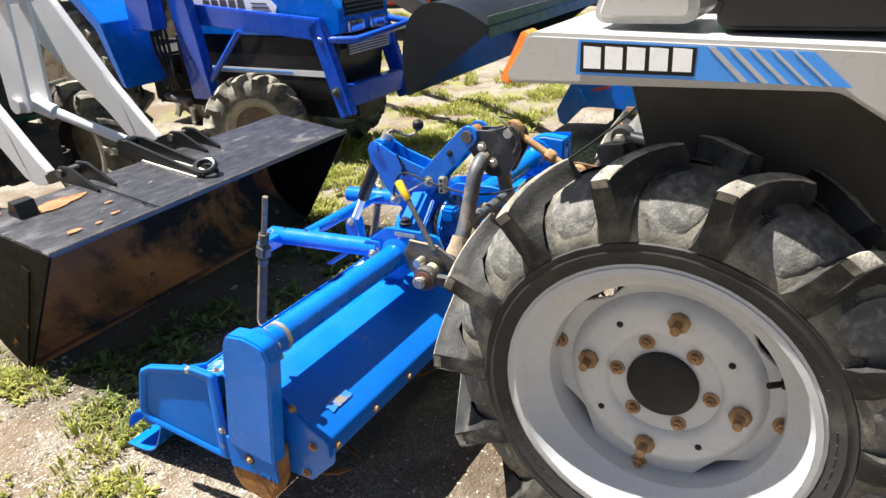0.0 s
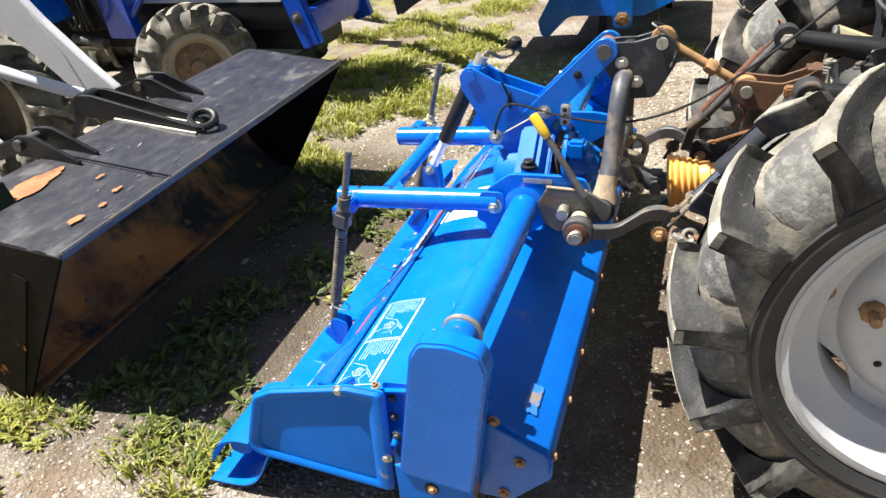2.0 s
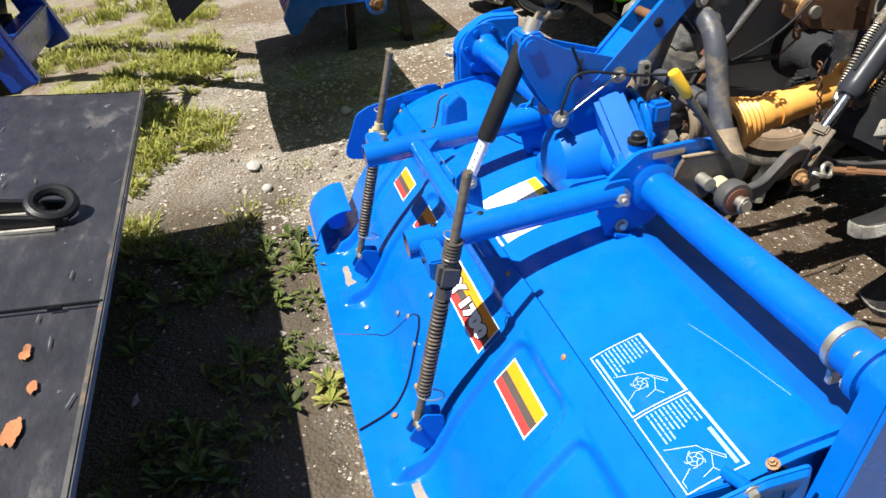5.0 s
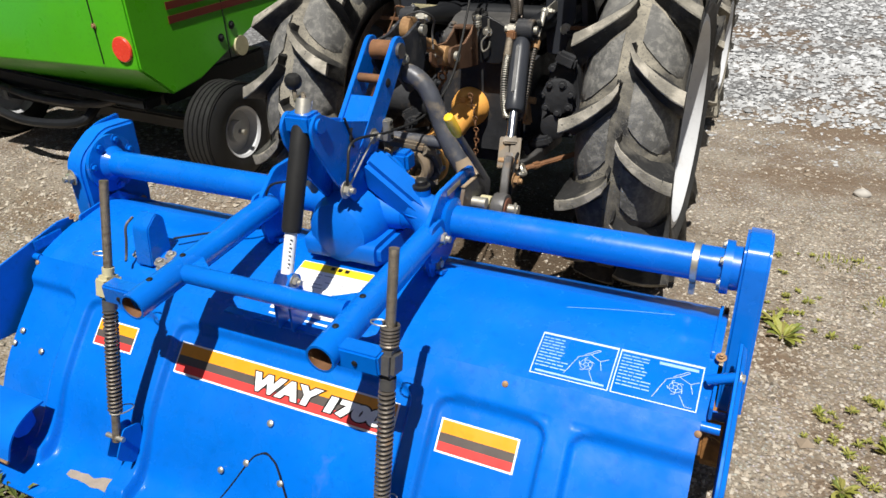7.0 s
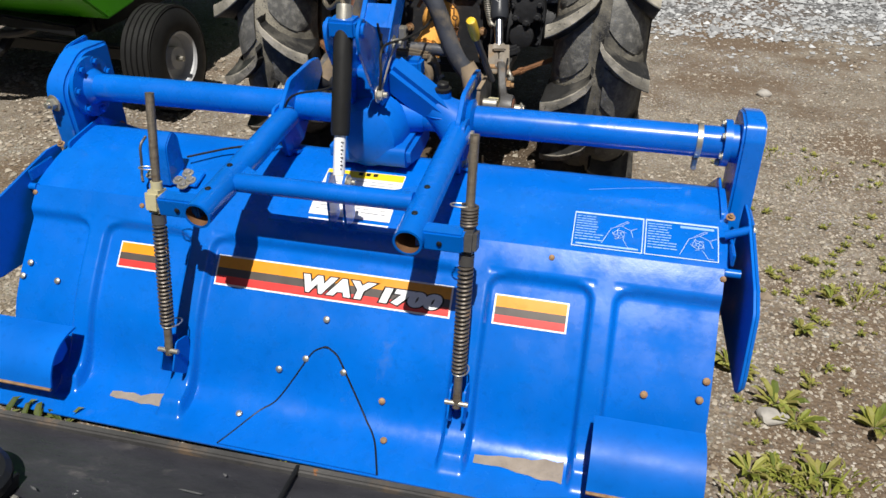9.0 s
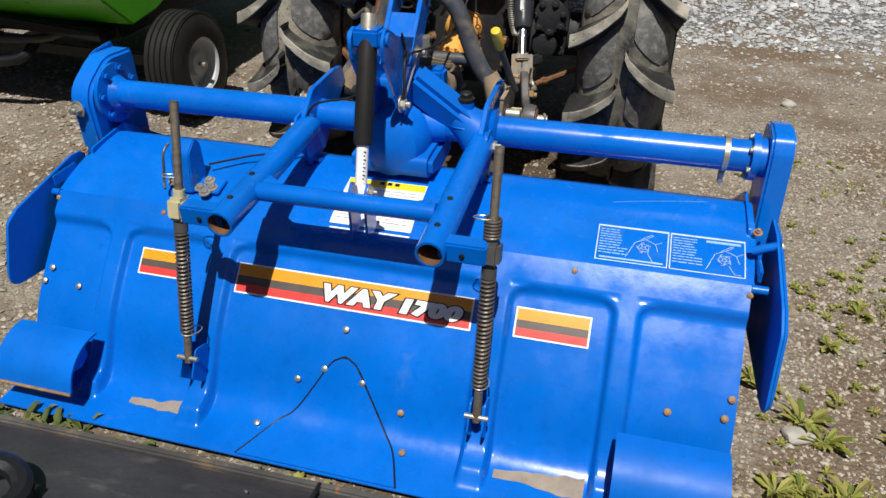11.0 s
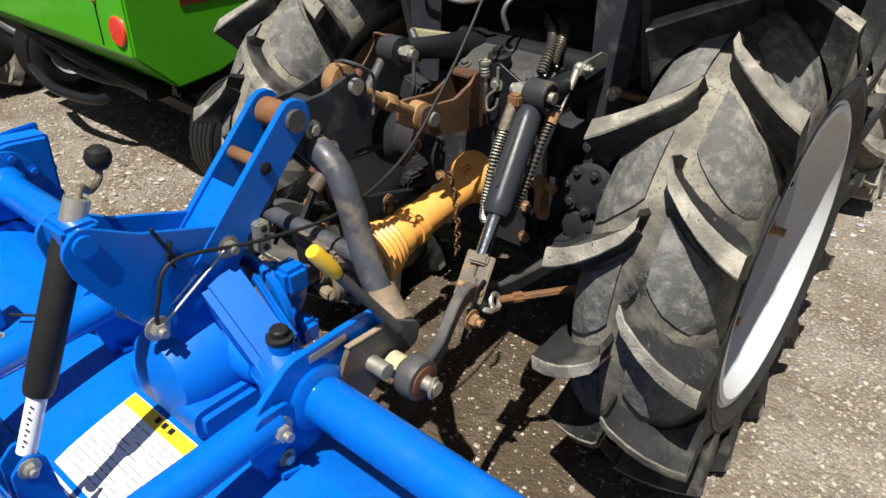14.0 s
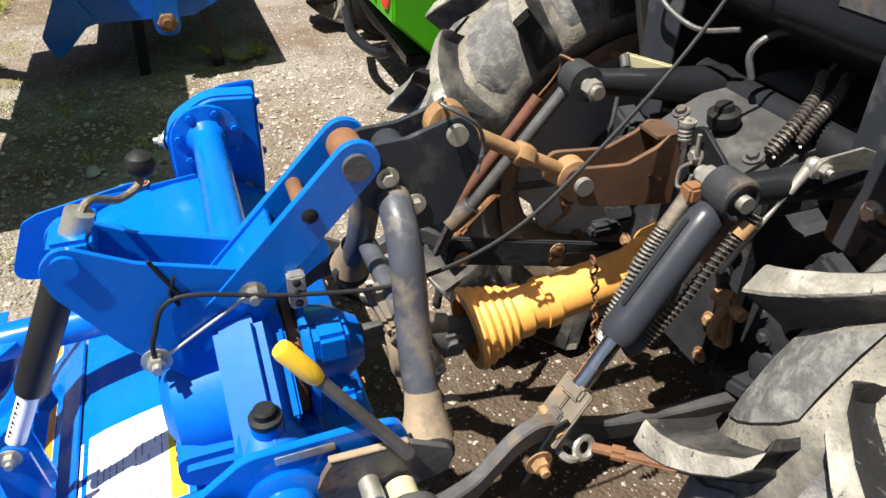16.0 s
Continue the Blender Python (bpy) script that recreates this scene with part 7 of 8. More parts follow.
def lug_plate(x, y0, y1, h, th=0.014):
    return B().prism(fillet([(y0, 0.635), (y1, 0.572 + (-1.030 - y1) * 0.128), (y1 + 0.01, 0.60 + (-1.1 - y1) * 0.1), (y0 + 0.09, 0.63 + h), (y0, 0.63 + h)], [0.005, 0.005, 0.005, 0.02, 0.03], 3), "x", x - th / 2, x + th / 2, 0.002, 1)


for x in (0.205, 0.285, -0.31, -0.39):
    part("bucket_lug", lug_plate(x, -1.60, -1.36, 0.075), BLACK_PAINT, bucket)
for x in (-0.075, -0.155):
    part("bucket_lug", lug_plate(x, -1.68, -1.14, 0.085), BLACK_PAINT, bucket)
    part("weld_bead", B().pipe([(x + 0.02, -1.50, 0.634), (x + 0.02, -1.16, 0.592)], 0.006, 6), ZINC, bucket, "bright weld bead")
for x in (0.245, -0.350):
    part("lug_pin", B().cyl((x - 0.06, -1.575, 0.675), (x + 0.06, -1.575, 0.675), 0.018, n=16), LINK, bucket)
part("tow_eye", B().torus((-0.115, -1.165, 0.625), (0.35, 0.25, 0.9), 0.042, 0.014, 24, 9), BLACK_PAINT, bucket, "black forged tow eye")
part("stop_block", B().prism([(-1.44, 0.63), (-1.36, 0.61), (-1.38, 0.675), (-1.42, 0.68)], "x", 0.54, 0.62, 0.003, 1), BLACK_PAINT, bucket)
part("weld_seam", B().bar((0.262, -1.034, 0.5835), (0.262, -1.40, 0.6305), 0.005, 0.006, 0.001).bar((0.268, -1.10, 0.5915), (0.268, -1.125, 0.5945), 0.004, 0.007, 0.001), BLACK_PAINT, bucket, "dark welded seam across the bucket")
rsc = random.Random(21)
for k in range(34):
    x, y, L_ = rsc.uniform(LX0 + 0.05, LX1 - 0.05), rsc.uniform(-1.42, -1.05), rsc.uniform(0.006, 0.045)
    a = rsc.gauss(0.0, 0.35)
    zt = lambda yy: 0.572 + (-1.030 - yy) * 0.128 + 0.0062
    dx, dy, w = L_ * math.cos(a), L_ * math.sin(a), rsc.uniform(0.0007, 0.0026)
    n = 5
    up, dn = [], []
    for i in range(n + 1):
        t = i / n
        q = w * math.sin(math.pi * (0.08 + 0.84 * t)) * rsc.uniform(0.4, 1.0)
        px, py = x + dx * (t - 0.5), y + dy * (t - 0.5)
        up.append((px, py + q, zt(py + q)))
        dn.append((px, py - q, zt(py - q)))
    part("paint_scuff", B().skin([up, dn]), SCUFF, bucket)
bpy.data.materials["worn_end_plate"].node_tree.nodes["Principled BSDF"].inputs["Specular IOR Level"].default_value = 0.1
# boom
for x in (0.245, -0.350):
    poly = fillet([(-1.715, 0.648), (-1.80, 0.728), (-1.985, 0.925), (-2.27, 1.285), (-2.75, 1.83), (-2.98, 1.68), (-2.48, 1.10), (-2.07, 0.775), (-1.90, 0.605), (-1.83, 0.580), (-1.74, 0.595)], [0.02, 0.05, 0.2, 0.2, 0.02, 0.02, 0.2, 0.1, 0.05, 0.02, 0.02], 3)
    arm = part("boom_arm", B().prism(poly, "x", x - 0.020, x + 0.020, 0.004, 2), SILVER, loader, "silver-grey tapered boom arm")
    part("weld_seam", B().pipe([(x + 0.021, -1.88, 0.66), (x + 0.021, -1.93, 0.80), (x + 0.021, -2.02, 0.95)], 0.004, 6), SILVER, arm)
    part("cross_link", B().bar((x, -1.74, 0.62), (x, -1.60, 0.665), 0.05, 0.05, 0.006), BLACK_PAINT, arm)
part("tilt_link", B().prism(fillet([(-2.035, 0.85), (-2.195, 0.85), (-2.17, 1.42), (-1.97, 1.44)], 0.03, 4), "x", 0.06, 0.078, 0.003, 1), SILVER, loader)
part("tilt_link", B().prism(fillet([(-2.035, 0.85), (-2.195, 0.85), (-2.17, 1.42), (-1.97, 1.44)], 0.03, 4), "x", -0.038, -0.020, 0.003, 1), SILVER, loader)
part("elbow_pin", B().cyl((-0.06, -2.10, 0.885), (0.105, -2.10, 0.885), 0.036, n=18), SILVER, loader)
tc = part("tilt_cylinder", B().cyl((0.02, -2.10, 0.885), (-0.115, -1.665, 0.700), 0.024, n=20).cyl((0.02, -2.10, 0.885), (-0.012, -1.99, 0.838), 0.036, n=20), SILVER, loader)
part("rod_eye", B().cyl((-0.155, -1.650, 0.692), (-0.075, -1.650, 0.692), 0.026, n=18), BLACK_PAINT, tc)
part("upper_pin", B().cyl((-0.07, -2.03, 1.37), (0.11, -2.03, 1.37), 0.04, n=18), SILVER, loader)
part("cross_tube", B().cyl((-0.35, -2.52, 1.33), (0.245, -2.52, 1.33), 0.045, n=22), SILVER, loader)

loader.matrix_world = pose(-0.15, -1.832, -0.010, 0, 0, 0.8)

# the tractor that carries it
lt = thing("loader_tractor", (-0.1, -3.2, 0), "dark green tractor standing behind a silver front loader", "tractor")
part("bonnet", B().prism(fillet([(-2.55, 0.70), (-4.0, 0.70), (-4.0, 1.28), (-2.7, 1.16), (-2.52, 0.98)], 0.05, 4), "x", -0.30, 0.12, 0.03, 3), TEAL, lt)
part("grille", B().box((-0.09, -2.535, 0.86), (0.34, 0.03, 0.24), None, 0.012), BLACK_PAINT, lt)
part("chassis", B().box((-0.09, -3.2, 0.55), (0.34, 1.5, 0.26), None, 0.03), CAST, lt)
part("front_axle", B().box((-0.09, -2.85, 0.40), (0.85, 0.12, 0.12), None, 0.03), CAST, lt)
for sgn in (-1, 1):
    c = Vector((-0.09 + sgn * 0.53, -2.78, 0.42))
    tt = tyre_wheel("front_tyre", lt, 0.43, 0.26, 0.21, 14, 0.04, radians(14), c, 0.1, 0.04)
    part("wheel_disc", B().lathe([(0.215, 0.03), (0.19, 0.04), (0.12, 0.07), (0.0, 0.075)], c, (sgn, 0, 0), 30, False), OLD_RIM, tt)
part("side_tank", B().box((0.24, -3.35, 0.75), (0.22, 0.5, 0.35), None, 0.04, 3), BLACK_PAINT, lt)

# ---- blue tractor with raised bucket ----
bt = thing("blue_tractor", (0, 0, 0), "blue tractor with blue front loader arms and cream-rimmed wheels", "tractor", m=pose(-2.07, -2.33, -0.005, 0, 0, -1))
for sgn in (1, -1):
    c = Vector((sgn * 0.48, 0, 0.355))
    ty = tyre_wheel("front_tyre", bt, 0.355, 0.22, 0.185, 15, 0.040, radians(13), c, 0.15, 0.036, "dusty lugged front tyre")
    part("rim", rim_lathe(0.185, sgn * 0.088, c, 36, -0.07), OLD_RIM, ty, "old cream rim with mud")
    part("wheel_disc", B().lathe([(0.175, 0.01), (0.12, 0.03), (0.085, 0.055), (0.05, 0.06), (0.045, 0.085), (0.0, 0.09)], c, (sgn, 0, 0), 30, False), MUDDY, ty)
    for k in range(6):
        a = k * math.pi / 3
        bolt(ty, c + Vector((sgn * 0.045, 0.10 * math.cos(a), 0.10 * math.sin(a))), (sgn, 0, 0), 0.011, BOLT_RUST, "nut", "nut")
    ty.matrix_basis = Matrix.Translation(c) @ Matrix.Rotation(radians(38), 4, "Z") @ Matrix.Translation(-c)
    c = Vector((sgn * 0.56, -1.72, 0.60))
    ty = tyre_wheel("rear_tyre", bt, 0.61, 0.33, 0.33, 16, 0.05, radians(15), c, 0.3)
    part("rim", rim_lathe(0.33, sgn * 0.13, c, 40), OLD_RIM, ty)
    part("wheel_disc", B().lathe([(0.27, 0.02), (0.18, 0.03), (0.10, 0.05), (0.0, 0.055)], c, (sgn, 0, 0), 36, False), OLD_RIM, ty)
    poly = fillet([(-1.02, 0.62), (-0.96, 0.60), (-1.10, 1.06), (-1.36, 1.30), (-2.2, 1.32), (-2.2, 1.24), (-1.40, 1.22), (-1.18, 1.02)], 0.04, 4)
    part("fender", B().prism(poly, "x", *sorted((sgn * 0.36, sgn * 0.74)), 0.008, 2), BLUE, bt)
    # loader frame
    boom = part("boom_arm", B().bar((sgn * 0.34, -0.80, 1.10), (sgn * 0.34, 0.56, 0.985), 0.06, 0.135, 0.008).bar((sgn * 0.34, 0.53, 1.03), (sgn * 0.34, 0.72, 0.44), 0.06, 0.12, 0.008), NAVY, bt)
    bolt(boom, (sgn * 0.372, 0.66, 0.60), (sgn, 0, 0), 0.022, LINK, "nut", "pin")
    post = part("loader_post", B().prism(fillet([(-0.62, 0.50), (-0.42, 0.50), (-0.48, 0.95), (-0.56, 1.40), (-0.72, 1.40)], 0.02, 3), "x", *sorted((sgn * 0.38, sgn * 0.46)), 0.005, 1), NAVY, bt)
    part("lift_cylinder", B().cyl((sgn * 0.42, -0.50, 0.58), (sgn * 0.40, -0.10, 0.98), 0.022, n=16), NAVY, post)
    part("valve_box", B().box((sgn * 0.52, -0.88, 1.12), (0.12, 0.26, 0.26), None, 0.01), NAVY, post)
    for k in range(4):
        y = -0.86 + 0.05 * k
        part("hydraulic_hose", B().pipe(smooth_path([(sgn * 0.52, y, 1.0), (sgn * 0.53, y + 0.02, 0.85), (sgn * (0.50 + 0.02 * k), y + 0.06, 0.66), (sgn * 0.46, y - 0.02, 0.56), (sgn * 0.42, y - 0.10, 0.62)], 6), 0.012, 8), SOFT_RUBBER, post)
    part("coupler", B().cyl((sgn * 0.45, -0.92, 0.50), (sgn * 0.47, -0.66, 0.47), 0.03, n=14), LINK, post)
hood = part("bonnet", B().prism(fillet([(-0.80, 0.93), (0.58, 0.93), (0.66, 0.95), (0.67, 1.10), (0.60, 1.19), (-0.80, 1.28)], [0.01, 0.02, 0.03, 0.03, 0.06, 0.02], 5), "x", -0.27, 0.27, 0.03, 3), BLUE, bt)
part("lower_cowl", B().prism([(-0.95, 0.50), (0.55, 0.50), (0.64, 0.93), (-0.95, 0.93)], "x", -0.255, 0.255, 0.01, 1), BLACK_PAINT, bt)
for sgn in (1, -1):
    xs = sorted((sgn * 0.2705, sgn * 0.273))
    zs = sorted((sgn * 0.2555, sgn * 0.258))
    part("side_stripe", B().prism([(-0.75, 0.665), (0.50, 0.665), (0.50, 0.705), (-0.75, 0.705)], "x", *zs), SILVER, hood)
    part("side_stripe", B().prism([(-0.75, 0.682), (0.20, 0.682), (0.20, 0.692), (-0.75, 0.692)], "x", *sorted((sgn * 0.2585, sgn * 0.26))), SKY_INK, hood)
    part("decal_panel", B().prism([(-0.80, 1.10), (0.12, 1.06), (0.15, 1.12), (0.10, 1.165), (-0.80, 1.20)], "x", *xs), WHITE, hood, "white decal panel with red edge and plain dark blocks")
    part("red_line", B().prism([(-0.80, 1.085), (0.13, 1.045), (0.13, 1.058), (-0.80, 1.098)], "x", *xs), RED_INK, hood)
    for k in range(5):
        y = -0.55 + 0.085 * k
        part("dark_block", B().prism([(y, 1.115), (y + 0.06, 1.112), (y + 0.06, 1.165), (y, 1.168)], "x", *sorted((sgn * 0.2735, sgn * 0.2755))), BLACK_INK, hood)
    for k in range(3):
        z = 1.085 + 0.026 * k
        part("dark_line", B().prism([(-0.08, z), (0.10 - 0.02 * k, z - 0.004), (0.10 - 0.02 * k, z + 0.006), (-0.08, z + 0.010)], "x", *sorted((sgn * 0.2735, sgn * 0.2755))), BLACK_INK, hood)
gr = part("grille", B().box((0, 0.665, 1.10), (0.44, 0.02, 0.12), None, 0.01), BLACK_PAINT, hood)
for k in range(4):
    part("slat", B().box((0, 0.678, 1.055 + 0.028 * k), (0.42, 0.008, 0.008)), LINK, gr)
part("radiator_grille", B().box((0, 0.672, 0.87), (0.46, 0.02, 0.13), None, 0.01), LINK, hood)
for k in range(7):
    part("slat", B().box((0, 0.686, 0.82 + 0.017 * k), (0.45, 0.008, 0.006)), SILVER, hood)
for x in (-0.12, 0.12):
    lm = part("headlight", B().box((x, 0.672, 0.985), (0.16, 0.03, 0.075), None, 0.01), CHROME, hood, "rectangular headlight")
    part("lens", B().box((x, 0.692, 0.985), (0.145, 0.008, 0.062), None, 0.003), GLASS, lm)
part("guard_bar", B().pipe([(0.36, 0.56, 0.92), (0.28, 0.80, 0.92), (-0.28, 0.84, 0.96), (-0.36, 0.60, 0.98)], 0.024, 12), NAVY, bt)
part("cross_beam", B().bar((-0.34, 0.68, 0.56), (0.34, 0.68, 0.56), 0.09, 0.14, 0.008), NAVY, bt)
part("chassis", B().box((0, -0.4, 0.50), (0.34, 2.1, 0.28), None, 0.03), BLACK_PAINT, bt)
part("front_axle", B().box((0, 0, 0.36), (0.9, 0.10, 0.12), None, 0.03), CAST, bt)
part("deck", B().box((0, -1.4, 0.75), (0.7, 0.9, 0.10), None, 0.02).box((0, -1.75, 1.02), (0.44, 0.40, 0.35), None, 0.06), TRIM, bt)
part("steering_column", B().cyl((0, -1.10, 0.95), (0, -1.2, 1.45), 0.04, n=14).torus((0, -1.22, 1.48), (0, -0.3, 1), 0.17, 0.014, 28, 8), TRIM, bt)

# ---- loader bucket of a neighbouring machine, held up on its arms ----
rb = thing("raised_loader_bucket", (-2.3, -0.9, 0), "plain black loader bucket held up on dark arms", "loader bucket")
s2 = Run([(-0.430, 1.050), (-0.580, 1.130), (-0.720, 1.168), (-0.835, 1.150), (-0.925, 1.070), (-0.968, 0.94), (-0.978, 0.78), (-0.965, 0.665)], 6)
bb = part("shell", B().skin([[s2.at(s2.length * j / 30, -3.20 + 1.76 * i / 8) for i in range(9)] for j in range(31)], 0.010), BLACK_PAINT, rb)
for x in (-3.20, -1.44):
    ep = part("end_plate", B().prism([tuple(s2.at(s2.length * j / 24)[1:]) for j in range(25)], "x", x - 0.005, x + 0.005), BLACK_PAINT, bb)
    part("side_cutter", B().bar((x + 0.007, -0.952, 0.69), (x + 0.007, -0.45, 1.038), 0.006, 0.055, 0.002), BLACK_PAINT, ep)
    part("upright", B().bar((x, -0.988, 0.655), (x, -0.988, 0.93), 0.03, 0.035, 0.003), BLACK_PAINT, ep)
part("cutting_edge", B().bar((-3.20, -0.440, 1.042), (-1.44, -0.440, 1.042), 0.012, 0.11, 0.002), LINK, bb)
for x in (-2.75, -2.15):
    arm = part("loader_arm", B().bar((x, -0.97, 0.90), (x - 0.9, -2.3, 1.20), 0.07, 0.12, 0.008).bar((x - 0.9, -2.25, 1.22), (x - 1.6, -3.3, 0.8), 0.07, 0.12, 0.008), BLACK_PAINT, rb)
    part("stand_leg", B().bar((x - 0.9, -2.3, 0.07), (x - 0.9, -2.3, 1.18), 0.08, 0.08, 0.006), BLACK_PAINT, rb)

# ---- second tiller, carried clear of the ground ----
t2_ = thing("blue_implement", (-3.3, 0.0, 0), "second blue rotary tiller parked beyond, rusty bearing on its end", "rotary tiller")
c2 = Run([(0.30, 0.46), (0.15, 0.62), (-0.02, 0.68), (-0.20, 0.62), (-0.33, 0.48), (-0.42, 0.32), (-0.50, 0.22)], 6)
part("hood", B().skin([[c2.at(c2.length * j / 24, -4.25 + 1.62 * i / 6) for i in range(7)] for j in range(25)], 0.006), BLUE, t2_)
for x in (-2.63, -4.25):
    poly = [tuple(c2.at(c2.length * j / 16)[1:]) for j in range(17)] + [(-0.42, 0.235), (-0.30, 0.27), (0.12, 0.27), (0.30, 0.36)]
    part("end_plate", B().prism(poly, "x", x - 0.005, x + 0.005), BLUE, t2_)
ca = part("bearing_arm", B().prism(fillet([(-0.055, 0.20), (0.055, 0.20), (0.075, 0.60), (-0.075, 0.60)], [0.055, 0.055, 0.03, 0.03], 7), "x", -2.625, -2.575, 0.008, 2), BLUE, t2_)
part("bearing_boss", B().lathe([(0.040, 0), (0.036, 0.012), (0.022, 0.018), (0.018, 0.026)], (-2.575, 0.0, 0.262), (1, 0, 0), 18), IRON_RUST, ca, "rusty bearing boss")
for a in range(6):
    bolt(ca, (-2.574, 0.034 * math.cos(a * 1.047), 0.262 + 0.034 * math.sin(a * 1.047)), (1, 0, 0), 0.008, BOLT_RUST)
part("side_skirt", B().prism(fillet([(-0.30, 0.30), (-0.40, 0.46), (-0.52, 0.24), (-0.50, 0.16), (-0.46, 0.14)], 0.02, 3), "x", -2.64, -2.60, 0.004, 1), BLUE, t2_)
part("red_marking", B().prism([(-0.27, 0.375), (-0.16, 0.40), (-0.155, 0.42), (-0.268, 0.395)], "x", -2.6245, -2.622), RED, t2_)
part("main_tube", B().cyl((-4.25, 0.03, 0.74), (-2.63, 0.03, 0.74), 0.045, n=24), BLUE, t2_)
part("rotor", B().cyl((-4.2, 0.0, 0.262), (-2.66, 0.0, 0.262), 0.05, n=18), IRON_RUST, t2_)
for x, y in ((-2.75, 0.20), (-4.1, 0.20), (-2.75, -0.15), (-4.1, -0.15)):
    part("stand_leg", B().bar((x, y, -0.03), (x, y * 0.75, 0.5), 0.05, 0.05, 0.005), BLACK_PAINT, t2_)
t2_.location.z = 0.105

# ---- green baler ----
bal = thing("baler", (-2.0, 1.4, 0), "bright green baler on small ribbed wheels", "baler")
poly = fillet([(0.700, 1.75), (0.700, 0.635), (0.845, 0.500), (1.02, 0.520), (1.40, 0.660), (2.6, 0.68), (2.6, 1.75)], [0.01, 0.015, 0.02, 0.02, 0.03, 0.02, 0.02], 3)
shell_g = part("body", B().prism(poly, "x", -2.75, -1.385, 0.008, 2), GREEN, bal)
for z in (0.79, 0.845):
    part("maroon_stripe", B().box((-1.3835, 1.45, z), (0.003, 1.1, 0.030)), MAROON, shell_g)
for x, z in ((-1.45, 0.716), (-2.35, 0.90)):
    part("reflector", B().lathe([(0.050, 0), (0.050, 0.006), (0.046, 0.010), (0.0, 0.011)], (x, 0.700, z), (0, -1, 0), 30, False), REFLECT, shell_g, "round red reflector")
part("panel_joint", B().box((-1.575, 0.6975, 1.2), (0.004, 0.003, 1.1)), BLACK_PAINT, shell_g)
part("panel_joint", B().box((-1.3835, 1.22, 1.1), (0.003, 0.004, 1.1)), BLACK_PAINT, shell_g)
for p in ((-1.384, 1.18, 0.66), (-1.384, 1.26, 0.70)):
    bolt(shell_g, p, (1, 0, 0), 0.012, BLACK_PAINT)
bolt(shell_g, (-1.575, 0.698, 0.80), (0, -1, 0), 0.008, BOLT_RUST)
part("chassis", B().box((-2.1, 1.25, 0.47), (1.2, 0.7, 0.10), None, 0.01), BLACK_PAINT, bal)
part("front_rail", B().bar((-2.75, 0.83, 0.56), (-1.50, 0.83, 0.46), 0.10, 0.05, 0.008), BLACK_PAINT, bal)
part("axle", B().bar((-2.92, 1.12, 0.31), (-1.35, 1.07, 0.275), 0.06, 0.06, 0.008), BLACK_PAINT, bal)
part("pickup_rail", B().pipe(smooth_path([(-2.75, 0.90, 0.46), (-2.3, 0.86, 0.40), (-1.9, 0.88, 0.40), (-1.75, 0.95, 0.46)], 5), 0.018, 10), LINK, bal)
part("pickup_guard", B().pipe(smooth_path([(-2.6, 0.82, 0.34), (-2.3, 0.78, 0.31), (-2.0, 0.82, 0.32), (-1.95, 0.90, 0.38)], 5), 0.022, 10), BLACK_PAINT, bal)
part("hub_plate", B().cyl((-1.40, 1.30, 0.60), (-1.375, 1.30, 0.60), 0.045, n=20), CREAM, bal)
for c in (Vector((-1.33, 1.07, 0.272)), Vector((-2.92, 1.12, 0.308))):
    h = 0.075
    prof = [(0.115, -h), (0.14, -h - 0.008), (0.185, -h - 0.006), (0.212, -h + 0.012)]
    for k in range(5):
        x = -h + 0.022 + k * (2 * h - 0.044) / 4
        prof += [(0.225, x - 0.010), (0.225, x + 0.008), (0.217, x + 0.010), (0.217, x + 0.013)]
    prof += [(0.212, h - 0.012), (0.185, h + 0.006), (0.14, h + 0.008), (0.115, h)]
    w = part("ribbed_tyre", B().lathe(prof, c, (1, 0, 0), 44, False), SOFT_RUBBER, bal, "small black ribbed tyre")
    part("rim", B().lathe([(0.118, h), (0.116, h + 0.004), (0.105, h - 0.004), (0.098, h - 0.045), (0.05, h - 0.05), (0.048, h - 0.02), (0.0, h - 0.02)], c, (1, 0, 0), 32, False), RIM, w)
    part("grease_nipple", B().cyl(c + Vector((h - 0.02, 0, 0)), c + Vector((h + 0.01, 0, 0)), 0.012, n=10), ZINC, w)

# ---- tractor behind the baler ----
gt = thing("far_tractor", (-3.6, 2.0, 0), "tractor with pale rims parked behind the green baler", "tractor")
for x in (-3.20, -4.35):
    c = Vector((x, 1.16, 0.65))
    sg = 1 if x > -4 else -1
    ty = tyre_wheel("rear_tyre", gt, 0.605, 0.33, 0.33, 16, 0.05, radians(15), c, 0.2, 0.05, "", SIDEWALL)
    part("rim", rim_lathe(0.33, sg * 0.135, c, 44), RIM, ty)
    part("wheel_disc", B().lathe([(0.275, 0.04), (0.18, 0.05), (0.17, 0.065), (0.08, 0.07), (0.0, 0.07)], c, (sg, 0, 0), 36, False), OLD_RIM, ty)
    for k in range(6):
        a = k * math.pi / 3 + 0.4
        bolt(ty, c + Vector((sg * 0.066, 0.13 * math.cos(a), 0.13 * math.sin(a))), (sg, 0, 0), 0.014, BOLT_RUST, "nut", "nut")
part("body", B().box((-3.98, 1.6, 0.85), (0.6, 1.8, 0.5), None, 0.06, 3), BLACK_PAINT, gt)
part("axle", B().cyl((-4.3, 1.16, 0.65), (-3.2, 1.16, 0.65), 0.09, n=18), CAST, gt)

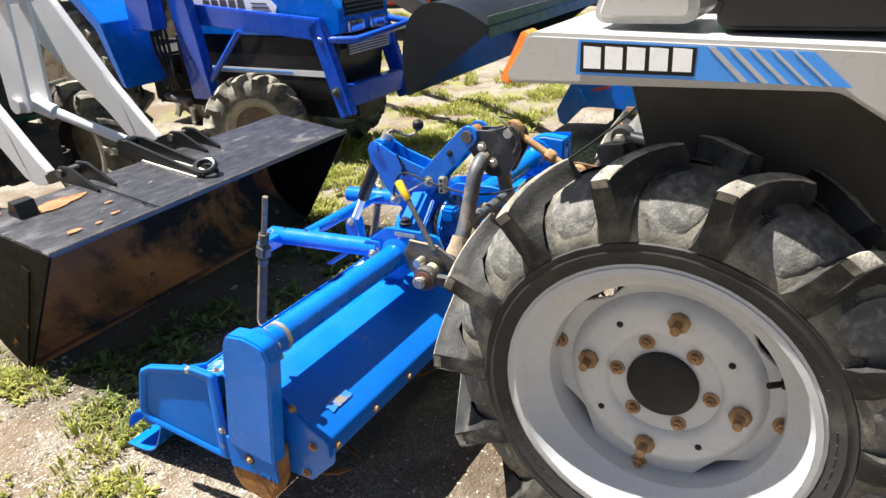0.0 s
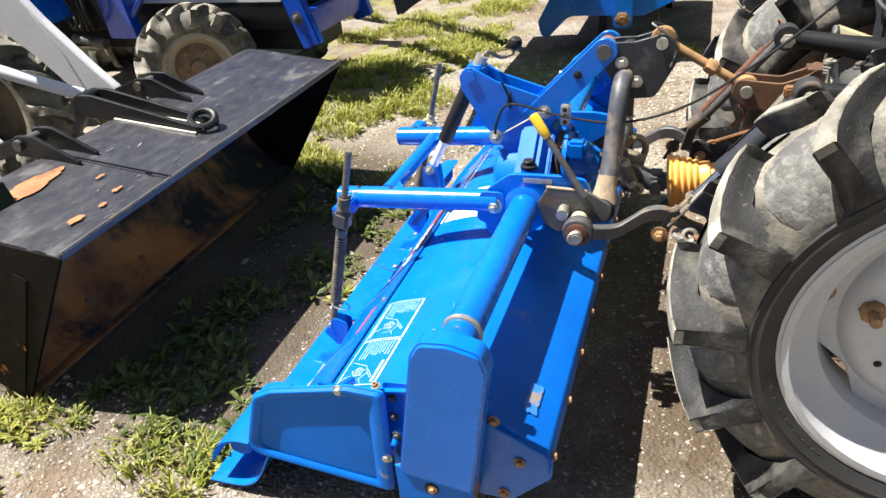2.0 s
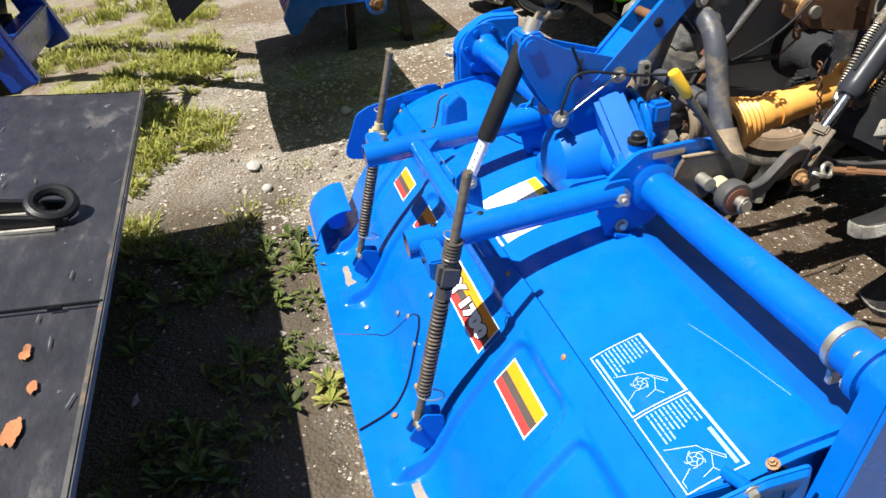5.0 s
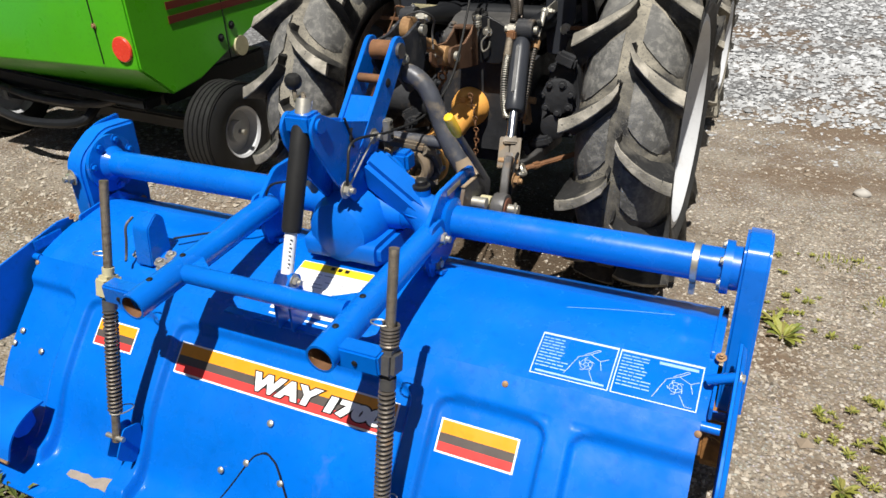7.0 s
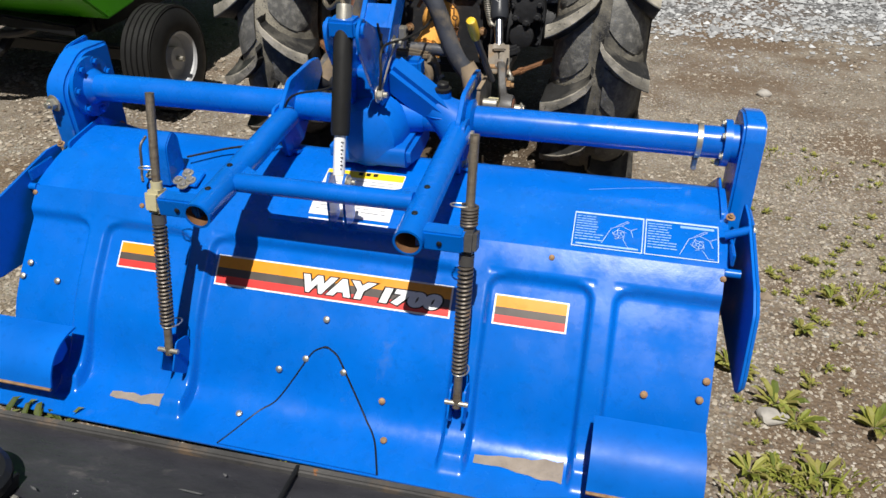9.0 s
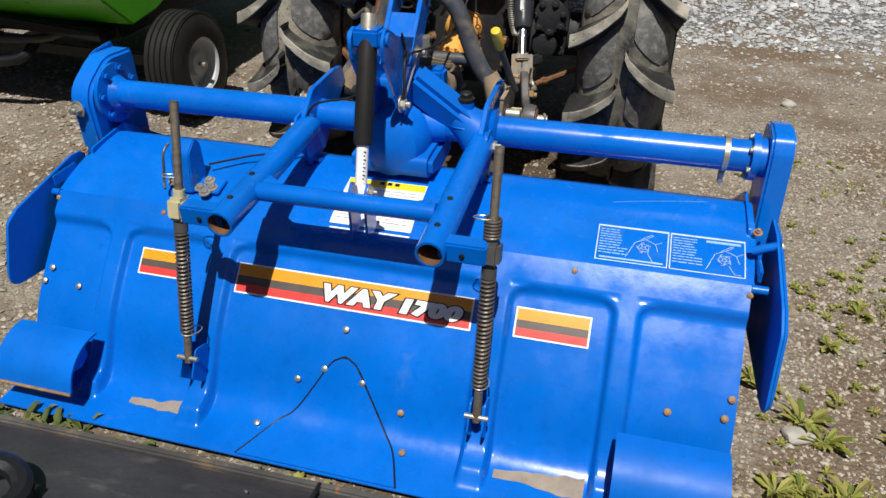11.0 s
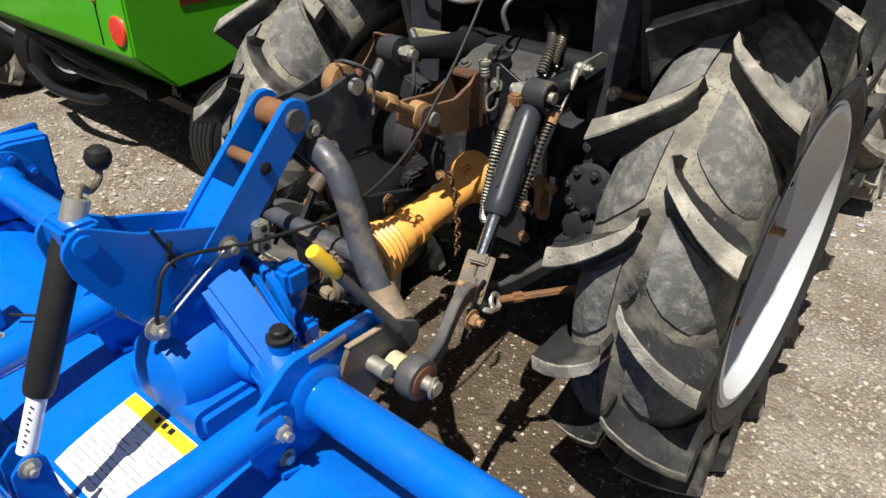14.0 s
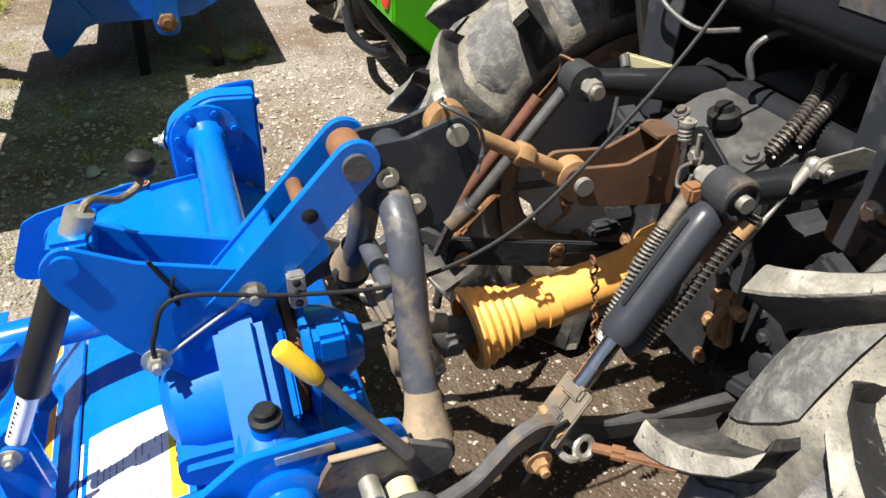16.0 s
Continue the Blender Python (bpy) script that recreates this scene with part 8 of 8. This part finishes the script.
# ---- red machines at the far side of the yard ----
for i, (x, y, rz) in enumerate(((-8.4, -5.4, 14), (-8.6, -2.0, -6))):
    rd = thing("red_trailer", (0, 0, 0), "red low trailer body at the far side of the yard", "trailer", "red trailers", pose(x, y, 0.08, 0, 0, rz))
    bx = part("box", B().box((0, 0, 0.86), (1.6, 2.8, 0.82), None, 0.03), RED, rd)
    for k in range(5):
        part("rib", B().box((0.81, -1.2 + 0.6 * k, 0.86), (0.03, 0.06, 0.78), None, 0.006), RED, bx)
    part("chassis", B().box((0, 0, 0.42), (1.1, 2.6, 0.10), None, 0.02), BLACK_PAINT, rd)
    for y_ in (-0.7, 0.7):
        part("wheel", B().lathe([(0.10, -0.09), (0.33, -0.10), (0.36, -0.06), (0.36, 0.06), (0.33, 0.10), (0.10, 0.09)], (0.72, y_, 0.36), (1, 0, 0), 28), SOFT_RUBBER, rd)

# ---- loose bits on the ground ----
cp = smooth_path([(-0.78, 0.42, 0.012), (-0.86, 0.36, 0.010), (-0.95, 0.40, 0.012), (-0.98, 0.50, 0.012), (-0.92, 0.60, 0.010), (-0.80, 0.64, 0.012), (-0.70, 0.60, 0.012)], 6)
lone("hose_scrap", B().pipe(cp, 0.009, 8), SOFT_RUBBER, "scrap of black hose lying on gravel", "hose", (-0.85, 0.5, 0.0))
for x, y, s, sd in ((1.065, -0.25, 0.030, 1), (-1.41, -0.81, 0.032, 2), (-1.24, -0.77, 0.022, 3), (1.30, 1.9, 0.03, 4), (-1.75, -0.35, 0.03, 5)):
    b = B().ball((0, 0, 0), s, 2, (1.2, 0.9, 0.6))
    for v in b.bm.verts:
        v.co *= 1 + 0.35 * noise.noise(v.co * 28 + Vector((sd, sd, 0)))
    bmesh.ops.translate(b.bm, vec=(x, y, lie(x, y) + s * 0.35), verts=b.bm.verts)
    lone("stone", b, material("grey_stone", (0.36, 0.34, 0.31), 0.9, 0, 0.25, 30, 120, 0.4) if "grey_stone" not in bpy.data.materials else bpy.data.materials["grey_stone"], "pale grey stone lying on the gravel", "stone", (x, y, lie(x, y)), group="loose stones")
